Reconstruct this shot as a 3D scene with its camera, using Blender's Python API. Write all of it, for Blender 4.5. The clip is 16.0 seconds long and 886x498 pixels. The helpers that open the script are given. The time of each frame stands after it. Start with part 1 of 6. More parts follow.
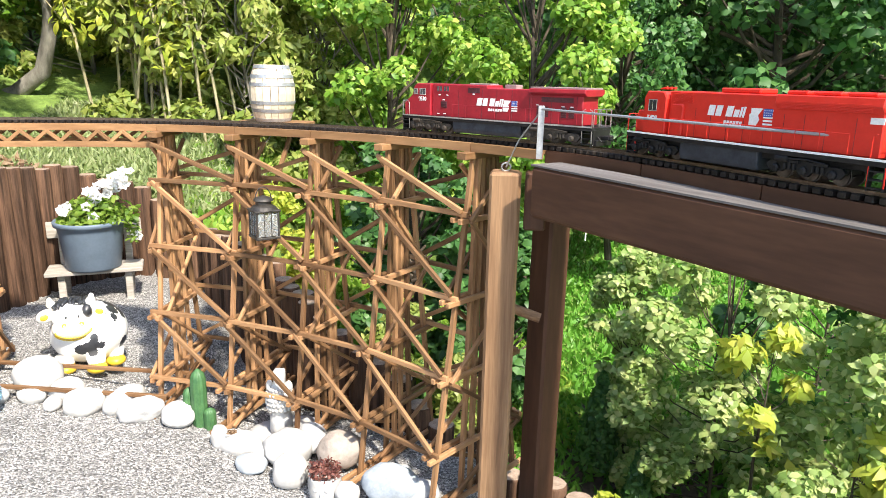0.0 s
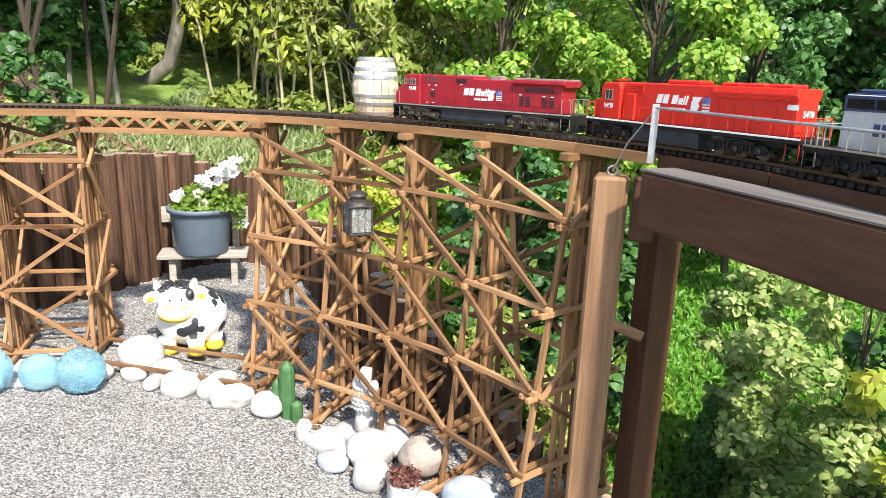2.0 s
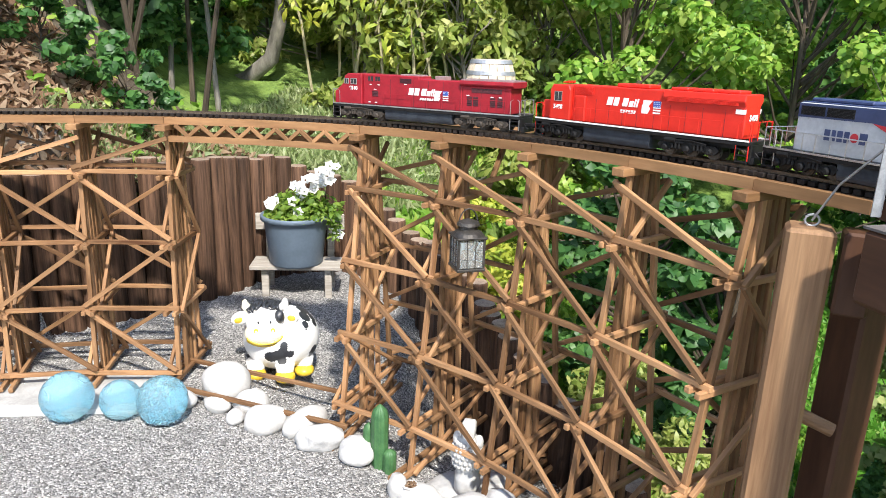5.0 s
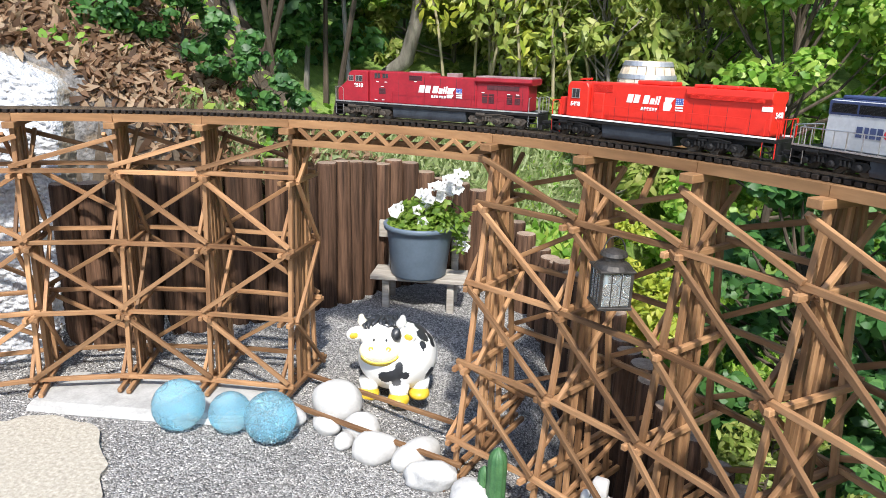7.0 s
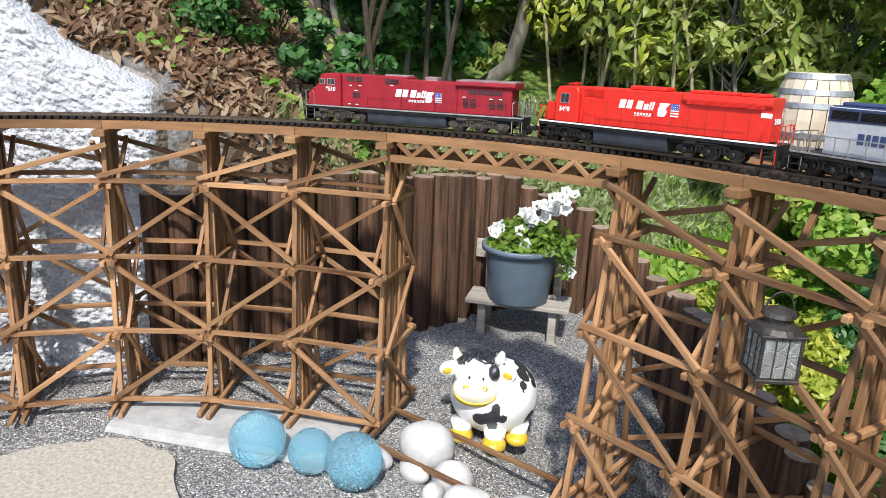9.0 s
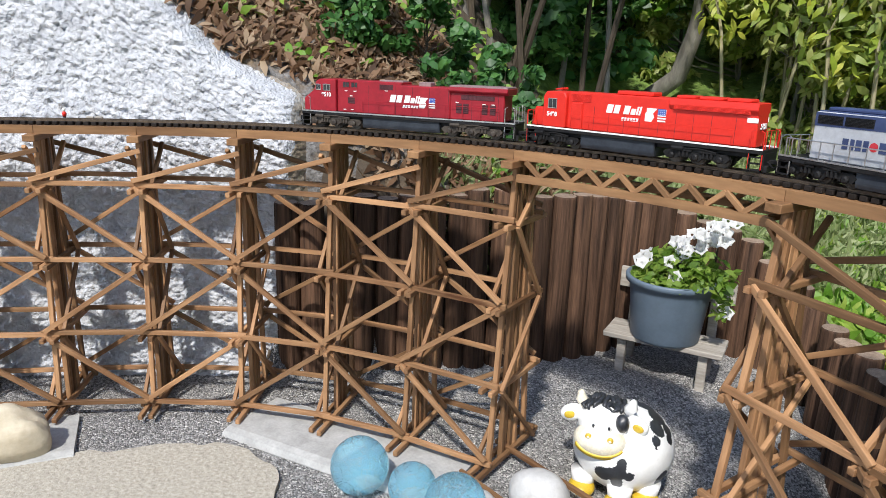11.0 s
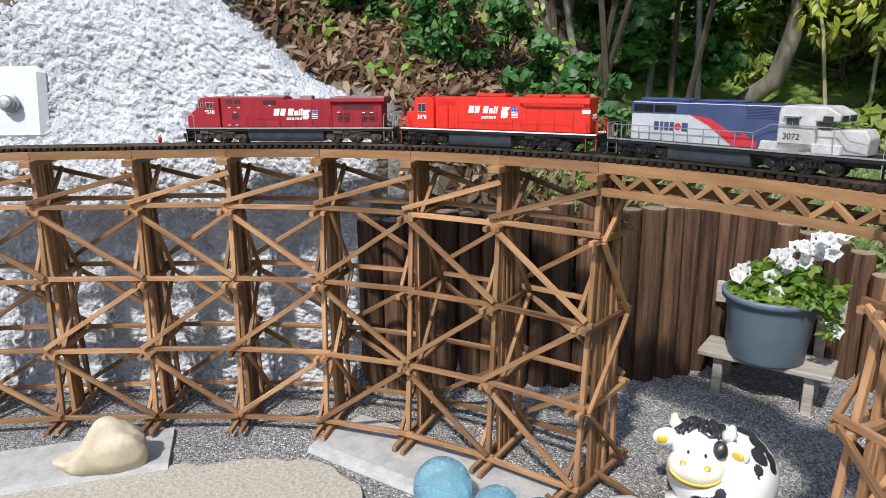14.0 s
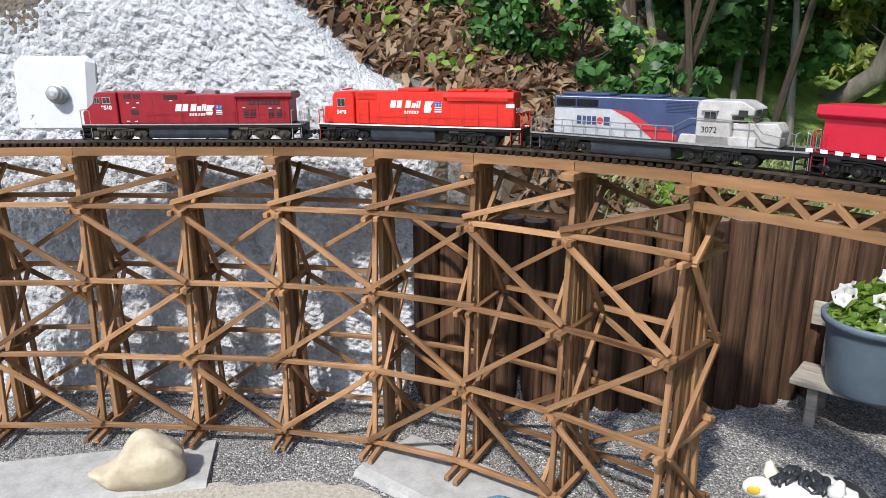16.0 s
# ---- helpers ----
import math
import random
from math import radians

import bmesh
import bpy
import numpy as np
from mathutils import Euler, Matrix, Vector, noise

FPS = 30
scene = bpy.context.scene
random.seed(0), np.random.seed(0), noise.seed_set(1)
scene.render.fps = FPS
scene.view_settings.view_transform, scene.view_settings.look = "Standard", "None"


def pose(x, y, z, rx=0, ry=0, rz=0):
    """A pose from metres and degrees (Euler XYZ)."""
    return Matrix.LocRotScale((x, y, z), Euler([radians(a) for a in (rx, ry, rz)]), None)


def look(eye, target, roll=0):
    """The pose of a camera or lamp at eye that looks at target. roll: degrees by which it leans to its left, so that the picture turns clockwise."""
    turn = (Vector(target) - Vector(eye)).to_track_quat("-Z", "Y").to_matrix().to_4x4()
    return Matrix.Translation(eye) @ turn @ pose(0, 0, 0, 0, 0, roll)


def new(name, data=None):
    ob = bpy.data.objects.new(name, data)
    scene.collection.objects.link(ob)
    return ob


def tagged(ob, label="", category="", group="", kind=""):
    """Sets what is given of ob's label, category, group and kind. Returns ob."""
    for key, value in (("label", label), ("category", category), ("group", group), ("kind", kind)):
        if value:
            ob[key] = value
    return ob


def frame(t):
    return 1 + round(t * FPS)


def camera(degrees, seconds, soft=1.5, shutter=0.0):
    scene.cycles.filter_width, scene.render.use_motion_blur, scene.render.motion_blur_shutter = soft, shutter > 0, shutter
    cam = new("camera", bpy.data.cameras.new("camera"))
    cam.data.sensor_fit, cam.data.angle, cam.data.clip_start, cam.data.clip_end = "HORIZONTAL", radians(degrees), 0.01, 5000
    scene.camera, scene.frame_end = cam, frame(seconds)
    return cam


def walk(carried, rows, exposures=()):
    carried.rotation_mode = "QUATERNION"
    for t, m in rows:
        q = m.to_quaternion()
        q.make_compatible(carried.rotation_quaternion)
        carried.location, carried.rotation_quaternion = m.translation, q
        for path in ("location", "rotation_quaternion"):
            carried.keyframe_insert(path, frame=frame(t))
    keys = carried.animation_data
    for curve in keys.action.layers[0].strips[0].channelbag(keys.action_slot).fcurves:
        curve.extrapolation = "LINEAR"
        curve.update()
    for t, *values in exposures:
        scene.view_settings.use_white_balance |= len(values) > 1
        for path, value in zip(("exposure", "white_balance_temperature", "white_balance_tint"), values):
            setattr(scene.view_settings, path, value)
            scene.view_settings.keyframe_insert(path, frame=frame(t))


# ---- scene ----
cam = camera(65.0, 16.0, soft=0.5)
PATH = [
    (0, (0.202, -0.021, 1.514), (0.171, 1.917, 1.019), 1.2),
    (0.5, (0.207, 0.007, 1.52), (0.107, 1.941, 1.018), 1.1),
    (1, (0.22, 0.034, 1.511), (0.06, 1.963, 1.01), 1.1),
    (1.5, (0.233, 0.081, 1.51), (-0.007, 2.0, 1.002), 1.4),
    (2, (0.235, 0.132, 1.501), (-0.099, 2.037, 0.991), 2.0),
    (2.5, (0.195, 0.193, 1.5), (-0.192, 2.086, 0.983), 2.0),
    (3, (0.128, 0.261, 1.525), (-0.276, 2.144, 0.988), 1.5),
    (5.3, (0.03, 0.624, 1.561), (-0.618, 2.435, 1.014), 2.0),
    (5.5, (0.023, 0.659, 1.558), (-0.67, 2.455, 1.015), 2.1),
    (6, (0.014, 0.724, 1.555), (-0.784, 2.476, 1.011), 2.0),
    (6.5, (-0.03, 0.793, 1.548), (-0.89, 2.515, 1.003), 1.9),
    (7, (-0.104, 0.862, 1.549), (-1.022, 2.55, 0.994), 2.0),
    (7.5, (-0.201, 0.932, 1.554), (-1.171, 2.588, 0.993), 2.0),
    (8, (-0.272, 0.975, 1.553), (-1.291, 2.603, 0.997), 1.9),
    (8.5, (-0.315, 1.027, 1.555), (-1.375, 2.628, 0.996), 1.9),
    (9, (-0.345, 1.114, 1.557), (-1.475, 2.668, 1.002), 2.3),
    (9.5, (-0.38, 1.197, 1.554), (-1.596, 2.684, 1.0), 2.6),
    (9.7, (-0.388, 1.232, 1.555), (-1.647, 2.684, 1.001), 2.7),
    (12, (-0.395, 1.421, 1.565), (-1.956, 2.552, 1.034), 0.9),
    (12.5, (-0.413, 1.419, 1.566), (-1.997, 2.523, 1.043), 0.4),
    (13, (-0.424, 1.42, 1.565), (-2.021, 2.505, 1.044), 0.2),
    (13.5, (-0.422, 1.423, 1.562), (-2.035, 2.487, 1.047), -0.2),
    (14, (-0.424, 1.43, 1.564), (-2.05, 2.474, 1.049), -0.4),
    (14.5, (-0.449, 1.453, 1.563), (-2.089, 2.479, 1.052), -0.5),
    (15, (-0.515, 1.498, 1.568), (-2.175, 2.484, 1.047), -0.5),
    (15.5, (-0.597, 1.541, 1.567), (-2.28, 2.481, 1.034), -0.2),
    (16, (-0.667, 1.564, 1.575), (-2.371, 2.459, 1.031), -0.2),
]
walk(cam, [(t, look(eye, target, roll)) for t, eye, target, roll in PATH], [(0.0, 1.80, 6850, 10), (3.0, 1.54, 6700, 10), (6.0, 1.34, 6400, 10), (9.0, 0.95, 6300, 10), (12.0, 0.72, 6250, 10), (16.0, 0.75, 6300, 10)])

# world, sun, exposure
SUN = Vector((0.35, -0.54, 0.765)).normalized()
world = bpy.data.worlds.new("world")
scene.world = world
world.use_nodes = True
wn = world.node_tree
sky = wn.nodes.new("ShaderNodeTexSky")
sky.sky_type = "NISHITA"
sky.sun_disc = False
sky.sun_elevation = math.asin(SUN.z)
sky.sun_rotation = math.atan2(SUN.x, SUN.y)
bg = wn.nodes["Background"]
bg.inputs[1].default_value = 0.125
wn.links.new(sky.outputs[0], bg.inputs[0])
sun = new("sun", bpy.data.lights.new("sun", "SUN"))
sun.data.energy = 2.8
sun.data.angle = radians(2.5)
sun.data.color = (1.0, 0.95, 0.87)
sun.matrix_world = look(SUN * 20, (0, 0, 0))


# ---------------------------------------------------------------- materials
def mat(name, c1, c2=None, rough=0.6, metal=0.0, scale=20.0, stretch=(1, 1, 1), bump=0.0, bump_scale=None, vary=0.0,
        fine=0.25, coat=0.0, trans=0.0, c3=None, c3_at=(0.62, 0.72), c3_scale=3.0, world_space=False, spec=0.5):
    """A principled material: two colours mixed by noise, a fine grain on top, bump, and a random tint per object."""
    m = bpy.data.materials.new(name)
    m.use_nodes = True
    n, l = m.node_tree.nodes, m.node_tree.links
    b = n["Principled BSDF"]
    b.inputs["Roughness"].default_value = rough
    b.inputs["Metallic"].default_value = metal
    b.inputs["Coat Weight"].default_value = coat
    b.inputs["Specular IOR Level"].default_value = spec
    c2 = c2 or c1
    if world_space:
        src = n.new("ShaderNodeNewGeometry").outputs["Position"]
    else:
        src = n.new("ShaderNodeTexCoord").outputs["Object"]
    mp = n.new("ShaderNodeMapping")
    mp.inputs["Scale"].default_value = stretch
    l.new(src, mp.inputs["Vector"])
    info = n.new("ShaderNodeObjectInfo")
    shift = n.new("ShaderNodeVectorMath")
    shift.operation = "MULTIPLY_ADD"
    shift.inputs[1].default_value = (0, 0, 0) if world_space else (7.3, 5.1, 9.7)
    l.new(info.outputs["Random"], shift.inputs[0])
    l.new(mp.outputs[0], shift.inputs[2])
    t1 = n.new("ShaderNodeTexNoise")
    t1.inputs["Scale"].default_value = scale
    t1.inputs["Detail"].default_value = 5
    t1.inputs["Roughness"].default_value = 0.65
    l.new(shift.outputs[0], t1.inputs["Vector"])
    r1 = n.new("ShaderNodeValToRGB")
    r1.color_ramp.elements[0].position, r1.color_ramp.elements[1].position = 0.3, 0.7
    r1.color_ramp.elements[0].color, r1.color_ramp.elements[1].color = (*c1, 1), (*c2, 1)
    l.new(t1.outputs[0], r1.inputs[0])
    col = r1.outputs[0]
    t2 = n.new("ShaderNodeTexNoise")
    t2.inputs["Scale"].default_value = scale * 6
    t2.inputs["Detail"].default_value = 3
    l.new(shift.outputs[0], t2.inputs["Vector"])
    if c3:
        t3 = n.new("ShaderNodeTexNoise")
        t3.inputs["Scale"].default_value = c3_scale
        t3.inputs["Detail"].default_value = 6
        t3.inputs["Roughness"].default_value = 0.7
        l.new(shift.outputs[0], t3.inputs["Vector"])
        r3 = n.new("ShaderNodeMapRange")
        r3.inputs["From Min"].default_value, r3.inputs["From Max"].default_value = c3_at
        l.new(t3.outputs[0], r3.inputs["Value"])
        x3 = n.new("ShaderNodeMix")
        x3.data_type = "RGBA"
        l.new(r3.outputs[0], x3.inputs["Factor"])
        l.new(col, x3.inputs["A"])
        x3.inputs["B"].default_value = (*c3, 1)
        col = x3.outputs["Result"]
    hs = n.new("ShaderNodeHueSaturation")
    mr = n.new("ShaderNodeMapRange")
    mr.inputs["To Min"].default_value, mr.inputs["To Max"].default_value = 1 - fine, 1 + fine
    l.new(t2.outputs[0], mr.inputs["Value"])
    val = mr.outputs[0]
    if vary:
        mv = n.new("ShaderNodeMapRange")
        mv.inputs["To Min"].default_value, mv.inputs["To Max"].default_value = 1 - vary, 1 + vary
        l.new(info.outputs["Random"], mv.inputs["Value"])
        mm = n.new("ShaderNodeMath")
        mm.operation = "MULTIPLY"
        l.new(val, mm.inputs[0])
        l.new(mv.outputs[0], mm.inputs[1])
        val = mm.outputs[0]
    l.new(val, hs.inputs["Value"])
    l.new(col, hs.inputs["Color"])
    l.new(hs.outputs[0], b.inputs["Base Color"])
    if bump:
        tb = n.new("ShaderNodeTexNoise")
        tb.inputs["Scale"].default_value = bump_scale or scale * 3
        tb.inputs["Detail"].default_value = 6
        l.new(shift.outputs[0], tb.inputs["Vector"])
        bp = n.new("ShaderNodeBump")
        bp.inputs["Strength"].default_value = 1.0
        bp.inputs["Distance"].default_value = bump
        l.new(tb.outputs[0], bp.inputs["Height"])
        l.new(bp.outputs[0], b.inputs["Normal"])
    if trans:
        b.inputs["Transmission Weight"].default_value = trans
    return m


def leafmat(name, c1, c2, c3, rough=0.45):
    """Leaves: colour varies from leaf to leaf, and some light passes through."""
    m = bpy.data.materials.new(name)
    m.use_nodes = True
    n, l = m.node_tree.nodes, m.node_tree.links
    b = n["Principled BSDF"]
    g = n.new("ShaderNodeNewGeometry")
    r = n.new("ShaderNodeValToRGB")
    e = r.color_ramp.elements
    e[0].color, e[1].color = (*c1, 1), (*c3, 1)
    e.new(0.5).color = (*c2, 1)
    l.new(g.outputs["Random Per Island"], r.inputs[0])
    l.new(r.outputs[0], b.inputs["Base Color"])
    b.inputs["Roughness"].default_value = rough
    tr = n.new("ShaderNodeBsdfTranslucent")
    l.new(r.outputs[0], tr.inputs[0])
    mx = n.new("ShaderNodeMixShader")
    mx.inputs[0].default_value = 0.45
    l.new(b.outputs[0], mx.inputs[1])
    l.new(tr.outputs[0], mx.inputs[2])
    l.new(mx.outputs[0], n["Material Output"].inputs["Surface"])
    return m


STICK = mat("trestle_wood", (0.130, 0.062, 0.028), (0.42, 0.240, 0.120), 0.55, scale=14, stretch=(0.12, 1, 1), bump=0.0006, vary=0.42, fine=0.3, c3=(0.10, 0.042, 0.018), c3_scale=9, spec=0.2)
DECKWOOD = mat("deck_wood", (0.165, 0.084, 0.038), (0.33, 0.185, 0.088), 0.6, scale=12, stretch=(0.12, 1, 1), bump=0.0008, vary=0.2, fine=0.3, spec=0.2)
GREYDARK = mat("bleached_wood", (0.07, 0.062, 0.058), (0.20, 0.18, 0.17), 0.8, scale=22, stretch=(0.06, 1, 1), bump=0.001, fine=0.4)
POSTWOOD = mat("post_wood", (0.14, 0.075, 0.040), (0.31, 0.185, 0.10), 0.6, scale=26, stretch=(0.05, 1, 1), bump=0.001, vary=0.1, fine=0.35, c3=(0.09, 0.04, 0.02), c3_scale=6, spec=0.2)
BEAMWOOD = mat("beam_wood", (0.055, 0.026, 0.016), (0.10, 0.048, 0.028), 0.5, scale=9, stretch=(0.15, 1, 1), bump=0.001, fine=0.35, spec=0.2)
GREYWOOD = mat("weathered_wood", (0.26, 0.23, 0.19), (0.45, 0.41, 0.36), 0.8, scale=18, stretch=(0.1, 1, 1), bump=0.001, vary=0.15, fine=0.4)
LOGWOOD = mat("log_wood", (0.010, 0.006, 0.004), (0.15, 0.082, 0.050), 0.75, scale=34, stretch=(1, 1, 0.05), bump=0.006, vary=0.4, fine=0.4, c3=(0.025, 0.015, 0.012), c3_scale=5, spec=0.2)
LOGTOP = mat("log_end", (0.20, 0.14, 0.10), (0.34, 0.26, 0.20), 0.85, scale=30, bump=0.002, vary=0.2, fine=0.4, spec=0.2)
TIE = mat("tie_plastic", (0.010, 0.008, 0.007), (0.030, 0.023, 0.019), 0.7, scale=60, fine=0.4, vary=0.3, spec=0.2)
RAIL = mat("rail_metal", (0.10, 0.075, 0.055), (0.20, 0.15, 0.11), 0.4, metal=0.8, scale=40)
def gravelmat():
    """Loose chippings: cells of different greys with dark gaps."""
    m = bpy.data.materials.new("gravel")
    m.use_nodes = True
    n, l = m.node_tree.nodes, m.node_tree.links
    b = n["Principled BSDF"]
    b.inputs["Roughness"].default_value = 0.9
    g = n.new("ShaderNodeNewGeometry")
    vo = n.new("ShaderNodeTexVoronoi")
    vo.inputs["Scale"].default_value = 140
    l.new(g.outputs["Position"], vo.inputs["Vector"])
    sep = n.new("ShaderNodeSeparateColor")
    l.new(vo.outputs["Color"], sep.inputs[0])
    r = n.new("ShaderNodeValToRGB")
    e = r.color_ramp.elements
    e[0].color, e[1].color = (0.09, 0.087, 0.084, 1), (0.50, 0.485, 0.465, 1)
    e.new(0.45).color = (0.23, 0.225, 0.217, 1)
    l.new(sep.outputs[0], r.inputs[0])
    big = n.new("ShaderNodeTexNoise")
    big.inputs["Scale"].default_value = 3
    l.new(g.outputs["Position"], big.inputs["Vector"])
    mr = n.new("ShaderNodeMapRange")
    mr.inputs["To Min"].default_value, mr.inputs["To Max"].default_value = 0.75, 1.25
    l.new(big.outputs[0], mr.inputs["Value"])
    hs = n.new("ShaderNodeHueSaturation")
    l.new(mr.outputs[0], hs.inputs["Value"])
    l.new(r.outputs[0], hs.inputs["Color"])
    l.new(hs.outputs[0], b.inputs["Base Color"])
    bp = n.new("ShaderNodeBump")
    bp.invert = True
    bp.inputs["Distance"].default_value = 0.010
    l.new(vo.outputs["Distance"], bp.inputs["Height"])
    l.new(bp.outputs[0], b.inputs["Normal"])
    return m


GRAVEL_GROUND = gravelmat()
ROUGHCAST = mat("roughcast", (0.45, 0.46, 0.49), (0.66, 0.67, 0.695), 0.95, scale=9, fine=0.30, world_space=True, bump=0.018, bump_scale=70, spec=0.2)
CONCRETE = mat("concrete", (0.32, 0.315, 0.30), (0.46, 0.455, 0.435), 0.9, scale=14, bump=0.001, fine=0.2, world_space=True, c3=(0.33, 0.33, 0.30), c3_scale=5)
PALECON = mat("pale_concrete", (0.27, 0.24, 0.19), (0.52, 0.48, 0.40), 0.9, scale=60, bump=0.004, fine=0.35, world_space=True, bump_scale=90, c3=(0.36, 0.32, 0.25), c3_scale=3)
SOIL = mat("soil", (0.055, 0.042, 0.03), (0.13, 0.10, 0.07), 0.95, scale=8, bump=0.01, bump_scale=30, fine=0.4, world_space=True)
GRASS_SOIL = mat("grass_ground", (0.08, 0.14, 0.025), (0.20, 0.30, 0.06), 0.95, scale=5, bump=0.02, bump_scale=30, fine=0.4, world_space=True)
BARK = mat("bark", (0.10, 0.09, 0.075), (0.26, 0.24, 0.20), 0.85, scale=14, stretch=(1, 1, 0.3), bump=0.004, fine=0.3)
BARKDARK = mat("dark_bark", (0.035, 0.026, 0.018), (0.10, 0.075, 0.05), 0.85, scale=14, stretch=(1, 1, 0.3), bump=0.004, fine=0.3)
LEAF_A = leafmat("leaf_bright", (0.12, 0.27, 0.025), (0.22, 0.40, 0.05), (0.44, 0.55, 0.11))
LEAF_B = leafmat("leaf_dark", (0.035, 0.11, 0.028), (0.07, 0.19, 0.045), (0.13, 0.28, 0.07))
LEAF_C = leafmat("leaf_yellow", (0.28, 0.38, 0.04), (0.42, 0.48, 0.06), (0.58, 0.56, 0.09))
LEAF_D = leafmat("leaf_willow", (0.17, 0.25, 0.04), (0.29, 0.36, 0.075), (0.44, 0.46, 0.14))
LEAF_E = leafmat("leaf_hazel", (0.17, 0.28, 0.06), (0.32, 0.44, 0.13), (0.54, 0.58, 0.25))
GRASSLEAF = leafmat("grass_blade", (0.10, 0.28, 0.03), (0.15, 0.38, 0.05), (0.24, 0.46, 0.08))
DRYLEAF = leafmat("dry_leaf", (0.10, 0.055, 0.03), (0.27, 0.155, 0.085), (0.50, 0.37, 0.24), 0.7)
RED1 = mat("dark_red_paint", (0.22, 0.010, 0.018), (0.34, 0.015, 0.026), 0.45, scale=14, fine=0.15, c3=(0.10, 0.012, 0.016), c3_at=(0.58, 0.78), c3_scale=7, spec=0.35)
RED2 = mat("bright_red_paint", (0.58, 0.022, 0.012), (0.68, 0.030, 0.018), 0.42, scale=25, fine=0.06, spec=0.35)
BLACK = mat("black_paint", (0.007, 0.007, 0.008), (0.022, 0.021, 0.021), 0.5, scale=30, fine=0.3, spec=0.2)
WHITE = mat("white_paint", (0.72, 0.72, 0.70), (0.82, 0.82, 0.80), 0.5, scale=30)


# ---------------------------------------------------------------- mesh helpers
def mesh_ob(name, verts, faces, material, parent=None, label="", smooth=False):
    me = bpy.data.meshes.new(name)
    me.from_pydata([tuple(v) for v in verts], [], faces)
    me.validate()
    if smooth:
        me.shade_smooth()
    for k in (material if isinstance(material, (list, tuple)) else [material]):
        me.materials.append(k)
    ob = new(name, me)
    if parent:
        ob.parent = parent
    return tagged(ob, label)


def part(name, bm, material, parent=None, label="", smooth=False):
    me = bpy.data.meshes.new(name)
    bm.normal_update()
    bm.to_mesh(me)
    bm.free()
    if smooth:
        me.shade_smooth()
    for k in (material if isinstance(material, (list, tuple)) else [material]):
        me.materials.append(k)
    ob = new(name, me)
    if parent:
        ob.parent = parent
    return tagged(ob, label)


def thing(name, label, category, m=None, group="", kind=""):
    ob = new(name)
    ob.empty_display_size = 0.05
    if m is not None:
        ob.matrix_world = m
    return tagged(ob, label, category, group, kind)


def box_data(sx, sy, sz, c):
    """A box centred on the origin with all its edges chamfered by c: 24 corners."""
    v, hx, hy, hz = [], sx / 2, sy / 2, sz / 2
    idx = {}
    for a in (-1, 1):
        for b in (-1, 1):
            for d in (-1, 1):
                for k in range(3):
                    o = [hx - c, hy - c, hz - c]
                    o[k] += c
                    idx[a, b, d, k] = len(v)
                    v.append((a * o[0], b * o[1], d * o[2]))
    f = []
    for k in range(3):
        i, j = (k + 1) % 3, (k + 2) % 3
        for s in (-1, 1):
            q = []
            for p, r in ((-1, -1), (1, -1), (1, 1), (-1, 1)):
                key = [0, 0, 0]
                key[k], key[i], key[j] = s, p, r
                q.append(idx[key[0], key[1], key[2], k])
            f.append(q if s > 0 else q[::-1])
    for k in range(3):  # edges along axis k
        i, j = (k + 1) % 3, (k + 2) % 3
        for p in (-1, 1):
            for r in (-1, 1):
                q = []
                for s, ax in ((-1, i), (1, i), (1, j), (-1, j)):
                    key = [0, 0, 0]
                    key[k], key[i], key[j] = s, p, r
                    q.append(idx[key[0], key[1], key[2], ax])
                f.append(q if p * r > 0 else q[::-1])
    for a in (-1, 1):
        for b in (-1, 1):
            for d in (-1, 1):
                q = [idx[a, b, d, k] for k in range(3)]
                f.append(q if a * b * d > 0 else q[::-1])
    return v, f


def stick(name, p, q, w, h, material, parent=None, label="", side=None, ext=0.0):
    """A squared timber from p to q, w across and h high."""
    p, q = Vector(p), Vector(q)
    d = q - p
    x = d.normalized()
    p, q = p - x * ext, q + x * ext
    up = Vector(side) if side else Vector((0, 0, 1))
    y = up.cross(x)
    if y.length < 1e-3:
        y = Vector((0, 1, 0)).cross(x)
    y.normalize()
    z = x.cross(y)
    v, f = box_data((q - p).length, w, h, min(w, h) * 0.09)
    ob = mesh_ob(name, v, f, material, parent, label)
    m = Matrix((x, y, z)).transposed().to_4x4()
    m.translation = (p + q) / 2
    ob.matrix_world = m if not parent else m
    return ob


def bm_box(bm, c, s, b=0.0, m=None, mi=0):
    """Adds a box at c of size s, chamfered by b, to bm."""
    v, f = box_data(*s, max(b, min(s) * 0.04))
    vs = [bm.verts.new((m @ (Vector(p) + Vector(c))) if m else (Vector(p) + Vector(c))) for p in v]
    for q in f:
        bm.faces.new([vs[i] for i in q]).material_index = mi


def bm_rev(bm, prof, n=24, c=(0, 0, 0), m=None, mi=0, wob=0.0, cap=True):
    """Adds a turned body: prof is (radius, height) from bottom to top."""
    rings = []
    for r, z in prof:
        ring = []
        for i in range(n):
            a = 2 * math.pi * i / n
            k = r * (1 + wob * noise.noise(Vector((math.cos(a) * 2, math.sin(a) * 2, z * 5 + c[0] * 7))))
            p = Vector((k * math.cos(a) + c[0], k * math.sin(a) + c[1], z + c[2]))
            ring.append(bm.verts.new(m @ p if m else p))
        rings.append(ring)
    for a, b in zip(rings, rings[1:]):
        for i in range(n):
            bm.faces.new((a[i], a[(i + 1) % n], b[(i + 1) % n], b[i])).material_index = mi
    if cap:
        bm.faces.new(rings[0][::-1]).material_index = mi
        bm.faces.new(rings[-1]).material_index = mi


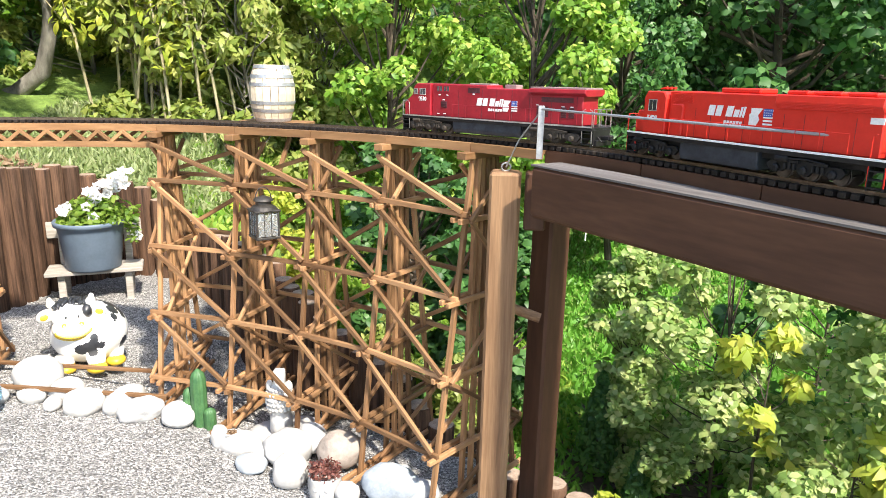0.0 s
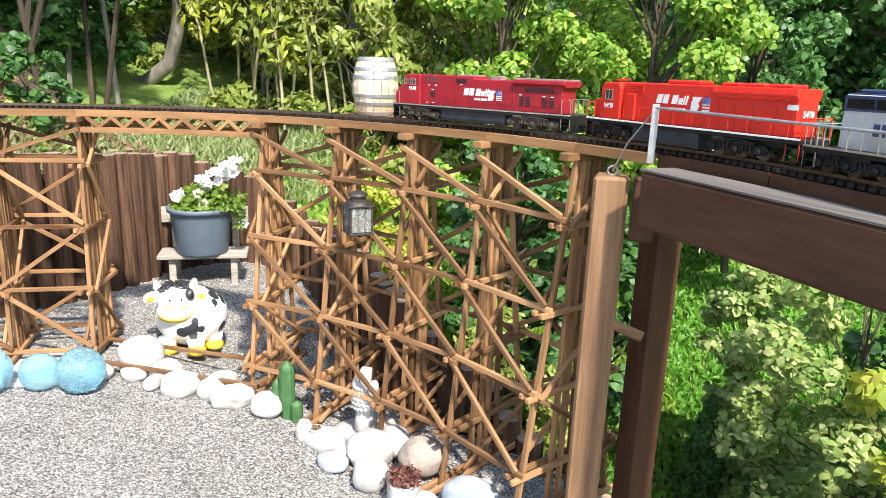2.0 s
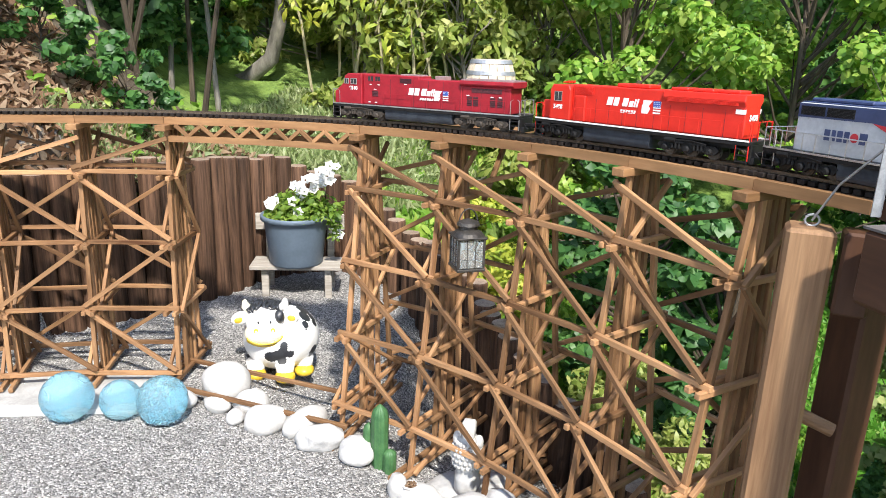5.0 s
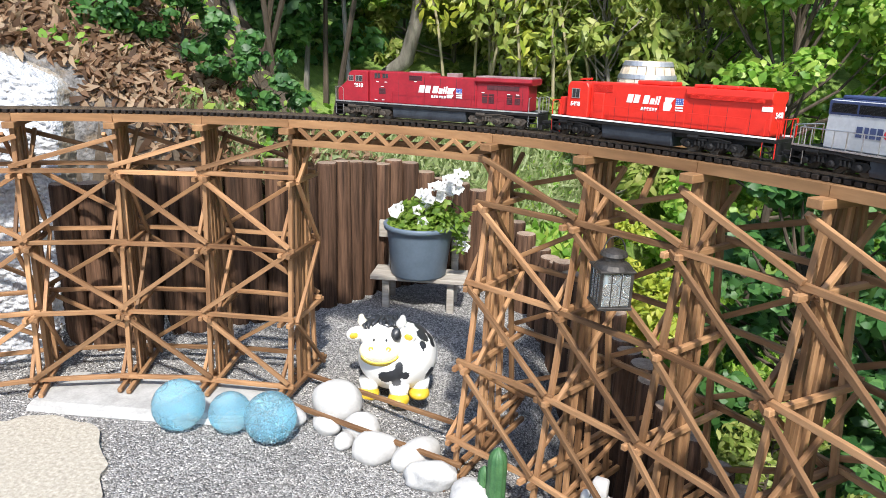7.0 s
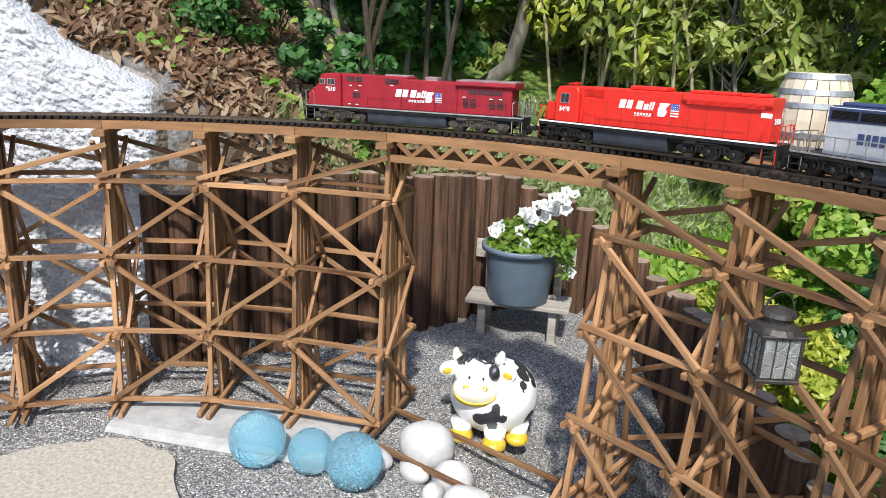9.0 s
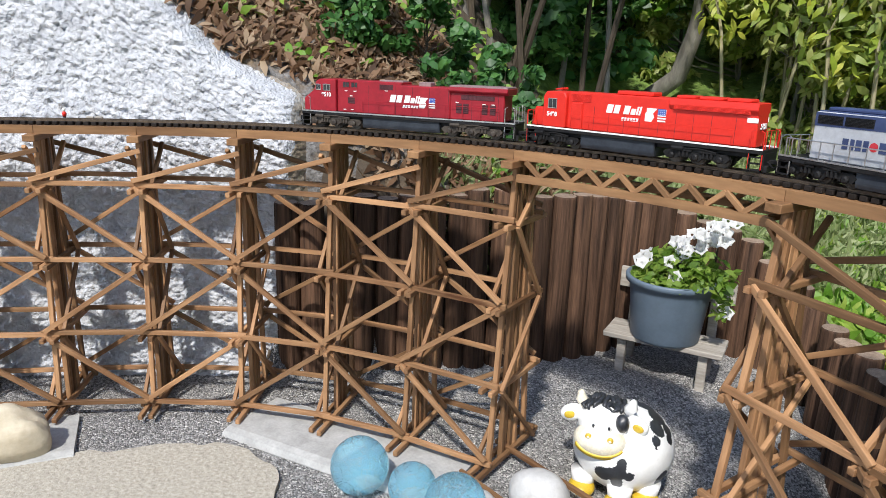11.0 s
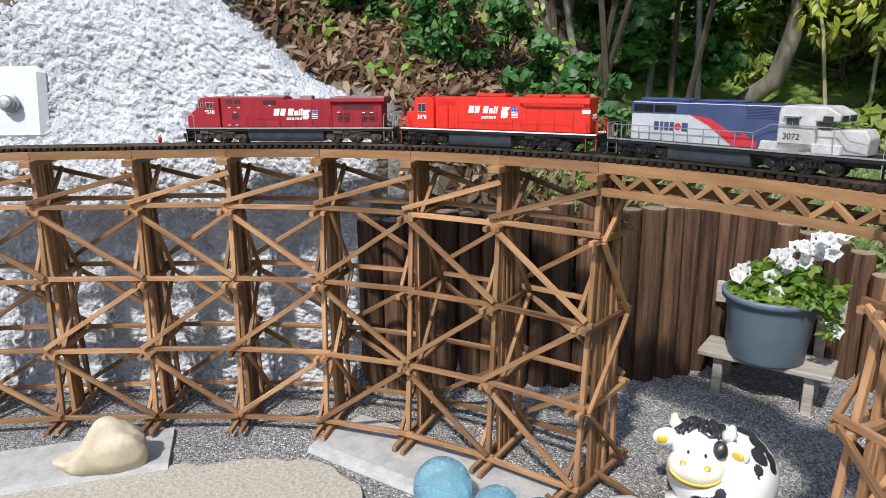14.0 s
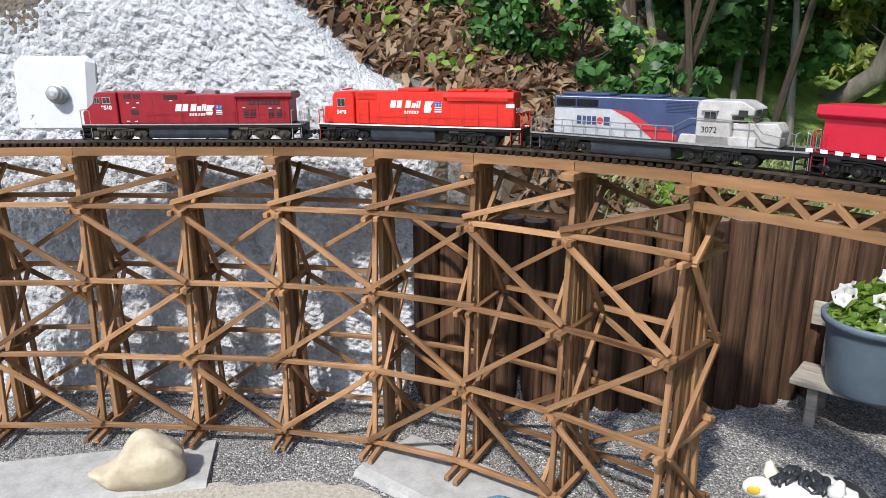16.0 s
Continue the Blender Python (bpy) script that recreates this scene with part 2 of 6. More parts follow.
def bm_tube(bm, pts, radii, n=8, mi=0):
    """Adds a tube along pts."""
    pts = [Vector(p) for p in pts]
    if not isinstance(radii, (list, tuple)):
        radii = [radii] * len(pts)
    rings, ref = [], Vector((0.13, 0.31, 1)).normalized()
    for i, p in enumerate(pts):
        t = (pts[min(i + 1, len(pts) - 1)] - pts[max(i - 1, 0)]).normalized()
        a = t.cross(ref if abs(t.dot(ref)) < 0.95 else Vector((1, 0, 0))).normalized()
        b = t.cross(a)
        rings.append([bm.verts.new(p + radii[i] * (math.cos(2 * math.pi * k / n) * a + math.sin(2 * math.pi * k / n) * b)) for k in range(n)])
    for r, s in zip(rings, rings[1:]):
        for k in range(n):
            bm.faces.new((r[k], r[(k + 1) % n], s[(k + 1) % n], s[k])).material_index = mi
    bm.faces.new(rings[0][::-1]).material_index = mi
    bm.faces.new(rings[-1]).material_index = mi


def bm_blob(bm, c, r, sub=3, rough=0.12, freq=2.0, seed=0.0, m=None, mi=0, flat=0.0):
    """Adds a stone-like lump."""
    base = bmesh.ops.create_icosphere(bm, subdivisions=sub, radius=1.0)["verts"]
    for v in base:
        d = v.co.normalized()
        k = 1 + rough * noise.noise(d * freq + Vector((seed, seed * 1.7, -seed))) + rough * 0.4 * noise.noise(d * freq * 3 + Vector((seed * 3, 0, seed)))
        p = Vector((d.x * r[0] * k, d.y * r[1] * k, d.z * r[2] * k))
        if flat and p.z < -r[2] * flat:
            p.z = -r[2] * flat
        p = (m @ p if m else p) + Vector(c)
        v.co = p
        for f in v.link_faces:
            f.material_index = mi


def leaf_cloud(name, centres, normals, size, material, parent=None, label="", rng=None, long=1.0, droop=0.0, fold=0.25):
    """Many small bent leaves, six corners each, at the places given."""
    rng = rng or np.random.default_rng(1)
    c = np.asarray(centres, float)
    n = len(c)
    nm = np.asarray(normals, float) + rng.normal(0, 0.55, (n, 3))
    nm /= np.linalg.norm(nm, axis=1)[:, None] + 1e-9
    t = rng.normal(0, 1, (n, 3)) + np.array([0, 0, -droop])
    t -= (t * nm).sum(1)[:, None] * nm
    t /= np.linalg.norm(t, axis=1)[:, None] + 1e-9
    s = np.cross(nm, t)
    z = size * rng.uniform(0.55, 1.35, n)[:, None]
    w = z * 0.30
    L = z * long
    v = np.stack([c - t * L * 0.5, c - s * w + nm * w * fold - t * L * 0.12, c + s * w + nm * w * fold - t * L * 0.12,
                  c - s * w * 0.75 + nm * w * fold + t * L * 0.2, c + s * w * 0.75 + nm * w * fold + t * L * 0.2, c + t * L * 0.5 - nm * L * 0.12], 1)
    v = v.reshape(-1, 3)
    b = (np.arange(n) * 6)[:, None]
    f = np.concatenate([b + [0, 2, 1], b + [1, 2, 4], b + [1, 4, 3], b + [3, 4, 5]], 1).reshape(-1, 3)
    me = bpy.data.meshes.new(name)
    me.vertices.add(len(v))
    me.vertices.foreach_set("co", v.ravel())
    me.loops.add(len(f) * 3)
    me.loops.foreach_set("vertex_index", f.ravel().astype(np.int32))
    me.polygons.add(len(f))
    me.polygons.foreach_set("loop_start", (np.arange(len(f)) * 3).astype(np.int32))
    me.polygons.foreach_set("loop_total", np.full(len(f), 3, np.int32))
    me.update()
    me.materials.append(material)
    ob = new(name, me)
    if parent:
        ob.parent = parent
    return tagged(ob, label)


# ---------------------------------------------------------------- the line of the track
EDGE = [(-4.26, 0.56), (-3.993, 1.058), (-3.752, 1.528), (-3.519, 1.903), (-3.293, 2.248), (-3.04, 2.548), (-2.732, 2.795), (-2.418, 2.968), (-2.087, 3.104), (-1.625, 3.199),
        (-1.15, 3.204), (-0.772, 3.113), (-0.415, 2.98), (-0.112, 2.821), (0.136, 2.637), (0.359, 2.438), (0.584, 2.197)]
EDGE += [(0.752, 1.906), (0.893, 1.604), (1.036, 1.318)] + [(1.036 + 0.545 * d, 1.318 - 0.839 * d) for d in (0.32, 0.64, 0.96, 1.28, 1.6, 1.95, 2.3, 2.65)]


def spline(pts, n=40):
    p = np.array(pts, float)
    q = np.vstack([2 * p[0] - p[1], p, 2 * p[-1] - p[-2]])
    out = []
    for i in range(1, len(q) - 2):
        a, b, c, d = q[i - 1:i + 3]
        for u in np.linspace(0, 1, n, endpoint=False):
            out.append(0.5 * ((2 * b) + (-a + c) * u + (2 * a - 5 * b + 4 * c - d) * u * u + (-a + 3 * b - 3 * c + d) * u ** 3))
    out.append(p[-1])
    c = np.array(out)
    for _ in range(60):
        c[1:-1] = 0.25 * c[:-2] + 0.5 * c[1:-1] + 0.25 * c[2:]
    return c


def frames_of(c):
    t = np.gradient(c, axis=0)
    t /= np.linalg.norm(t, axis=1)[:, None]
    return t, np.c_[-t[:, 1], t[:, 0]]


LINE = spline(EDGE)
LINE = LINE + frames_of(LINE)[1] * 0.085
LT, LN = frames_of(LINE)
LS = np.r_[0, np.cumsum(np.linalg.norm(np.diff(LINE, axis=0), axis=1))]


def rise(s):
    """The track climbs slightly towards the timber bridge."""
    return 1.183 + 0.0078 * s


def at_s(s, off=0.0, z=0.0):
    """The place s metres along the track, off metres outward, z above the underside of the deck; and the way and the outward direction."""
    p = np.array([np.interp(s, LS, LINE[:, k]) for k in (0, 1)])
    t = np.array([np.interp(s, LS, LT[:, k]) for k in (0, 1)])
    t /= np.hypot(*t)
    n = np.array([-t[1], t[0]])
    p = p + n * off
    return Vector((p[0], p[1], rise(s) + z)), Vector((t[0], t[1], 0)), Vector((n[0], n[1], 0))


def s_near(x, y):
    return float(LS[np.argmin((LINE[:, 0] - x) ** 2 + (LINE[:, 1] - y) ** 2)])


def sweep(name, s0, s1, off, w, z0, h, material, parent, label="", step=0.04):
    """A timber or rail bent along the track."""
    k = max(2, int((s1 - s0) / step) + 1)
    v, f = [], []
    for i in range(k):
        s = s0 + (s1 - s0) * i / (k - 1)
        for o, z in ((-w / 2, 0), (w / 2, 0), (w / 2, h), (-w / 2, h)):
            v.append(at_s(s, off + o, z0 + z)[0])
    for i in range(k - 1):
        a, b = 4 * i, 4 * i + 4
        for j in range(4):
            f.append((a + j, a + (j + 1) % 4, b + (j + 1) % 4, b + j))
    f += [(3, 2, 1, 0), (4 * k - 4, 4 * k - 3, 4 * k - 2, 4 * k - 1)]
    c = sum(v, Vector()) / len(v)
    t = at_s((s0 + s1) / 2)[1]
    m = Matrix((t, Vector((0, 0, 1)).cross(t), (0, 0, 1))).transposed().to_4x4()
    m.translation = c
    inv = m.inverted()
    ob = mesh_ob(name, [inv @ p for p in v], [q[::-1] for q in f], material, parent, label)
    ob.matrix_world = m
    return ob


# ---------------------------------------------------------------- ground
def smooth(a, b, x):
    t = min(1.0, max(0.0, (x - a) / (b - a)))
    return t * t * (3 - 2 * t)


FENCE = [(-3.27, 2.85, 0.87), (-3.20, 2.98, 0.88), (-3.02, 3.28, 0.90), (-2.84, 3.62, 0.91), (-2.70, 3.93, 0.90), (-2.60, 4.16, 0.90), (-2.56, 4.40, 0.87), (-2.50, 4.68, 0.82), (-2.34, 4.86, 0.75), (-2.10, 4.95, 0.66), (-1.82, 4.92, 0.52), (-1.58, 4.76, 0.40)]
FPTS = np.array(FENCE)


def bank_top(s):
    """Height of the top edge of the rough wall along the track."""
    return 1.32 + 1.66 * (1 - smooth(0.45, 2.68, s)) + 0.05 * noise.noise(Vector((s * 4, 2, 0)))


def behind_fence(x, y):
    """How far a place lies behind the palisade, and the palisade's top there; negative in front of it."""
    best = (9.0, 0.0, 1.0)
    for (ax, ay, az), (bx, by, bz) in zip(FENCE, FENCE[1:]):
        dx, dy = bx - ax, by - ay
        q = dx * dx + dy * dy
        u = max(0.0, min(1.0, ((x - ax) * dx + (y - ay) * dy) / q))
        d = math.hypot(x - ax - u * dx, y - ay - u * dy)
        if d < best[0]:
            side = dx * (y - ay) - dy * (x - ax)
            best = (d, az + u * (bz - az), 1.0 if side > 0 else -1.0)
    return best[0] * best[2], best[1]


def ground_z(x, y):
    """Height of the ground: a gravel terrace that falls away to the garden, with earth behind the palisade and the wall."""
    z = -0.10 * smooth(-2.2, -1.2, x) - 0.10 * smooth(-1.2, -0.5, x)
    if y < 2.2:
        z *= smooth(0.5, 2.2, y)
    z -= 0.10 * smooth(3.1, 3.6, y) * smooth(-2.2, -1.7, x) * (1 - smooth(3.9, 4.3, y))
    d = max(smooth(-0.10, 0.22, (y - 3.30 + 0.53 * (x + 0.30)) * 0.88) * smooth(-0.75, -0.30, x), smooth(0.34, 0.62, x)) * smooth(1.0, 2.2, y)
    z -= 0.80 * d
    b = smooth(3.4, 3.9, y - 0.25 * (x + 0.6)) * smooth(-1.5, -0.9, x)
    z -= 0.35 * b * (1 - d)
    hill = smooth(5.5, 17.0, y + max(0.0, -x - 2) * 0.7)
    z += 4.5 * hill
    if x < -1.3 and y > 2.8:
        f, top = behind_fence(x, y)
        z += (top - 0.10 + 0.30 * f - z) * smooth(0.02, 0.14, f) * (1 - 0.6 * smooth(-1.9, -1.3, x)) if f > 0 else 0.0
    if x < -2.4 and y < 6.5:
        k = int(np.argmin((LINE[:, 0] - x) ** 2 + (LINE[:, 1] - y) ** 2))
        if LS[k] < 4.2:
            off = (x - LINE[k, 0]) * LN[k, 0] + (y - LINE[k, 1]) * LN[k, 1]
            if off > 0.3:
                w = min(bank_top(LS[k]) - 0.05 + 0.55 * (off - 0.5), bank_top(LS[k]) + 0.9, 3.6)
                back = y > 2.6 and behind_fence(x, y)[0] > 0.06
                z += (max(w, z) - z) * smooth(0.36, 0.58, off) * (1 - (smooth(2.45, 3.15, LS[k]) if back else smooth(2.60, 2.85, LS[k])))
    return z + 0.012 * noise.noise(Vector((x * 3, y * 3, 0)))


def ground():
    xs = np.concatenate([np.linspace(-60, -9, 12, endpoint=False), np.linspace(-9, 6, 150, endpoint=False), np.linspace(6, 60, 12)])
    ys = np.concatenate([np.linspace(-40, -2, 10, endpoint=False), np.linspace(-2, 12, 140, endpoint=False), np.linspace(12, 90, 16)])
    v = [(x, y, ground_z(x, y)) for y in ys for x in xs]
    n = len(xs)
    f = [(j * n + i, j * n + i + 1, (j + 1) * n + i + 1, (j + 1) * n + i) for j in range(len(ys) - 1) for i in range(n - 1)]
    ob = mesh_ob("ground", v, f, [GRAVEL_GROUND, SOIL, GRASS_SOIL, BANKROCK], smooth=True)
    for p in ob.data.polygons:
        x, y, z = p.center
        gravel = x < 0.5 and y < 4.95 and (x < -0.5 or y < 3.2 - 0.53 * (x + 0.3)) and z > -0.5 and z < 0.16
        p.material_index = 0 if gravel or y < 1.0 else 1 if (y < 5 and x < 2.0) else 2
        if x < -2.2 and 1.0 < y < 4.6 and z > 0.9:
            k = int(np.argmin((LINE[:, 0] - x) ** 2 + (LINE[:, 1] - y) ** 2))
            off = (x - LINE[k, 0]) * LN[k, 0] + (y - LINE[k, 1]) * LN[k, 1]
            if LS[k] < 3.25 and off < 0.95 + 0.25 * noise.noise(Vector((x * 4, y * 4, 2))):
                p.material_index = 3
    tagged(ob, "grey gravel terrace and green garden slope", "ground", kind="structure")
    return ob


BANKROCK = mat("bank_rock", (0.07, 0.062, 0.055), (0.25, 0.245, 0.24), 0.95, scale=22, fine=0.35, world_space=True, bump=0.03, bump_scale=30, c3=(0.20, 0.15, 0.10), c3_at=(0.5, 0.62), c3_scale=5, spec=0.2)
ground()


def pebbles():
    """Loose chippings on the terrace, too many to count."""
    rng = np.random.default_rng(31)
    v, f = [], []
    oc = np.array([(1, 0, 0), (0.3, 0.9, 0.1), (-0.9, 0.3, 0), (-0.2, -1, 0.1), (0.1, 0.1, 0.8), (0, 0, -0.6)])
    tri = [(0, 1, 4), (1, 2, 4), (2, 3, 4), (3, 0, 4), (1, 0, 5), (2, 1, 5), (3, 2, 5), (0, 3, 5)]
    n = 0
    while n < 36000:
        x, y = rng.uniform(-3.3, 0.3), rng.uniform(1.7, 4.6)
        z = ground_z(x, y)
        if z > 0.2 or z < -0.5:
            continue
        r = rng.uniform(0.003, 0.0065)
        a = rng.uniform(0, 6.28)
        c, q = math.cos(a), math.sin(a)
        p = oc * (r * rng.uniform(0.7, 1.4), r, r * 0.8)
        base = len(v)
        v += [(x + c * i - q * j, y + q * i + c * j, z + k + r * 0.2) for i, j, k in p]
        f += [(base + i, base + j, base + k) for i, j, k in tri]
        n += 1
    ob = mesh_ob("gravel", v, f, CHIP)
    tagged(ob, "loose grey and white stone chippings", "gravel", kind="stuff")


CHIP = leafmat("stone_chip", (0.12, 0.115, 0.108), (0.29, 0.28, 0.265), (0.62, 0.60, 0.565), 0.9)
CHIP.node_tree.nodes["Mix Shader"].inputs[0].default_value = 0.0
pebbles()


# ---------------------------------------------------------------- trestle
BENTS_B = [0.70, 1.117, 1.538, 1.930, 2.342, 2.750, 3.137, 3.530]
BENTS_D = [4.460, 4.880, 5.285, 5.690, 6.130]
TIERS = (0.98, 0.67, 0.36, 0.05)
SW = 0.0195
GAP_S = (BENTS_B[-1] + BENTS_D[0]) / 2


def spread(z, s=0.0):
    """How far out the outermost legs stand at height z; the bents over the slope are broader."""
    if s < GAP_S:
        return 0.080 + 0.080 * (1.17 - z) / 1.17
    return 0.085 + 0.165 * (1.17 - z) / 1.17


def at_n(s, off, z):
    p, t, n = at_s(s, off)
    p.z = z
    return p


def bent(tr, s, foot, rng):
    top = rise(s)
    c, t, n = at_s(s)
    stick("cap", at_n(s, -0.135, top - 0.013), at_n(s, 0.135, top - 0.013), 0.046, 0.026, DECKWOOD, tr)
    span = spread(foot, s)
    for k, (a, b) in enumerate(((-0.066, -1.0), (-0.042, -0.34), (-0.016, -0.11), (0.016, 0.11), (0.042, 0.34), (0.066, 1.0))):
        w = rng.uniform(-0.004, 0.004)
        p, q = at_n(s, a, top - 0.026), at_n(s, b * (span - 0.012), foot)
        stick("leg", p + t * w, q + t * (w + rng.uniform(-0.006, 0.006)), SW, SW, STICK, tr, side=n)
    last = None
    for i, z in enumerate([z for z in TIERS if z > foot + 0.12] + [foot + 0.02]):
        e = spread(z, s) + (0.060 if s < GAP_S else 0.050)
        for o in (-1, 1):
            off = t * o * (SW + 0.0015)
            j = rng.uniform(-0.012, 0.012)
            stick("sash" if z > foot + 0.05 else "sill", at_n(s, -e + j - (0.05 if z < foot + 0.05 else 0.0), z) + off, at_n(s, e + j, z) + off, SW * 0.95, SW, STICK, tr)
        zu = last if last is not None else top - 0.05
        d = 1 if i % 2 else -1
        for o in (-1, 1):
            if abs(zu - z) > 0.12:
                off = t * o * (2 * SW + 0.003)
                stick("sway_brace", at_n(s, -d * o * (spread(zu, s) + 0.005), zu) + off, at_n(s, d * o * (spread(z, s) + 0.005), z) + off, SW * 0.8, SW * 0.8, STICK, tr)
        last = z


def bay(tr, s0, s1, foot0, foot1, braces, rng, flip, tiers):
    """Girts and diagonals between two neighbouring bents, on the inner and the outer face."""
    for side in (-1, 1):
        for i, z in enumerate(tiers):
            o = side * (spread(z, s0) + 0.016)
            j = rng.uniform(-0.006, 0.006)
            lap = 0.035
            stick("girt", at_n(s0 - lap, o, z + SW + j), at_n(s1 + lap, o, z + SW + j + 0.0), SW * 0.85, SW, STICK, tr)
        for i, z in enumerate(tiers):
            zu = tiers[i - 1] if i else rise(s0) - 0.03
            b = braces[i] if i < len(braces) else "/"
            if b == " ":
                continue
            up = (b == "/") == (side < 0)
            o1, o0 = side * (spread(zu, s0) + 0.034), side * (spread(z, s0) + 0.034)
            lo, hi = z + 0.045, zu - (0.0 if i else 0.03)
            if up:
                stick("diagonal_brace", at_n(s0, o0, lo), at_n(s1, o1, hi), SW * 0.8, SW, STICK, tr, ext=0.02)
            else:
                stick("diagonal_brace", at_n(s0, o1, hi), at_n(s1, o0, lo), SW * 0.8, SW, STICK, tr, ext=0.02)


def trestle():
    rng = random.Random(4)
    tr = thing("trestle_bridge", "brown stained timber trestle with braced bents and latticed span", "bridge")
    feet_b = [0.02] * 8
    feet_d = [-0.11, -0.15, -0.18, -0.20, -0.21]
    for s, f in zip(BENTS_B, feet_b):
        bent(tr, s, f, rng)
    for s, f in zip(BENTS_D, feet_d):
        bent(tr, s, f, rng)
    plan = ("/\\/\\", "/\\/\\", "/\\/\\", "/\\//", "//\\/", "/\\/\\", "/\\/\\")
    for i in range(7):
        bay(tr, BENTS_B[i], BENTS_B[i + 1], 0.02, 0.02, plan[i], rng, i % 2, TIERS)
    for i in range(4):
        bay(tr, BENTS_D[i], BENTS_D[i + 1], feet_d[i], feet_d[i + 1], "\\\\\\\\", rng, i % 2, TIERS)
    # deck stringers, bay by bay
    ends = [0.05] + BENTS_B + BENTS_D + [BENTS_D[-1] + 0.32]
    for a, b in zip(ends, ends[1:]):
        for o in (-0.072, 0.072):
            sweep("stringer", a + 0.001, b - 0.001, o, 0.026, 0.0, 0.031, DECKWOOD, tr)
        sweep("deck_plank", a + 0.001, b - 0.001, 0.0, 0.112, 0.017, 0.012, DECKWOOD, tr)
    for i in range(8):
        a = ends[-1] + 0.002 + 0.43 * i
        sweep("bridge_plank", a, a + 0.425, 0.0, 0.105, -0.012, 0.041, BEAMWOOD, tr)
    # latticed span over the gap
    a, b = BENTS_B[-1], BENTS_D[0]
    for o in (-0.085, 0.085):
        sweep("lower_chord", a + 0.02, b - 0.02, o, 0.02, -0.075, 0.026, DECKWOOD, tr)
        k = 14
        for i in range(k):
            u, w = a + 0.05 + (b - a - 0.1) * i / k, a + 0.05 + (b - a - 0.1) * (i + 1) / k
            z0, z1 = (-0.05, -0.002) if i % 2 else (-0.002, -0.05)
            stick("lattice_bar", at_s(u, o, z0)[0], at_s(w, o, z1)[0], 0.014, 0.016, DECKWOOD, tr)
    for i in range(8):
        s = a + 0.06 + (b - a - 0.12) * i / 7
        stick("cross_bar", at_s(s, -0.095, -0.062)[0], at_s(s, 0.095, -0.062)[0], 0.016, 0.016, DECKWOOD, tr)
    # ground rails that join the two halves across the gap
    for o, z in ((-0.27, 0.05), (0.0, 0.05)):
        stick("ground_rail", at_n(BENTS_B[-1], o, 0.05), at_n(BENTS_D[0], o - 0.02, -0.02), 0.018, 0.018, STICK, tr, ext=0.05)
    return tr


def track():
    tk = thing("railway_track", "black sleepers and brass garden railway rails on the deck", "track")
    v, f = box_data(0.020, 0.094, 0.014, 0.002)
    me = bpy.data.meshes.new("sleeper")
    me.from_pydata(v, [], f)
    me.materials.append(TIE)
    s = 0.10
    while s < LS[-1] - 0.05:
        p, t, n = at_s(s, 0, 0.037)
        ob = new("sleeper", me)
        ob.parent = tk
        m = Matrix((t, n, (0, 0, 1))).transposed().to_4x4()
        m.translation = p
        ob.matrix_world = m
        s += 0.0295
    for o in (-0.0235, 0.0235):
        sweep("rail", 0.06, LS[-1] - 0.04, o, 0.0075, 0.043, 0.003, RAIL, tk)
        sweep("rail", 0.06, LS[-1] - 0.04, o, 0.0035, 0.043, 0.009, RAIL, tk)
    return tk


trestle()
track()


def timber_bridge():
    """The heavy beams and posts that carry the track on."""
    d = Vector((0.545, -0.839, 0)).normalized()
    n = Vector((0.839, 0.545, 0))
    a = Vector((0.44, 2.20, 0))
    z = 1.232
    br = thing("timber_bridge", "heavy dark brown timber beams on tall square posts", "bridge")
    for off, name in ((0.065, "beam"), (0.30, "beam")):
        p = a + n * off
        stick(name, p + Vector((0, 0, z - 0.087)), p + d * 3.9 + Vector((0, 0, z - 0.087)), 0.13, 0.168, BEAMWOOD, br)
        stick("weathered_top", p + Vector((0, 0, z - 0.002)), p + d * 3.9 + Vector((0, 0, z - 0.002)), 0.128, 0.006, GREYDARK, br)
    stick("post", (0.375, 2.37, -1.3), (0.375, 2.37, 1.186), 0.108, 0.108, POSTWOOD, br, side=(0.1, 1, 0), label="paler brown square post")
    stick("post", (0.575, 2.60, -1.3), (0.575, 2.60, 1.02), 0.11, 0.11, BEAMWOOD, br, side=(0.6, -0.8, 0))
    stick("hanger_block", (0.478, 2.345, 0.99), (0.478, 2.345, 1.19), 0.075, 0.075, BEAMWOOD, br, side=(0.1, 1, 0))
    bm = bmesh.new()
    bm_tube(bm, [(0.40, 2.50, 0.655), (0.535, 2.475, 0.615)], 0.019, 12)
    part("dowel", bm, POSTWOOD, br)
    return br


timber_bridge()


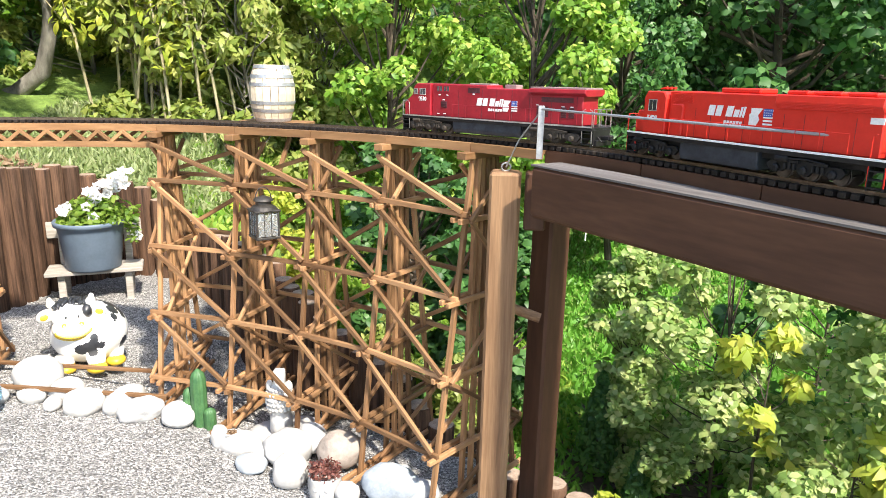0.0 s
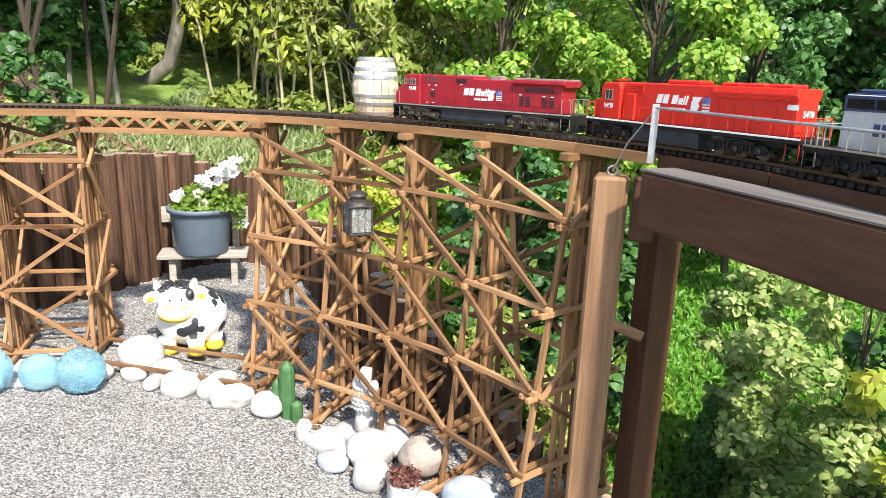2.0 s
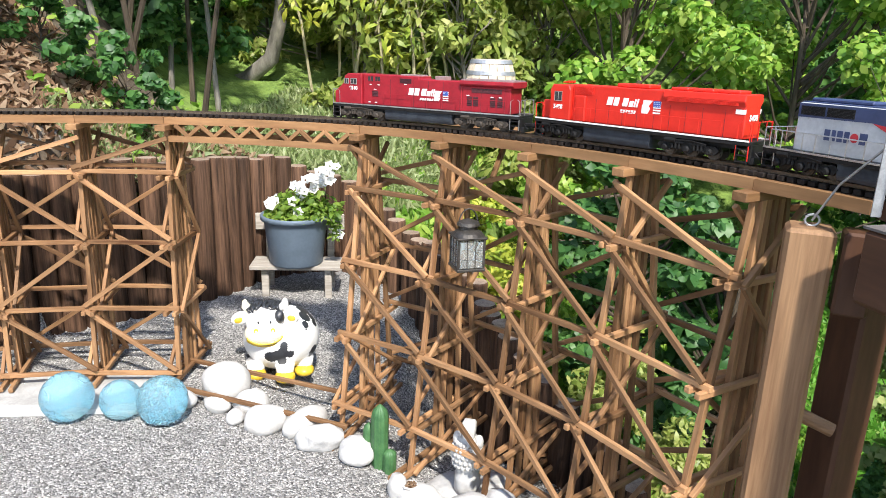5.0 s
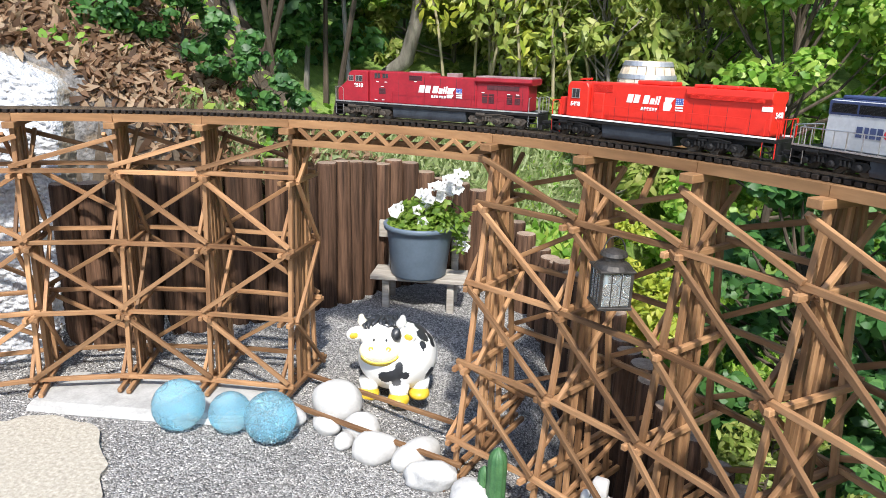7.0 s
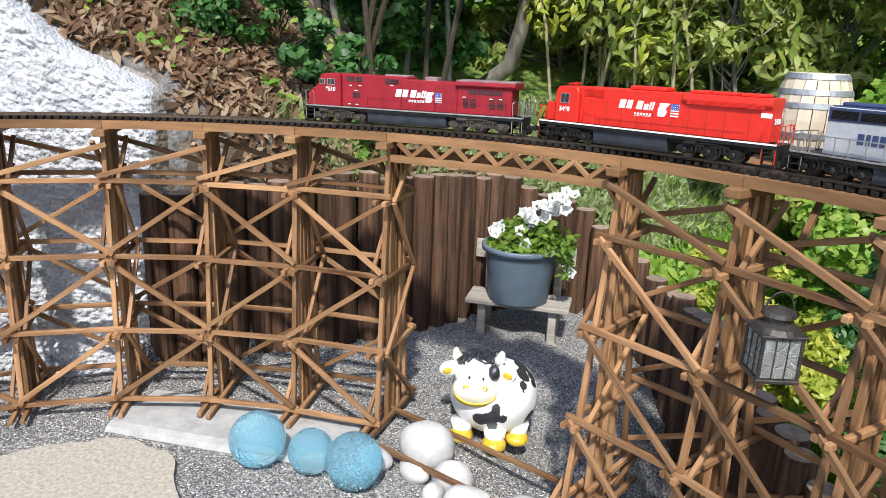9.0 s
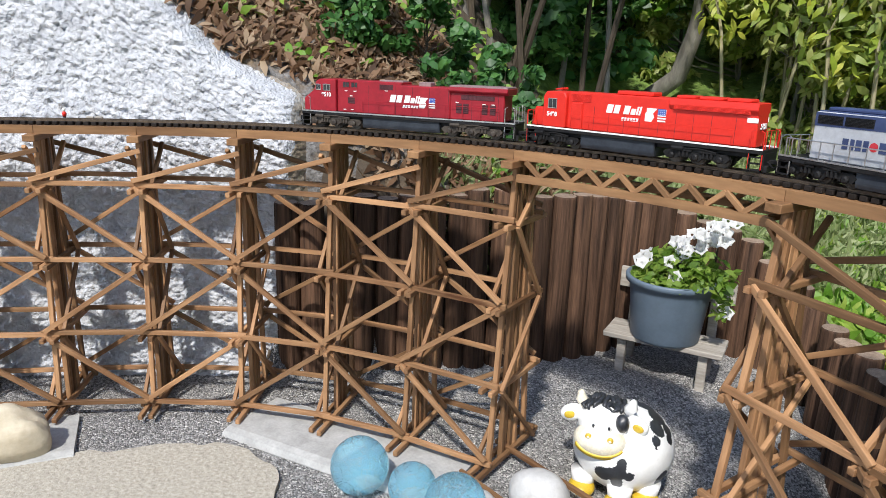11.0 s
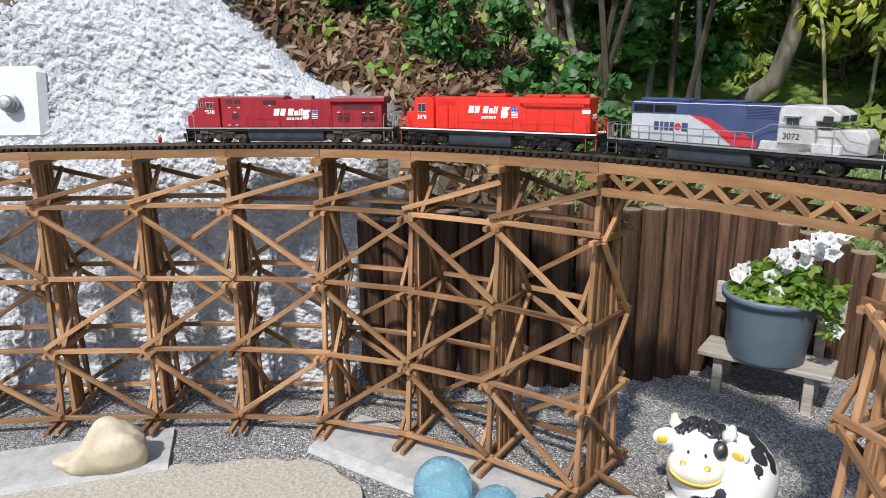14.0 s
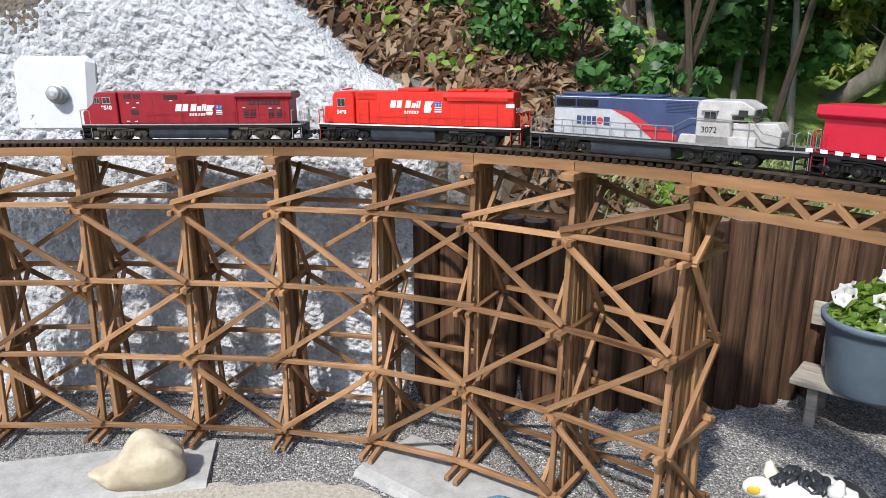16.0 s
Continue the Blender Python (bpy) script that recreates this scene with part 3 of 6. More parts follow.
# ---------------------------------------------------------------- wall, bank and fence
def rough_wall():
    """The leaning bank sprayed with rough white cement."""
    s0, s1, ns, nz = 0.15, 2.55, 280, 280
    v, f = [], []
    for i in range(ns):
        s = s0 + (s1 - s0) * i / (ns - 1)
        end = smooth(s1 - 0.22, s1, s)
        top = bank_top(s)
        for j in range(nz):
            u = j / (nz - 1)
            z = -0.10 + (top + 0.10) * u
            off = 0.235 + 0.10 * z + 0.10 * max(0.0, z - 1.1) + 0.40 * end ** 2.2 + 0.18 * smooth(0.93, 1.0, u)
            c = Vector((s * 9, z * 9, 3))
            off += 0.05 * noise.noise(c * 0.25) + 0.010 * noise.noise(c * 1.6) - 0.012 * noise.noise(c * 4.2) - 0.020 * noise.noise(c * 7.0)
            p = at_s(s - 0.05 * end, -0.0)[0]
            n = at_s(s)[2]
            q = p + n * off
            q.z = z
            v.append(q)
    for i in range(ns - 1):
        for j in range(nz - 1):
            a = i * nz + j
            f.append((a, a + nz, a + nz + 1, a + 1))
    ob = mesh_ob("wall_bank", v, f, [ROUGHCAST, OCHRE], smooth=True)
    for p in ob.data.polygons:
        s = s0 + (s1 - s0) * (p.index // (nz - 1)) / (ns - 1)
        z = p.center.z
        edge = s1 - 0.16 + 0.10 * noise.noise(p.center * 5)
        if (s > edge and z > 0.75) or z > bank_top(s) - 0.02 + 0.14 * noise.noise(p.center * 4):
            p.material_index = 1
    return tagged(ob, "rough white sprayed cement bank", "wall", kind="structure")


OCHRE = mat("ochre_rock", (0.24, 0.19, 0.13), (0.40, 0.34, 0.26), 0.9, scale=10, bump=0.015, bump_scale=40, fine=0.4, world_space=True, c3=(0.34, 0.34, 0.33), c3_at=(0.48, 0.6), c3_scale=5)
rough_wall()



def log_mesh(r, h, seed):
    bm = bmesh.new()
    rr = random.Random(seed)
    n = 14
    prof = [(r * 1.02, 0), (r * 1.0, h * 0.3), (r * 0.98, h * 0.6), (r * 0.97, h - 0.012), (r * 0.90, h)]
    rings = []
    ph = rr.uniform(0, 9)
    for q, z in prof:
        rings.append([bm.verts.new((q * (1 + 0.05 * noise.noise(Vector((math.cos(a) * 1.5 + ph, math.sin(a) * 1.5, z * 2)))) * math.cos(a),
                                    q * (1 + 0.05 * noise.noise(Vector((math.cos(a) * 1.5 + ph, math.sin(a) * 1.5, z * 2)))) * math.sin(a), z)) for a in [2 * math.pi * i / n for i in range(n)]])
    for a, b in zip(rings, rings[1:]):
        for i in range(n):
            bm.faces.new((a[i], a[(i + 1) % n], b[(i + 1) % n], b[i]))
    c = bm.verts.new((0, 0, h + 0.002))
    for i in range(n):
        bm.faces.new((rings[-1][i], rings[-1][(i + 1) % n], c)).material_index = 1
    return bm


def log_row(name, label, pts, r, jitter, bottom):
    """Round logs set side by side along a line of (x, y, top)."""
    rng = random.Random(11)
    row = thing(name, label, "fence")
    p = np.array(pts, float)
    d = np.r_[0, np.cumsum(np.hypot(*np.diff(p[:, :2], axis=0).T))]
    s = 0.0
    while s < d[-1]:
        x, y, z = (np.interp(s, d, p[:, k]) for k in range(3))
        z += rng.uniform(-jitter, jitter)
        q = r * rng.uniform(0.86, 1.1)
        b = bottom(x, y)
        ob = part("log", log_mesh(q, z - b, rng.random()), [LOGWOOD, LOGTOP], row, smooth=False)
        ob.data.polygons.foreach_set("use_smooth", [k.material_index == 0 for k in ob.data.polygons])
        ob.matrix_world = pose(x, y, b, rng.uniform(-0.8, 0.8), rng.uniform(-0.8, 0.8), rng.uniform(0, 360))
        s += q * 1.93
    return row


log_row("log_palisade", "tall dark weathered log palisade behind the gravel", FENCE, 0.060, 0.02, lambda x, y: -0.15)
log_row("low_log_edging", "stepped low logs edging the slope with pale cut tops",
        [(-1.50, 4.66, 0.42), (-1.15, 4.25, 0.44), (-0.80, 3.78, 0.40), (-0.55, 3.46, 0.34), (-0.30, 3.30, 0.18), (-0.05, 3.16, 0.0), (0.22, 3.02, -0.15), (0.50, 2.88, -0.27), (0.72, 2.75, -0.30), (0.86, 2.68, -0.36)],
        0.062, 0.03, lambda x, y: -1.1)

# ---------------------------------------------------------------- trains
TANKBLUE = mat("tank_paint", (0.020, 0.024, 0.032), (0.05, 0.058, 0.07), 0.35, scale=20, fine=0.2, spec=0.2)
TRUCK = mat("truck_frame", (0.022, 0.018, 0.016), (0.09, 0.075, 0.06), 0.6, scale=45, fine=0.35, spec=0.2)
TRUCKBLACK = mat("black_truck_frame", (0.006, 0.006, 0.006), (0.020, 0.019, 0.019), 0.55, scale=45, fine=0.3, spec=0.2)
STEEL = mat("bright_steel", (0.45, 0.45, 0.45), (0.62, 0.62, 0.60), 0.35, metal=0.9, scale=40)
SILVER = mat("silver_paint", (0.40, 0.41, 0.43), (0.56, 0.57, 0.59), 0.45, metal=0.15, scale=18, fine=0.15, c3=(0.30, 0.24, 0.20), c3_at=(0.66, 0.8), c3_scale=12)
NAVY = mat("navy_paint", (0.030, 0.045, 0.11), (0.05, 0.07, 0.16), 0.42, scale=20, fine=0.15)
DARKGLASS = mat("dark_window", (0.02, 0.022, 0.025), (0.05, 0.052, 0.055), 0.12, scale=20)
WHEEL = mat("wheel_steel", (0.05, 0.045, 0.04), (0.12, 0.11, 0.10), 0.4, metal=0.7, scale=40, spec=0.2)
GRILLE = mat("grille", (0.05, 0.008, 0.012), (0.09, 0.02, 0.025), 0.6, scale=90, fine=0.5)
GREYROOF = mat("grey_roof", (0.20, 0.12, 0.12), (0.30, 0.22, 0.21), 0.6, scale=25, fine=0.25)
FLAGBLUE = mat("flag_blue", (0.03, 0.07, 0.30), (0.04, 0.09, 0.36), 0.5)
FLAGRED = mat("flag_red", (0.45, 0.02, 0.03), (0.5, 0.03, 0.04), 0.5)
MUDWHITE = mat("grimy_white", (0.34, 0.32, 0.30), (0.54, 0.53, 0.52), 0.5, scale=22, fine=0.2, c3=(0.42, 0.20, 0.14), c3_at=(0.6, 0.75), c3_scale=14)


def prism(outline, y0, y1, bm=None, mi=0):
    """A body with the side outline (x, z), from y0 to y1."""
    bm = bm or bmesh.new()
    a = [bm.verts.new((x, y0, z)) for x, z in outline]
    b = [bm.verts.new((x, y1, z)) for x, z in outline]
    n = len(outline)
    fs = [bm.faces.new(a), bm.faces.new(b[::-1])]
    for i in range(n):
        fs.append(bm.faces.new((a[(i + 1) % n], a[i], b[i], b[(i + 1) % n])))
    for f in fs:
        f.material_index = mi
    return bm


def softened(bm, w=0.002):
    bmesh.ops.recalc_face_normals(bm, faces=bm.faces)
    bmesh.ops.bevel(bm, geom=[e for e in bm.edges], offset=w, segments=1, affect="EDGES", clamp_overlap=True)
    return bm


def writing(name, text, size, m, material, parent, shear=0.0, bold=0.0):
    cu = bpy.data.curves.new(name, "FONT")
    cu.body, cu.size, cu.extrude, cu.align_x, cu.shear, cu.offset = text, size, 0.0006, "CENTER", shear, bold
    tmp = bpy.data.objects.new(name, cu)
    scene.collection.objects.link(tmp)
    dg = bpy.context.evaluated_depsgraph_get()
    me = bpy.data.meshes.new_from_object(tmp.evaluated_get(dg))
    bpy.data.objects.remove(tmp)
    me.materials.clear()
    me.materials.append(material)
    ob = new(name, me)
    ob.parent = parent
    ob.matrix_local = m
    return ob


def side_pose(x, z, side, y):
    """A flat mark on the side of a body: side -1 faces -y."""
    return pose(x, side * y, z, 90, 0, 0 if side < 0 else 180)


def bars(parent, x, z, y, spec, material, name="lettering"):
    """Plain slanted blocks in place of a name; spec: (offset, width, height, lift)."""
    for side in (-1, 1):
        for o, w, h, lift in spec:
            bm = bmesh.new()
            k = 0.22 * h
            pts = [(x + o, z + lift), (x + o + w, z + lift), (x + o + w + k, z + lift + h), (x + o + k, z + lift + h)]
            if side > 0:
                pts = [(2 * x - a, b) for a, b in pts]
            prism(pts, side * y, side * (y + 0.0009), bm)
            bmesh.ops.recalc_face_normals(bm, faces=bm.faces)
            part(name, bm, material, parent)


def emblem(parent, x, z, y, h):
    """A white block with a notched edge, beside a small flag."""
    for side in (-1, 1):
        d = 1 if side < 0 else -1
        bm = prism([(x, z), (x + d * h * 0.55, z), (x + d * h * 0.75, z + h * 0.35), (x + d * h * 0.62, z + h * 0.6), (x + d * h * 0.95, z + h), (x + d * h * 0.1, z + h), (x + d * h * 0.1, z + h * 0.7), (x, z + h * 0.62)], side * y, side * (y + 0.0009))
        bmesh.ops.recalc_face_normals(bm, faces=bm.faces)
        part("emblem", bm, WHITE, parent)
        bm = bmesh.new()
        a = x + d * h * 1.0
        for i in range(5):
            z0 = z + h * 0.2 * i
            bm_box(bm, (a + d * h * 0.35, side * (y + 0.0005), z0 + h * 0.1), (h * 0.66, 0.001, h * 0.11), 0.0002, mi=0)
        bm_box(bm, (a + d * h * 0.33, side * (y + 0.0009), z + h * 0.76), (h * 0.64, 0.001, h * 0.46), 0.0002, mi=1)
        for i in range(4):
            for j in range(3):
                bm_box(bm, (a + d * h * (0.1 + 0.15 * i), side * (y + 0.0015), z + h * (0.62 + 0.14 * j)), (h * 0.05, 0.0006, h * 0.05), 0.0001, mi=0)
        part("flag", bm, [WHITE, FLAGBLUE], parent)


def truck(parent, x, L, material, wheel_r=0.021):
    """A three-axle truck with its wheels."""
    bm = bmesh.new()
    for s in (-1, 1):
        y = s * 0.047
        out = [(-L / 2, 0.030), (-L / 2 + 0.012, 0.016), (-L * 0.30, 0.016), (-L * 0.24, 0.022), (-L * 0.10, 0.022), (-L * 0.05, 0.012), (L * 0.05, 0.012), (L * 0.10, 0.022), (L * 0.24, 0.022), (L * 0.30, 0.016),
               (L / 2 - 0.012, 0.016), (L / 2, 0.030), (L / 2 - 0.01, 0.040), (L * 0.2, 0.040), (L * 0.13, 0.046), (-L * 0.13, 0.046), (-L * 0.2, 0.040), (-L / 2 + 0.01, 0.040)]
        prism([(x + a, b) for a, b in out], y - 0.004, y + 0.004, bm)
        for k in (-0.36, 0.0, 0.36):
            bm_rev(bm, [(0.010, 0), (0.010, 0.006), (0.006, 0.009)], 10, m=pose(x + k * L, s * 0.051, 0.024, -90 * s))
        for k in (-0.18, 0.18):
            for d in (-0.012, 0.0, 0.012):
                bm_rev(bm, [(0.0045, 0), (0.0045, 0.014)], 8, c=(x + k * L + d, s * 0.053, 0.024))
            bm_box(bm, (x + k * L, s * 0.054, 0.042), (0.05, 0.006, 0.006))
        bm_tube(bm, [(x - 0.3 * L, s * 0.057, 0.046), (x + 0.05 * L, s * 0.057, 0.050), (x + 0.3 * L, s * 0.057, 0.044)], 0.0022, 6)
        bm_rev(bm, [(0.007, -0.018), (0.007, 0.018)], 8, m=pose(x - 0.27 * L, s * 0.056, 0.047, 0, 90, 0))
    bm_box(bm, (x, 0, 0.035), (L * 0.9, 0.06, 0.02))
    bmesh.ops.recalc_face_normals(bm, faces=bm.faces)
    tk = part("truck", bm, material, parent)
    for k in (-0.36, 0.0, 0.36):
        bm = bmesh.new()
        for s in (-1, 1):
            bm_rev(bm, [(wheel_r + 0.002, 0.0), (wheel_r + 0.002, 0.002), (wheel_r, 0.0025), (wheel_r, 0.007)], 18, m=pose(x + k * L, s * 0.0195, wheel_r, -90 * s))
        bm_rev(bm, [(0.004, -0.02), (0.004, 0.02)], 8, m=pose(x + k * L, 0, wheel_r, 90))
        part("wheelset", bm, WHEEL, tk)
    return tk


def railing(parent, pts, posts, z0, r, material):
    """A handrail along pts with stanchions from z0."""
    bm = bmesh.new()
    bm_tube(bm, pts, r, 5)
    for x, y, z in posts:
        bm_tube(bm, [(x, y, z0), (x, y, z)], r, 5)
    bmesh.ops.recalc_face_normals(bm, faces=bm.faces)
    part("handrail", bm, material, parent)


def steps_and_ends(parent, L, deck, material, rail_mat, rail_h=0.055):
    for e in (-1, 1):
        x = e * (L / 2 - 0.03)
        bm = bmesh.new()
        bm_box(bm, (e * (L / 2 - 0.012), 0, 0.032), (0.008, 0.10, 0.046))
        bm_box(bm, (e * (L / 2 - 0.004), 0, 0.014), (0.012, 0.09, 0.018), m=None)
        part("pilot", bm, material, parent)
        for s in (-1, 1):
            bm = bmesh.new()
            for k in range(3):
                bm_box(bm, (x, s * 0.049, 0.010 + 0.017 * k), (0.032, 0.016, 0.003))
            for d in (-1, 1):
                bm_box(bm, (x + d * 0.016, s * 0.050, 0.032), (0.002, 0.014, 0.056))
            part("steps", bm, material, parent)
            for d in (-0.018, 0.018):
                bm = bmesh.new()
                bm_tube(bm, [(x + d, s * 0.055, 0.012), (x + d, s * 0.057, deck + rail_h * 0.9), (x + d * 0.5, s * 0.056, deck + rail_h)], 0.0016, 5)
                part("grab_rail", bm, rail_mat, parent)
        railing(parent, [(e * (L / 2 - 0.008), -0.052, deck + rail_h), (e * (L / 2 - 0.008), 0.052, deck + rail_h)],
                [(e * (L / 2 - 0.008), y, deck + rail_h) for y in (-0.052, -0.02, 0.02, 0.052)], deck, 0.0014, rail_mat)
        bm = bmesh.new()
        bm_box(bm, (e * (L / 2 + 0.006), 0, 0.030), (0.034, 0.012, 0.012), 0.002)
        bm_box(bm, (e * (L / 2 + 0.022), e * 0.006, 0.030), (0.014, 0.018, 0.018), 0.003)
        part("coupler", bm, BLACK, parent)
        for y in (-0.03, 0.03):
            bm = bmesh.new()
            bm_tube(bm, [(e * (L / 2 - 0.004), y, 0.034), (e * (L / 2 + 0.012), y, 0.018), (e * (L / 2 + 0.022), y * 0.8, 0.020)], 0.0018, 5)
            part("air_hose", bm, BLACK, parent)


def frame_and_tank(parent, L, deck, stripe, tank, tank_mat):
    bm = bmesh.new()
    bm_box(bm, (0, 0, deck - 0.008), (L - 0.02, 0.116, 0.011), 0.001)
    bm_box(bm, (0, 0, deck - 0.020), (L - 0.10, 0.07, 0.016), 0.001)
    part("frame", bm, BLACK, parent)
    bm = bmesh.new()
    for s in (-1, 1):
        bm_box(bm, (0, s * 0.0586, deck - 0.0005), (L - 0.022, 0.0012, 0.005), 0.0003)
    part("sill_stripe", bm, stripe, parent)
    a, b, z0, z1 = tank
    out = [(-0.050, z0 + 0.014), (-0.044, z0), (0.044, z0), (0.050, z0 + 0.014), (0.050, z1), (-0.050, z1)]
    bm = bmesh.new()
    va = [bm.verts.new((a, y, z)) for y, z in out]
    vb = [bm.verts.new((b, y, z)) for y, z in out]
    bm.faces.new(va)
    bm.faces.new(vb[::-1])
    for i in range(6):
        bm.faces.new((va[i], vb[i], vb[(i + 1) % 6], va[(i + 1) % 6]))
    part("fuel_tank", softened(bm, 0.003), tank_mat, parent)


def louvres(parent, x0, x1, z0, z1, y, n, material, name="louvre_panel", vertical=False):
    for s in (-1, 1):
        bm = bmesh.new()
        bm_box(bm, ((x0 + x1) / 2, s * y, (z0 + z1) / 2), (x1 - x0, 0.0012, z1 - z0), 0.0003)
        for i in range(n):
            if vertical:
                bm_box(bm, (x0 + (x1 - x0) * (i + 0.5) / n, s * (y + 0.001), (z0 + z1) / 2), ((x1 - x0) / n * 0.45, 0.0016, (z1 - z0) * 0.92), 0.0003)
            else:
                bm_box(bm, ((x0 + x1) / 2, s * (y + 0.001), z0 + (z1 - z0) * (i + 0.5) / n), ((x1 - x0) * 0.96, 0.0016, (z1 - z0) / n * 0.45), 0.0003)
        part(name, bm, material, parent)


def panes(parent, spec, y, frame_mat):
    """Side windows: (x, z, width, height)."""
    for x, z, w, h in spec:
        for s in (-1, 1):
            bm = bmesh.new()
            bm_box(bm, (x, s * y, z), (w, 0.0014, h), 0.0003)
            win = part("window", bm, DARKGLASS, parent)
            bm = bmesh.new()
            for dx, dz, a, b in ((0, h / 2, w + 0.004, 0.002), (0, -h / 2, w + 0.004, 0.002), (-w / 2, 0, 0.002, h), (w / 2, 0, 0.002, h), (0, 0, 0.0015, h)):
                bm_box(bm, (x + dx, s * (y + 0.0006), z + dz), (a, 0.0018, b), 0.0003)
            part("window_frame", bm, frame_mat, win)


def loco_dark_red():
    """The long wide-cab locomotive that leads."""
    lo = thing("locomotive", "dark red wide-cab diesel locomotive with grey grime on the track", "locomotive", group="train")
    L, k = 0.897, 0.000759
    X = lambda u: (u - 642) * k
    Z = lambda v: (330 - v) * 0.00072
    deck = Z(240)
    frame_and_tank(lo, L, deck, STEEL, (X(415), X(838), 0.010, 0.055), TANKBLUE)
    truck(lo, X(255), 0.235, TRUCK)
    truck(lo, X(1005), 0.235, TRUCK)
    cab = part("cab", softened(prism([(X(80), deck), (X(80), Z(175)), (X(138), Z(128)), (X(150), Z(84)), (X(172), Z(70)), (X(268), Z(70)), (X(268), deck)], -0.057, 0.057), 0.003), RED1, lo)
    part("hood", softened(prism([(X(268), deck), (X(268), Z(70)), (X(630), Z(72)), (X(630), Z(86)), (X(890), Z(86)), (X(890), deck)], -0.046, 0.046), 0.003), RED1, lo)
    part("radiator_section", softened(prism([(X(890), deck), (X(890), Z(106)), (X(1160), Z(106)), (X(1160), deck)], -0.046, 0.046), 0.003), RED1, lo)
    bm = bmesh.new()
    out = [(-0.046, Z(112)), (0.046, Z(112)), (0.060, Z(98)), (0.058, Z(80)), (-0.058, Z(80)), (-0.060, Z(98))]
    va = [bm.verts.new((X(885), y, z)) for y, z in out]
    vb = [bm.verts.new((X(1178), y, z)) for y, z in out]
    bm.faces.new(va)
    bm.faces.new(vb[::-1])
    for i in range(6):
        bm.faces.new((va[i], vb[i], vb[(i + 1) % 6], va[(i + 1) % 6]))
    part("radiator_wing", softened(bm, 0.002), RED1, lo)
    bm = bmesh.new()
    bm_box(bm, (X(1030), 0, Z(77)), (0.22, 0.10, 0.006), 0.001)
    part("roof_grille", bm, GREYROOF, lo)
    bm = bmesh.new()
    bm_box(bm, (X(740), 0, Z(78)), (0.05, 0.04, 0.016), 0.002)
    part("exhaust_stack", bm, GREYROOF, lo)
    bm = bmesh.new()
    bm_box(bm, (X(560), 0, Z(70)), (0.10, 0.05, 0.008), 0.002)
    part("roof_hatch", bm, GREYROOF, lo)
    panes(lo, [(X(165), Z(113), 0.020, 0.020), (X(215), Z(113), 0.030, 0.022)], 0.0575, STEEL)
    panes(lo, [(X(320), Z(95), 0.028, 0.020), (X(368), Z(95), 0.028, 0.020)], 0.0462, RED1)
    louvres(lo, X(510), X(585), Z(112), Z(86), 0.0462, 5, GRILLE)
    louvres(lo, X(330), X(370), Z(192), Z(160), 0.0462, 4, GRILLE)
    louvres(lo, X(945), X(1112), Z(140), Z(118), 0.0465, 8, GRILLE, vertical=True)
    for u in (935, 970, 1065, 1105):
        louvres(lo, X(u - 14), X(u + 14), Z(208), Z(160), 0.0465, 5, GRILLE)
    bm = bmesh.new()
    for s in (-1, 1):
        for u in (450, 600, 690, 780, 880, 1000, 1130):
            bm_box(bm, (X(u), s * 0.0463, (deck + Z(90)) / 2), (0.0012, 0.001, Z(95) - deck), 0.0002)
        for u, v in ((320, 127), (372, 127), (350, 152), (312, 224), (355, 224), (548, 117), (925, 155), (1060, 158), (1105, 158)):
            bm_box(bm, (X(u), s * 0.0468, Z(v)), (0.012, 0.001, 0.003), 0.0002, mi=1)
    tagged(part("panel_seams", bm, [GRILLE, WHITE], lo), kind="stuff")
    bm = bmesh.new()
    for y in (-0.024, 0.024):
        bm_box(bm, (X(143), y, Z(108)), (0.003, 0.036, 0.022), 0.0004)
    part("windscreen", bm, DARKGLASS, lo)
    bars(lo, X(566), Z(172), 0.0463, [(0, 0.023, 0.027, 0), (0.028, 0.021, 0.027, 0), (0.060, 0.022, 0.027, 0), (0.086, 0.016, 0.019, 0), (0.105, 0.006, 0.026, 0), (0.114, 0.006, 0.027, 0)], WHITE)
    bars(lo, X(638), Z(196), 0.0463, [(0.011 * i, 0.008, 0.009, 0) for i in range(6)], WHITE, "small_lettering")
    emblem(lo, X(728), Z(194), 0.0463, 0.038)
    for s in (-1, 1):
        writing("road_number", "9510", 0.021, side_pose(X(212), Z(160), s, 0.0575), WHITE, lo, bold=0.0006)
    steps_and_ends(lo, L, deck, BLACK, STEEL)
    for s in (-1, 1):
        xs = [X(u) for u in (420, 510, 600, 690, 780, 870, 960, 1050, 1140)]
        railing(lo, [(xs[0], s * 0.057, deck + 0.048), (xs[-1], s * 0.057, deck + 0.048)], [(x, s * 0.057, deck + 0.048) for x in xs], deck, 0.0009, RED1)
    return lo


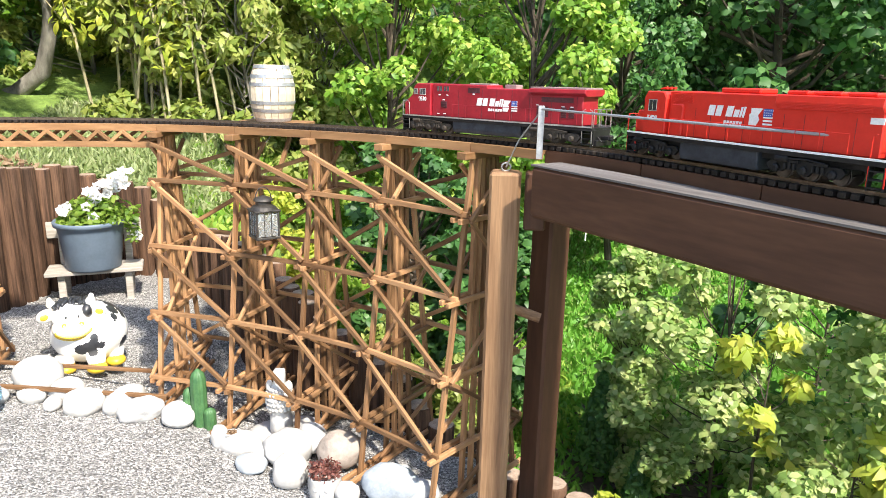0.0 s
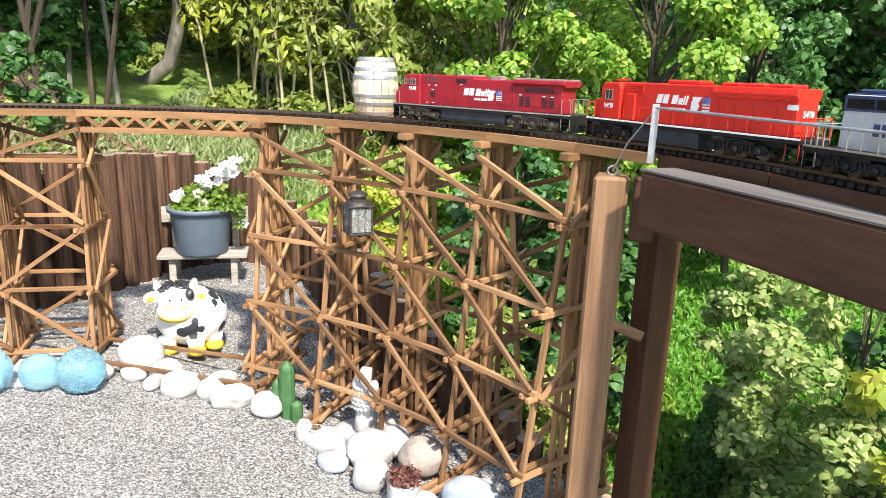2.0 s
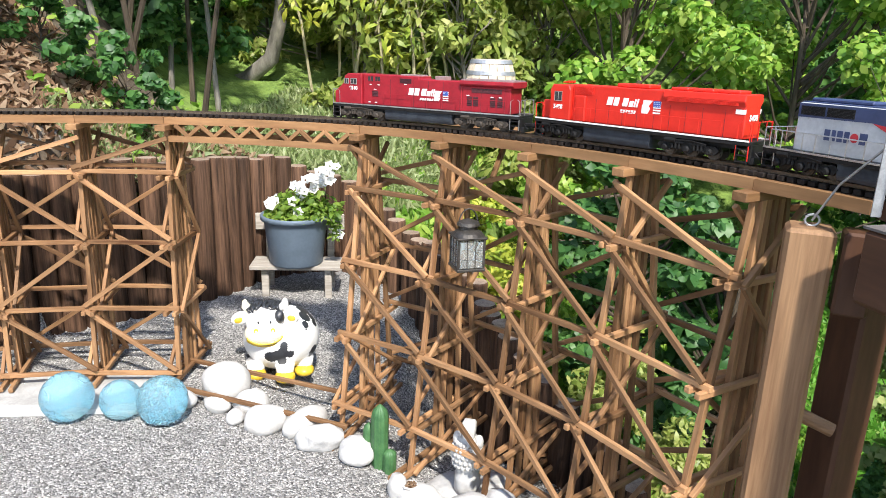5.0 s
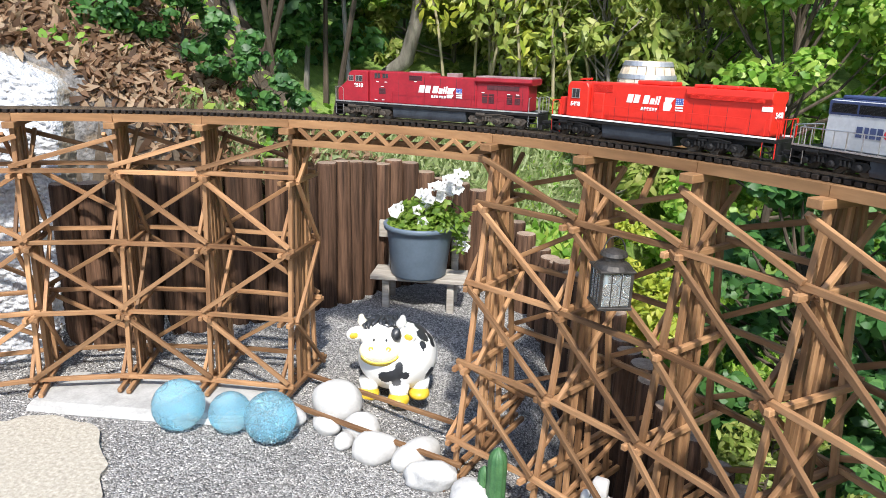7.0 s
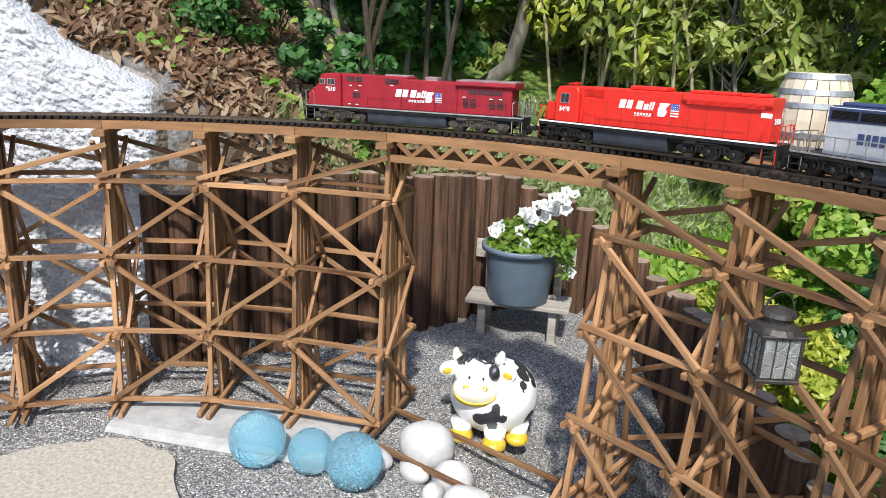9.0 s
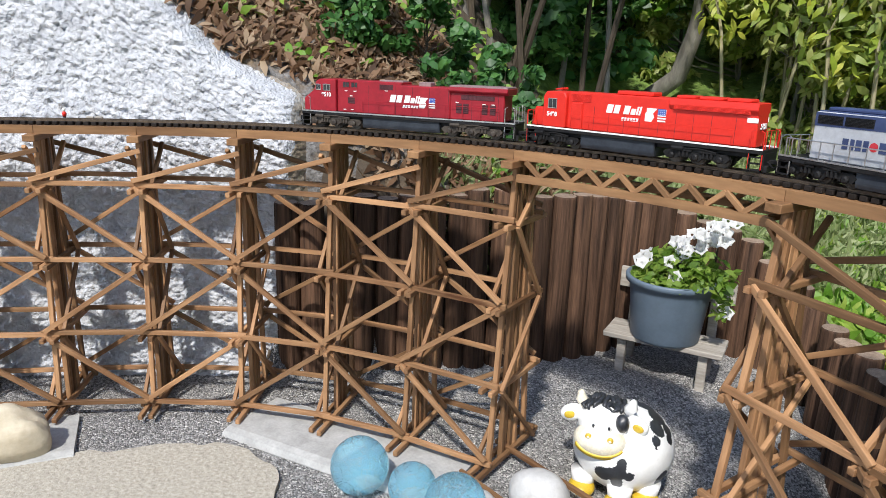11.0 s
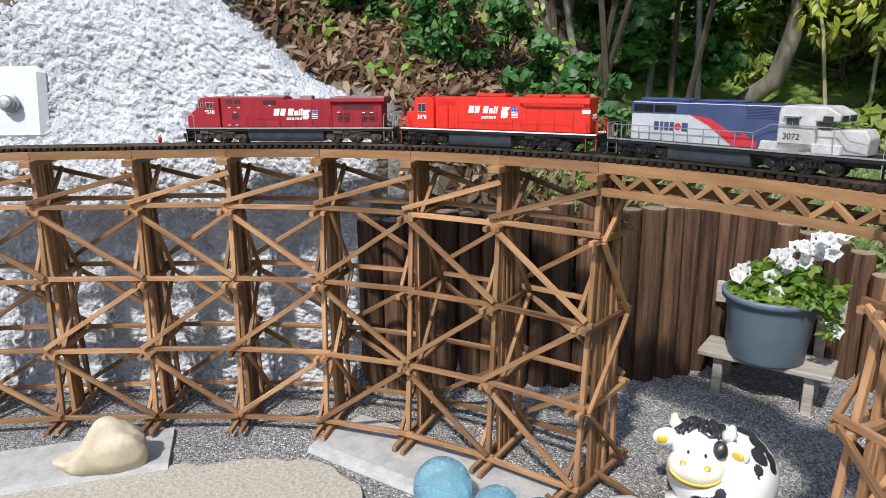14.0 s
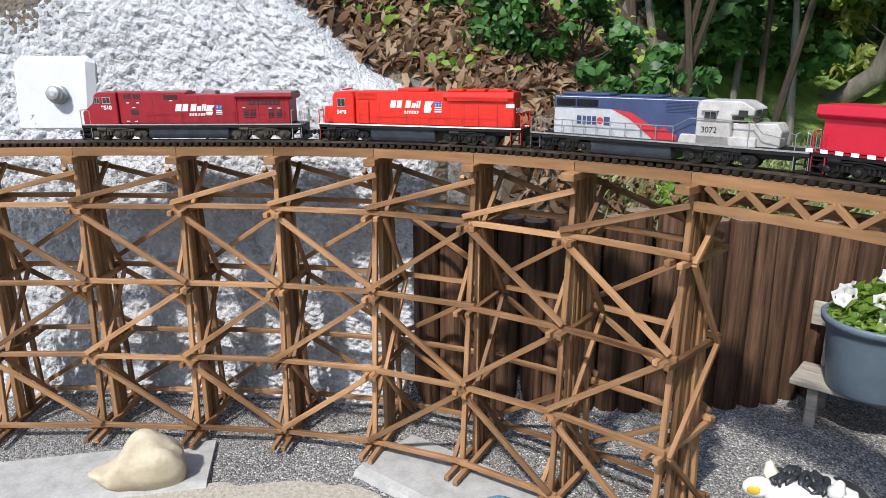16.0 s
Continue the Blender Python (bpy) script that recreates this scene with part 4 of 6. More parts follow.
def loco_bright_red():
    lo = thing("locomotive", "glossy bright red hood diesel locomotive with white sill stripe", "locomotive", group="train")
    L, k = 0.81, 0.000765
    X = lambda u: (u - 590) * k
    Z = lambda v: (345 - v) * 0.00072
    deck = 0.067
    frame_and_tank(lo, L, deck, WHITE, (X(350), X(690), 0.008, 0.056), TANKBLUE)
    truck(lo, X(215), 0.20, TRUCKBLACK)
    truck(lo, X(860), 0.20, TRUCKBLACK)
    top = 0.186
    part("cab", softened(prism([(X(150), deck), (X(150), top - 0.018), (X(165), top - 0.002), (X(255), top - 0.002), (X(268), top - 0.018), (X(268), deck)], -0.052, 0.052), 0.003), RED2, lo)
    part("short_hood", softened(prism([(X(82), deck), (X(92), deck + 0.062), (X(150), deck + 0.062), (X(150), deck)], -0.034, 0.034), 0.003), RED2, lo)
    part("long_hood", softened(prism([(X(268), deck), (X(268), top), (X(1065), top), (X(1068), deck)], -0.040, 0.040), 0.003), RED2, lo)
    part("electrical_cabinet", softened(prism([(X(290), deck), (X(290), deck + 0.085), (X(345), deck + 0.085), (X(345), deck)], -0.046, 0.046), 0.003), RED2, lo)
    bm = bmesh.new()
    out = [(-0.040, top - 0.032), (0.040, top - 0.032), (0.050, top - 0.018), (0.046, top + 0.001), (-0.046, top + 0.001), (-0.050, top - 0.018)]
    va = [bm.verts.new((X(730), y, z)) for y, z in out]
    vb = [bm.verts.new((X(1066), y, z)) for y, z in out]
    bm.faces.new(va)
    bm.faces.new(vb[::-1])
    for i in range(6):
        bm.faces.new((va[i], vb[i], vb[(i + 1) % 6], va[(i + 1) % 6]))
    part("radiator_section", softened(bm, 0.002), RED2, lo)
    louvres(lo, X(750), X(1040), top - 0.030, top - 0.012, 0.0475, 6, RED2, "radiator_grille")
    louvres(lo, X(285), X(385), top - 0.030, top - 0.006, 0.0405, 8, RED2, "intake_grille")
    for a, b, h in ((490, 650, 0.012), (745, 820, 0.010), (835, 925, 0.010), (940, 1030, 0.010)):
        bm = bmesh.new()
        bm_box(bm, (X((a + b) / 2), 0, top + h / 2), ((b - a) * k, 0.06, h), 0.003)
        part("roof_fan", bm, RED2, lo)
    bm = bmesh.new()
    for y in (-0.015, 0, 0.015):
        bm_tube(bm, [(X(180), y, top + 0.004), (X(215), y, top + 0.007)], [0.002, 0.004], 8)
    part("horn", bm, RED2, lo)
    panes(lo, [(X(200), Z(143), 0.032, 0.030)], 0.0525, STEEL)
    bm = bmesh.new()
    bm_box(bm, (X(151), -0.025, top - 0.03), (0.003, 0.030, 0.024), 0.0004)
    bm_box(bm, (X(151), 0.025, top - 0.03), (0.003, 0.030, 0.024), 0.0004)
    part("windscreen", bm, DARKGLASS, lo)
    bm = bmesh.new()
    for s in (-1, 1):
        for u in (400, 470, 540, 610, 690, 760, 830, 900, 990):
            bm_box(bm, (X(u), s * 0.0402, (deck + top) / 2 - 0.02), (0.001, 0.0008, 0.075), 0.0002)
    tagged(part("panel_seams", bm, GRILLE, lo), kind="stuff")
    bars(lo, X(455), deck + 0.062, 0.0403, [(0, 0.021, 0.026, 0), (0.026, 0.019, 0.026, 0), (0.060, 0.020, 0.026, 0), (0.085, 0.015, 0.018, 0), (0.103, 0.006, 0.025, 0), (0.112, 0.006, 0.026, 0)], WHITE)
    bars(lo, X(527), deck + 0.042, 0.0403, [(0.010 * i, 0.007, 0.010, 0) for i in range(6)], WHITE, "small_lettering")
    emblem(lo, X(631), deck + 0.046, 0.0403, 0.040)
    for s in (-1, 1):
        writing("road_number", "5498", 0.020, side_pose(X(200), deck + 0.037, s, 0.0525), WHITE, lo, bold=0.0006)
    for y in (-0.018,):
        writing("end_number", "5498", 0.022, pose(X(1069) + 0.001, 0, deck + 0.05, 90, 0, 90), WHITE, lo, bold=0.0006)
    for s in (-1, 1):
        bm = bmesh.new()
        bm_box(bm, (X(1048), s * 0.0408, top - 0.045), (0.030, 0.0014, 0.013), 0.0003)
        part("number_board", bm, WHITE, lo)
    steps_and_ends(lo, L, deck, BLACK, RED2, 0.05)
    for s in (-1, 1):
        xs = [X(u) for u in (300, 390, 480, 570, 660, 740, 820, 900, 990)]
        railing(lo, [(xs[0], s * 0.056, deck + 0.046), (xs[-1], s * 0.056, deck + 0.046)], [(x, s * 0.056, deck + 0.046) for x in xs], deck, 0.0009, RED2)
    return lo


def loco_silver():
    """The silver and blue locomotive that runs with its cab behind."""
    lo = thing("locomotive", "weathered silver and navy diesel locomotive with red swoosh", "locomotive", group="train")
    L = 0.885
    k = L / 1225
    X = lambda u: (u - 640) * k
    deck, top = 0.060, 0.180
    frame_and_tank(lo, L, deck, STEEL, (X(350), X(720), 0.006, 0.052), TANKBLUE)
    truck(lo, X(215), 0.21, TRUCKBLACK)
    truck(lo, X(915), 0.21, TRUCKBLACK)
    part("long_hood", softened(prism([(X(150), deck), (X(153), top), (X(815), top), (X(815), deck)], -0.040, 0.040), 0.003), SILVER, lo)
    y = 0.0405
    for s in (-1, 1):
        bm = prism([(X(154), top - 0.002), (X(154), top - 0.036), (X(440), top - 0.034), (X(530), top - 0.055), (X(620), top - 0.095), (X(660), deck + 0.002), (X(813), deck + 0.002), (X(813), top - 0.002)], s * 0.0400, s * (y + 0.0004))
        bmesh.ops.recalc_face_normals(bm, faces=bm.faces)
        part("blue_panel", bm, NAVY, lo)
        bm = prism([(X(440), top - 0.034), (X(530), top - 0.042), (X(620), top - 0.076), (X(662), top - 0.088), (X(676), top - 0.078), (X(700), top - 0.090), (X(735), deck + 0.018), (X(735), deck + 0.003), (X(632), deck + 0.003), (X(590), top - 0.095), (X(520), top - 0.060)], s * 0.0400, s * (y + 0.0010))
        bmesh.ops.recalc_face_normals(bm, faces=bm.faces)
        part("red_swoosh", bm, FLAGRED, lo)
    bm = bmesh.new()
    bm_box(bm, (X(485), 0, top + 0.001), (X(810) - X(160), 0.074, 0.004), 0.001)
    part("roof", bm, NAVY, lo)
    for u, w, h in ((300, 0.17, 0.010), (560, 0.14, 0.008)):
        bm = bmesh.new()
        bm_box(bm, (X(u), 0, top + 0.002 + h / 2), (w, 0.054, h), 0.003)
        part("roof_fan", bm, NAVY, lo)
    louvres(lo, X(165), X(262), top - 0.030, top - 0.008, 0.0412, 7, BLACK, "radiator_grille")
    louvres(lo, X(270), X(375), top - 0.030, top - 0.008, 0.0412, 7, BLACK, "radiator_grille")
    louvres(lo, X(680), X(805), top - 0.036, top - 0.004, 0.0412, 8, NAVY, "intake_grille")
    part("cab", softened(prism([(X(815), deck), (X(815), top - 0.014), (X(830), top + 0.002), (X(985), top + 0.002), (X(1035), top - 0.018), (X(1030), top - 0.036), (X(950), top - 0.036), (X(950), deck)], -0.052, 0.052), 0.003), MUDWHITE, lo)
    part("short_hood", softened(prism([(X(950), deck), (X(950), deck + 0.062), (X(1110), deck + 0.066), (X(1128), deck + 0.045), (X(1122), deck)], -0.036, 0.036), 0.003), MUDWHITE, lo)
    part("battery_box", softened(prism([(X(745), deck), (X(755), deck + 0.026), (X(1045), deck + 0.026), (X(1045), deck)], -0.052, 0.052), 0.002), MUDWHITE, lo)
    panes(lo, [(X(870), top - 0.040, 0.034, 0.024)], 0.0525, STEEL)
    for s in (-1, 1):
        bm = bmesh.new()
        bm_box(bm, (X(870), s * 0.058, top - 0.024), (0.046, 0.012, 0.002), 0.0004)
        part("sunshade", bm, MUDWHITE, lo)
    bm = bmesh.new()
    for y0 in (-0.026, 0.026):
        bm_box(bm, (X(1034), y0, top - 0.028), (0.006, 0.034, 0.016), 0.0004)
    for s in (-1, 1):
        bm_box(bm, (X(992), s * 0.045, top - 0.030), (0.026, 0.0146, 0.018), 0.0004)
    part("windscreen", bm, DARKGLASS, lo)
    for s in (-1, 1):
        d = 1 if s < 0 else -1
        spec = [(0, 0.016), (0.021, 0.011), (0.036, 0.015), (0.055, 0.014), (0.096, 0.020)]
        for o, w in spec:
            bm = bmesh.new()
            x = X(272 if s < 0 else 490) + d * (o + w / 2)
            bm_box(bm, (x, s * 0.0408, deck + 0.048), (w, 0.001, 0.026), 0.0002)
            part("lettering", bm, NAVY, lo)
        bm = bmesh.new()
        bm_rev(bm, [(0.011, 0), (0.011, 0.001)], 18, m=pose(X(272 if s < 0 else 490) + d * 0.082, s * 0.0404, deck + 0.048, -90 * s * -1))
        part("lettering_disc", bm, FLAGRED, lo)
        writing("road_number", "3072", 0.023, side_pose(X(868), deck + 0.034, s, 0.0525), BLACK, lo)
        xs = [X(u) for u in (70, 120, 210, 262, 322, 382, 448, 518, 588, 655, 728)]
        railing(lo, [(xs[0], s * 0.057, deck + 0.046), (xs[-1], s * 0.057, deck + 0.046), (X(795), s * 0.057, deck + 0.072), (X(1035), s * 0.057, deck + 0.070), (X(1070), s * 0.057, deck + 0.040), (X(1150), s * 0.057, deck + 0.030)],
                [(x, s * 0.057, deck + 0.046) for x in xs] + [(X(1020), s * 0.057, deck + 0.070)], deck, 0.0016, STEEL)
    steps_and_ends(lo, L, deck, BLACK, STEEL, 0.05)
    return lo


def loco_last():
    lo = thing("locomotive", "crimson diesel locomotive with red and white dashed sill", "locomotive", group="train")
    L, deck = 0.85, 0.066
    frame_and_tank(lo, L, deck, RED1, (-0.16, 0.16, 0.010, 0.056), TANKBLUE)
    truck(lo, -0.29, 0.22, TRUCKBLACK)
    truck(lo, 0.29, 0.22, TRUCKBLACK)
    part("hood", softened(prism([(-0.40, deck), (-0.40, 0.150), (0.28, 0.150), (0.28, deck)], -0.044, 0.044), 0.003), RED3, lo)
    part("cab", softened(prism([(0.28, deck), (0.28, 0.186), (0.37, 0.186), (0.42, 0.12), (0.43, deck)], -0.055, 0.055), 0.003), RED3, lo)
    bm = bmesh.new()
    out = [(-0.044, 0.146), (0.044, 0.146), (0.060, 0.158), (0.056, 0.182), (-0.056, 0.182), (-0.060, 0.158)]
    va = [bm.verts.new((-0.415, y, z)) for y, z in out]
    vb = [bm.verts.new((-0.10, y, z)) for y, z in out]
    bm.faces.new(va)
    bm.faces.new(vb[::-1])
    for i in range(6):
        bm.faces.new((va[i], vb[i], vb[(i + 1) % 6], va[(i + 1) % 6]))
    part("radiator_wing", softened(bm, 0.002), RED3, lo)
    for s in (-1, 1):
        for i in range(22):
            bm = bmesh.new()
            bm_box(bm, (-0.42 + 0.04 * i, s * 0.0592, deck + 0.001), (0.020, 0.0014, 0.010), 0.0003)
            part("sill_dash", bm, WHITE, lo)
    steps_and_ends(lo, L, deck, BLACK, RED3, 0.05)
    return lo


RED3 = mat("crimson_paint", (0.50, 0.010, 0.030), (0.58, 0.014, 0.04), 0.42, scale=25, fine=0.08)


def on_track(s, half=0.27):
    """The pose of a vehicle whose middle is s metres along the track."""
    a, b = at_s(s - half, 0, 0.052)[0], at_s(s + half, 0, 0.052)[0]
    x = (b - a).normalized()
    y = Vector((0, 0, 1)).cross(x).normalized()
    m = Matrix((x, y, x.cross(y))).transposed().to_4x4()
    m.translation = (a + b) / 2
    return m


LEAD, SECOND, THIRD, LAST = loco_dark_red(), loco_bright_red(), loco_silver(), loco_last()


# ---------------------------------------------------------------- things on the terrace
STONEWHITE = mat("white_stone", (0.38, 0.37, 0.355), (0.56, 0.55, 0.53), 0.85, scale=9, bump=0.003, bump_scale=30, fine=0.12)
STONEGREY = mat("grey_stone", (0.34, 0.34, 0.34), (0.58, 0.57, 0.55), 0.85, scale=10, bump=0.003, bump_scale=40, fine=0.2, vary=0.15, c3=(0.66, 0.65, 0.62), c3_scale=5)
STONEBROWN = mat("brown_stone", (0.22, 0.18, 0.15), (0.42, 0.36, 0.31), 0.85, scale=10, bump=0.003, bump_scale=40, fine=0.2)
STONEBLUE = mat("slate_stone", (0.25, 0.29, 0.33), (0.45, 0.49, 0.52), 0.8, scale=9, bump=0.003, bump_scale=30, fine=0.2, c3=(0.65, 0.67, 0.68), c3_scale=8)
LIMESTONE = mat("limestone", (0.44, 0.37, 0.26), (0.58, 0.51, 0.38), 0.85, scale=9, bump=0.004, bump_scale=30, fine=0.15)
POTGREY = mat("grey_plastic", (0.115, 0.155, 0.20), (0.145, 0.19, 0.245), 0.5, scale=12, fine=0.1)
CACTUS = mat("cactus_skin", (0.03, 0.10, 0.035), (0.07, 0.17, 0.06), 0.55, scale=30, fine=0.25)
COWWHITE = mat("cow_white", (0.76, 0.75, 0.72), (0.84, 0.83, 0.80), 0.35, scale=14, fine=0.06, c3=(0.62, 0.60, 0.56), c3_at=(0.62, 0.8), c3_scale=6, coat=0.3)
COWBLACK = mat("cow_black", (0.018, 0.02, 0.024), (0.04, 0.042, 0.048), 0.4, scale=20, coat=0.3)
COWYELLOW = mat("cow_yellow", (0.55, 0.36, 0.02), (0.66, 0.46, 0.04), 0.4, scale=20, coat=0.3)
COWFACE = mat("cow_cream", (0.74, 0.66, 0.48), (0.80, 0.76, 0.66), 0.35, scale=20, coat=0.3)
OAK = mat("barrel_oak", (0.56, 0.45, 0.31), (0.74, 0.64, 0.49), 0.65, scale=18, stretch=(1, 1, 0.15), bump=0.0008, vary=0.16, fine=0.2)
HOOP = mat("barrel_hoop", (0.32, 0.33, 0.34), (0.46, 0.47, 0.48), 0.45, metal=0.6, scale=30)
LANTERN = mat("lantern_metal", (0.035, 0.033, 0.030), (0.10, 0.09, 0.08), 0.5, metal=0.6, scale=40, fine=0.3)
IRON = mat("galvanised_iron", (0.30, 0.31, 0.32), (0.46, 0.47, 0.48), 0.5, metal=0.7, scale=40)


def glassmat(name, colour, rough, alpha):
    m = bpy.data.materials.new(name)
    m.use_nodes = True
    n, l = m.node_tree.nodes, m.node_tree.links
    b = n["Principled BSDF"]
    b.inputs["Roughness"].default_value = rough
    b.inputs["Transmission Weight"].default_value = alpha
    b.inputs["IOR"].default_value = 1.13
    b.inputs["Base Color"].default_value = (*colour, 1)
    tc = n.new("ShaderNodeTexCoord")
    vo = n.new("ShaderNodeTexVoronoi")
    vo.feature = "DISTANCE_TO_EDGE"
    vo.inputs["Scale"].default_value = 26
    l.new(tc.outputs["Object"], vo.inputs["Vector"])
    mr = n.new("ShaderNodeMapRange")
    mr.inputs["From Max"].default_value = 0.05
    l.new(vo.outputs[0], mr.inputs["Value"])
    mx = n.new("ShaderNodeMix")
    mx.data_type = "RGBA"
    l.new(mr.outputs[0], mx.inputs["Factor"])
    mx.inputs["A"].default_value = (0.75, 0.88, 0.92, 1)
    mx.inputs["B"].default_value = (*colour, 1)
    l.new(mx.outputs["Result"], b.inputs["Base Color"])
    bp = n.new("ShaderNodeBump")
    bp.inputs["Distance"].default_value = 0.002
    l.new(mr.outputs[0], bp.inputs["Height"])
    l.new(bp.outputs[0], b.inputs["Normal"])
    return m


BLUEGLASS = glassmat("crackle_glass", (0.46, 0.82, 0.96), 0.03, 0.80)
CLEAR = glassmat("lantern_glass", (0.55, 0.55, 0.52), 0.25, 0.7)


def globes():
    for x, y, r in ((-2.26, 2.60, 0.106), (-2.075, 2.70, 0.086), (-1.905, 2.755, 0.106)):
        bm = bmesh.new()
        bmesh.ops.create_uvsphere(bm, u_segments=40, v_segments=24, radius=r)
        ob = part("glass_globe", bm, BLUEGLASS, smooth=True)
        ob.location = (x, y, ground_z(x, y) + r - 0.004)
        tagged(ob, "pale blue crackled glass globe on the gravel", "garden globe", "blue globes")


def stone(x, y, r, material, label, seed, turn=0, lift=0.55, rough=0.16, tilt=0, group="edging stones"):
    bm = bmesh.new()
    bm_blob(bm, (0, 0, 0), r, 3, rough, 1.4, seed)
    ob = part("stone", bm, material, smooth=True)
    ob.matrix_world = pose(x, y, ground_z(x, y) + r[2] * lift, tilt, 0, turn)
    return tagged(ob, label, "stone", group)


def stones():
    w, g = "smooth white rounded stone on the gravel", "pale grey rounded boulder on the gravel"
    stone(-1.80, 3.06, (0.115, 0.095, 0.10), STONEWHITE, w, 1.0, 20, 0.75, 0.08)
    for i, (x, y, a, b, c) in enumerate(((-1.78, 2.96, 0.075, 0.055, 0.045), (-1.64, 3.02, 0.085, 0.06, 0.07), (-1.52, 2.94, 0.095, 0.065, 0.075), (-1.37, 3.02, 0.12, 0.06, 0.065), (-1.66, 2.92, 0.05, 0.04, 0.035))):
        stone(x, y, (a, b, c), STONEWHITE, w, 2.0 + i, 30 * i - 20, 0.6, 0.14)
    stone(-1.93, 2.90, (0.07, 0.05, 0.05), STONEGREY, g, 9.0, 10, 0.5)
    stone(-1.245, 2.93, (0.100, 0.065, 0.070), STONEGREY, g, 11.0, 25, 0.6, 0.30, 12)
    stone(-1.065, 2.91, (0.080, 0.070, 0.062), STONEGREY, g, 12.0, 0, 0.7, 0.12)
    stone(-0.835, 2.80, (0.040, 0.040, 0.062), STONEWHITE, w, 13.0, 0, 0.7)
    stone(-0.655, 2.66, (0.070, 0.050, 0.045), STONEBLUE, "blue grey flat pebble on the gravel", 14.0, -10, 0.7)
    stone(-0.515, 2.755, (0.108, 0.090, 0.085), STONEWHITE, w, 15.0, 10, 0.8)
    stone(-0.470, 2.60, (0.080, 0.075, 0.078), STONEWHITE, w, 16.0, 30, 0.7)
    stone(-0.275, 2.70, (0.098, 0.085, 0.082), STONEBROWN, "brown weathered round stone beside the trestle", 17.0, 0, 1.2)
    stone(-0.425, 2.83, (0.082, 0.065, 0.070), STONEGREY, g, 18.0, -30, 1.1)
    stone(-0.03, 2.50, (0.130, 0.085, 0.085), STONEBLUE, "large blue grey streaked boulder by the post", 19.0, -15, 0.7, 0.22)
    stone(-0.205, 2.46, (0.052, 0.045, 0.055), STONEWHITE, w, 20.0, 0, 0.8)
    stone(0.095, 2.49, (0.078, 0.06, 0.052), STONEGREY, g, 21.0, 0, 0.8)
    stone(0.0, 2.62, (0.055, 0.04, 0.05), STONEGREY, g, 23.0, 40, 0.7)
    stone(-0.58, 2.97, (0.19, 0.13, 0.035), STONEGREY, "flat pale stone under the white figurine", 22.0, 20, 0.9, 0.1)


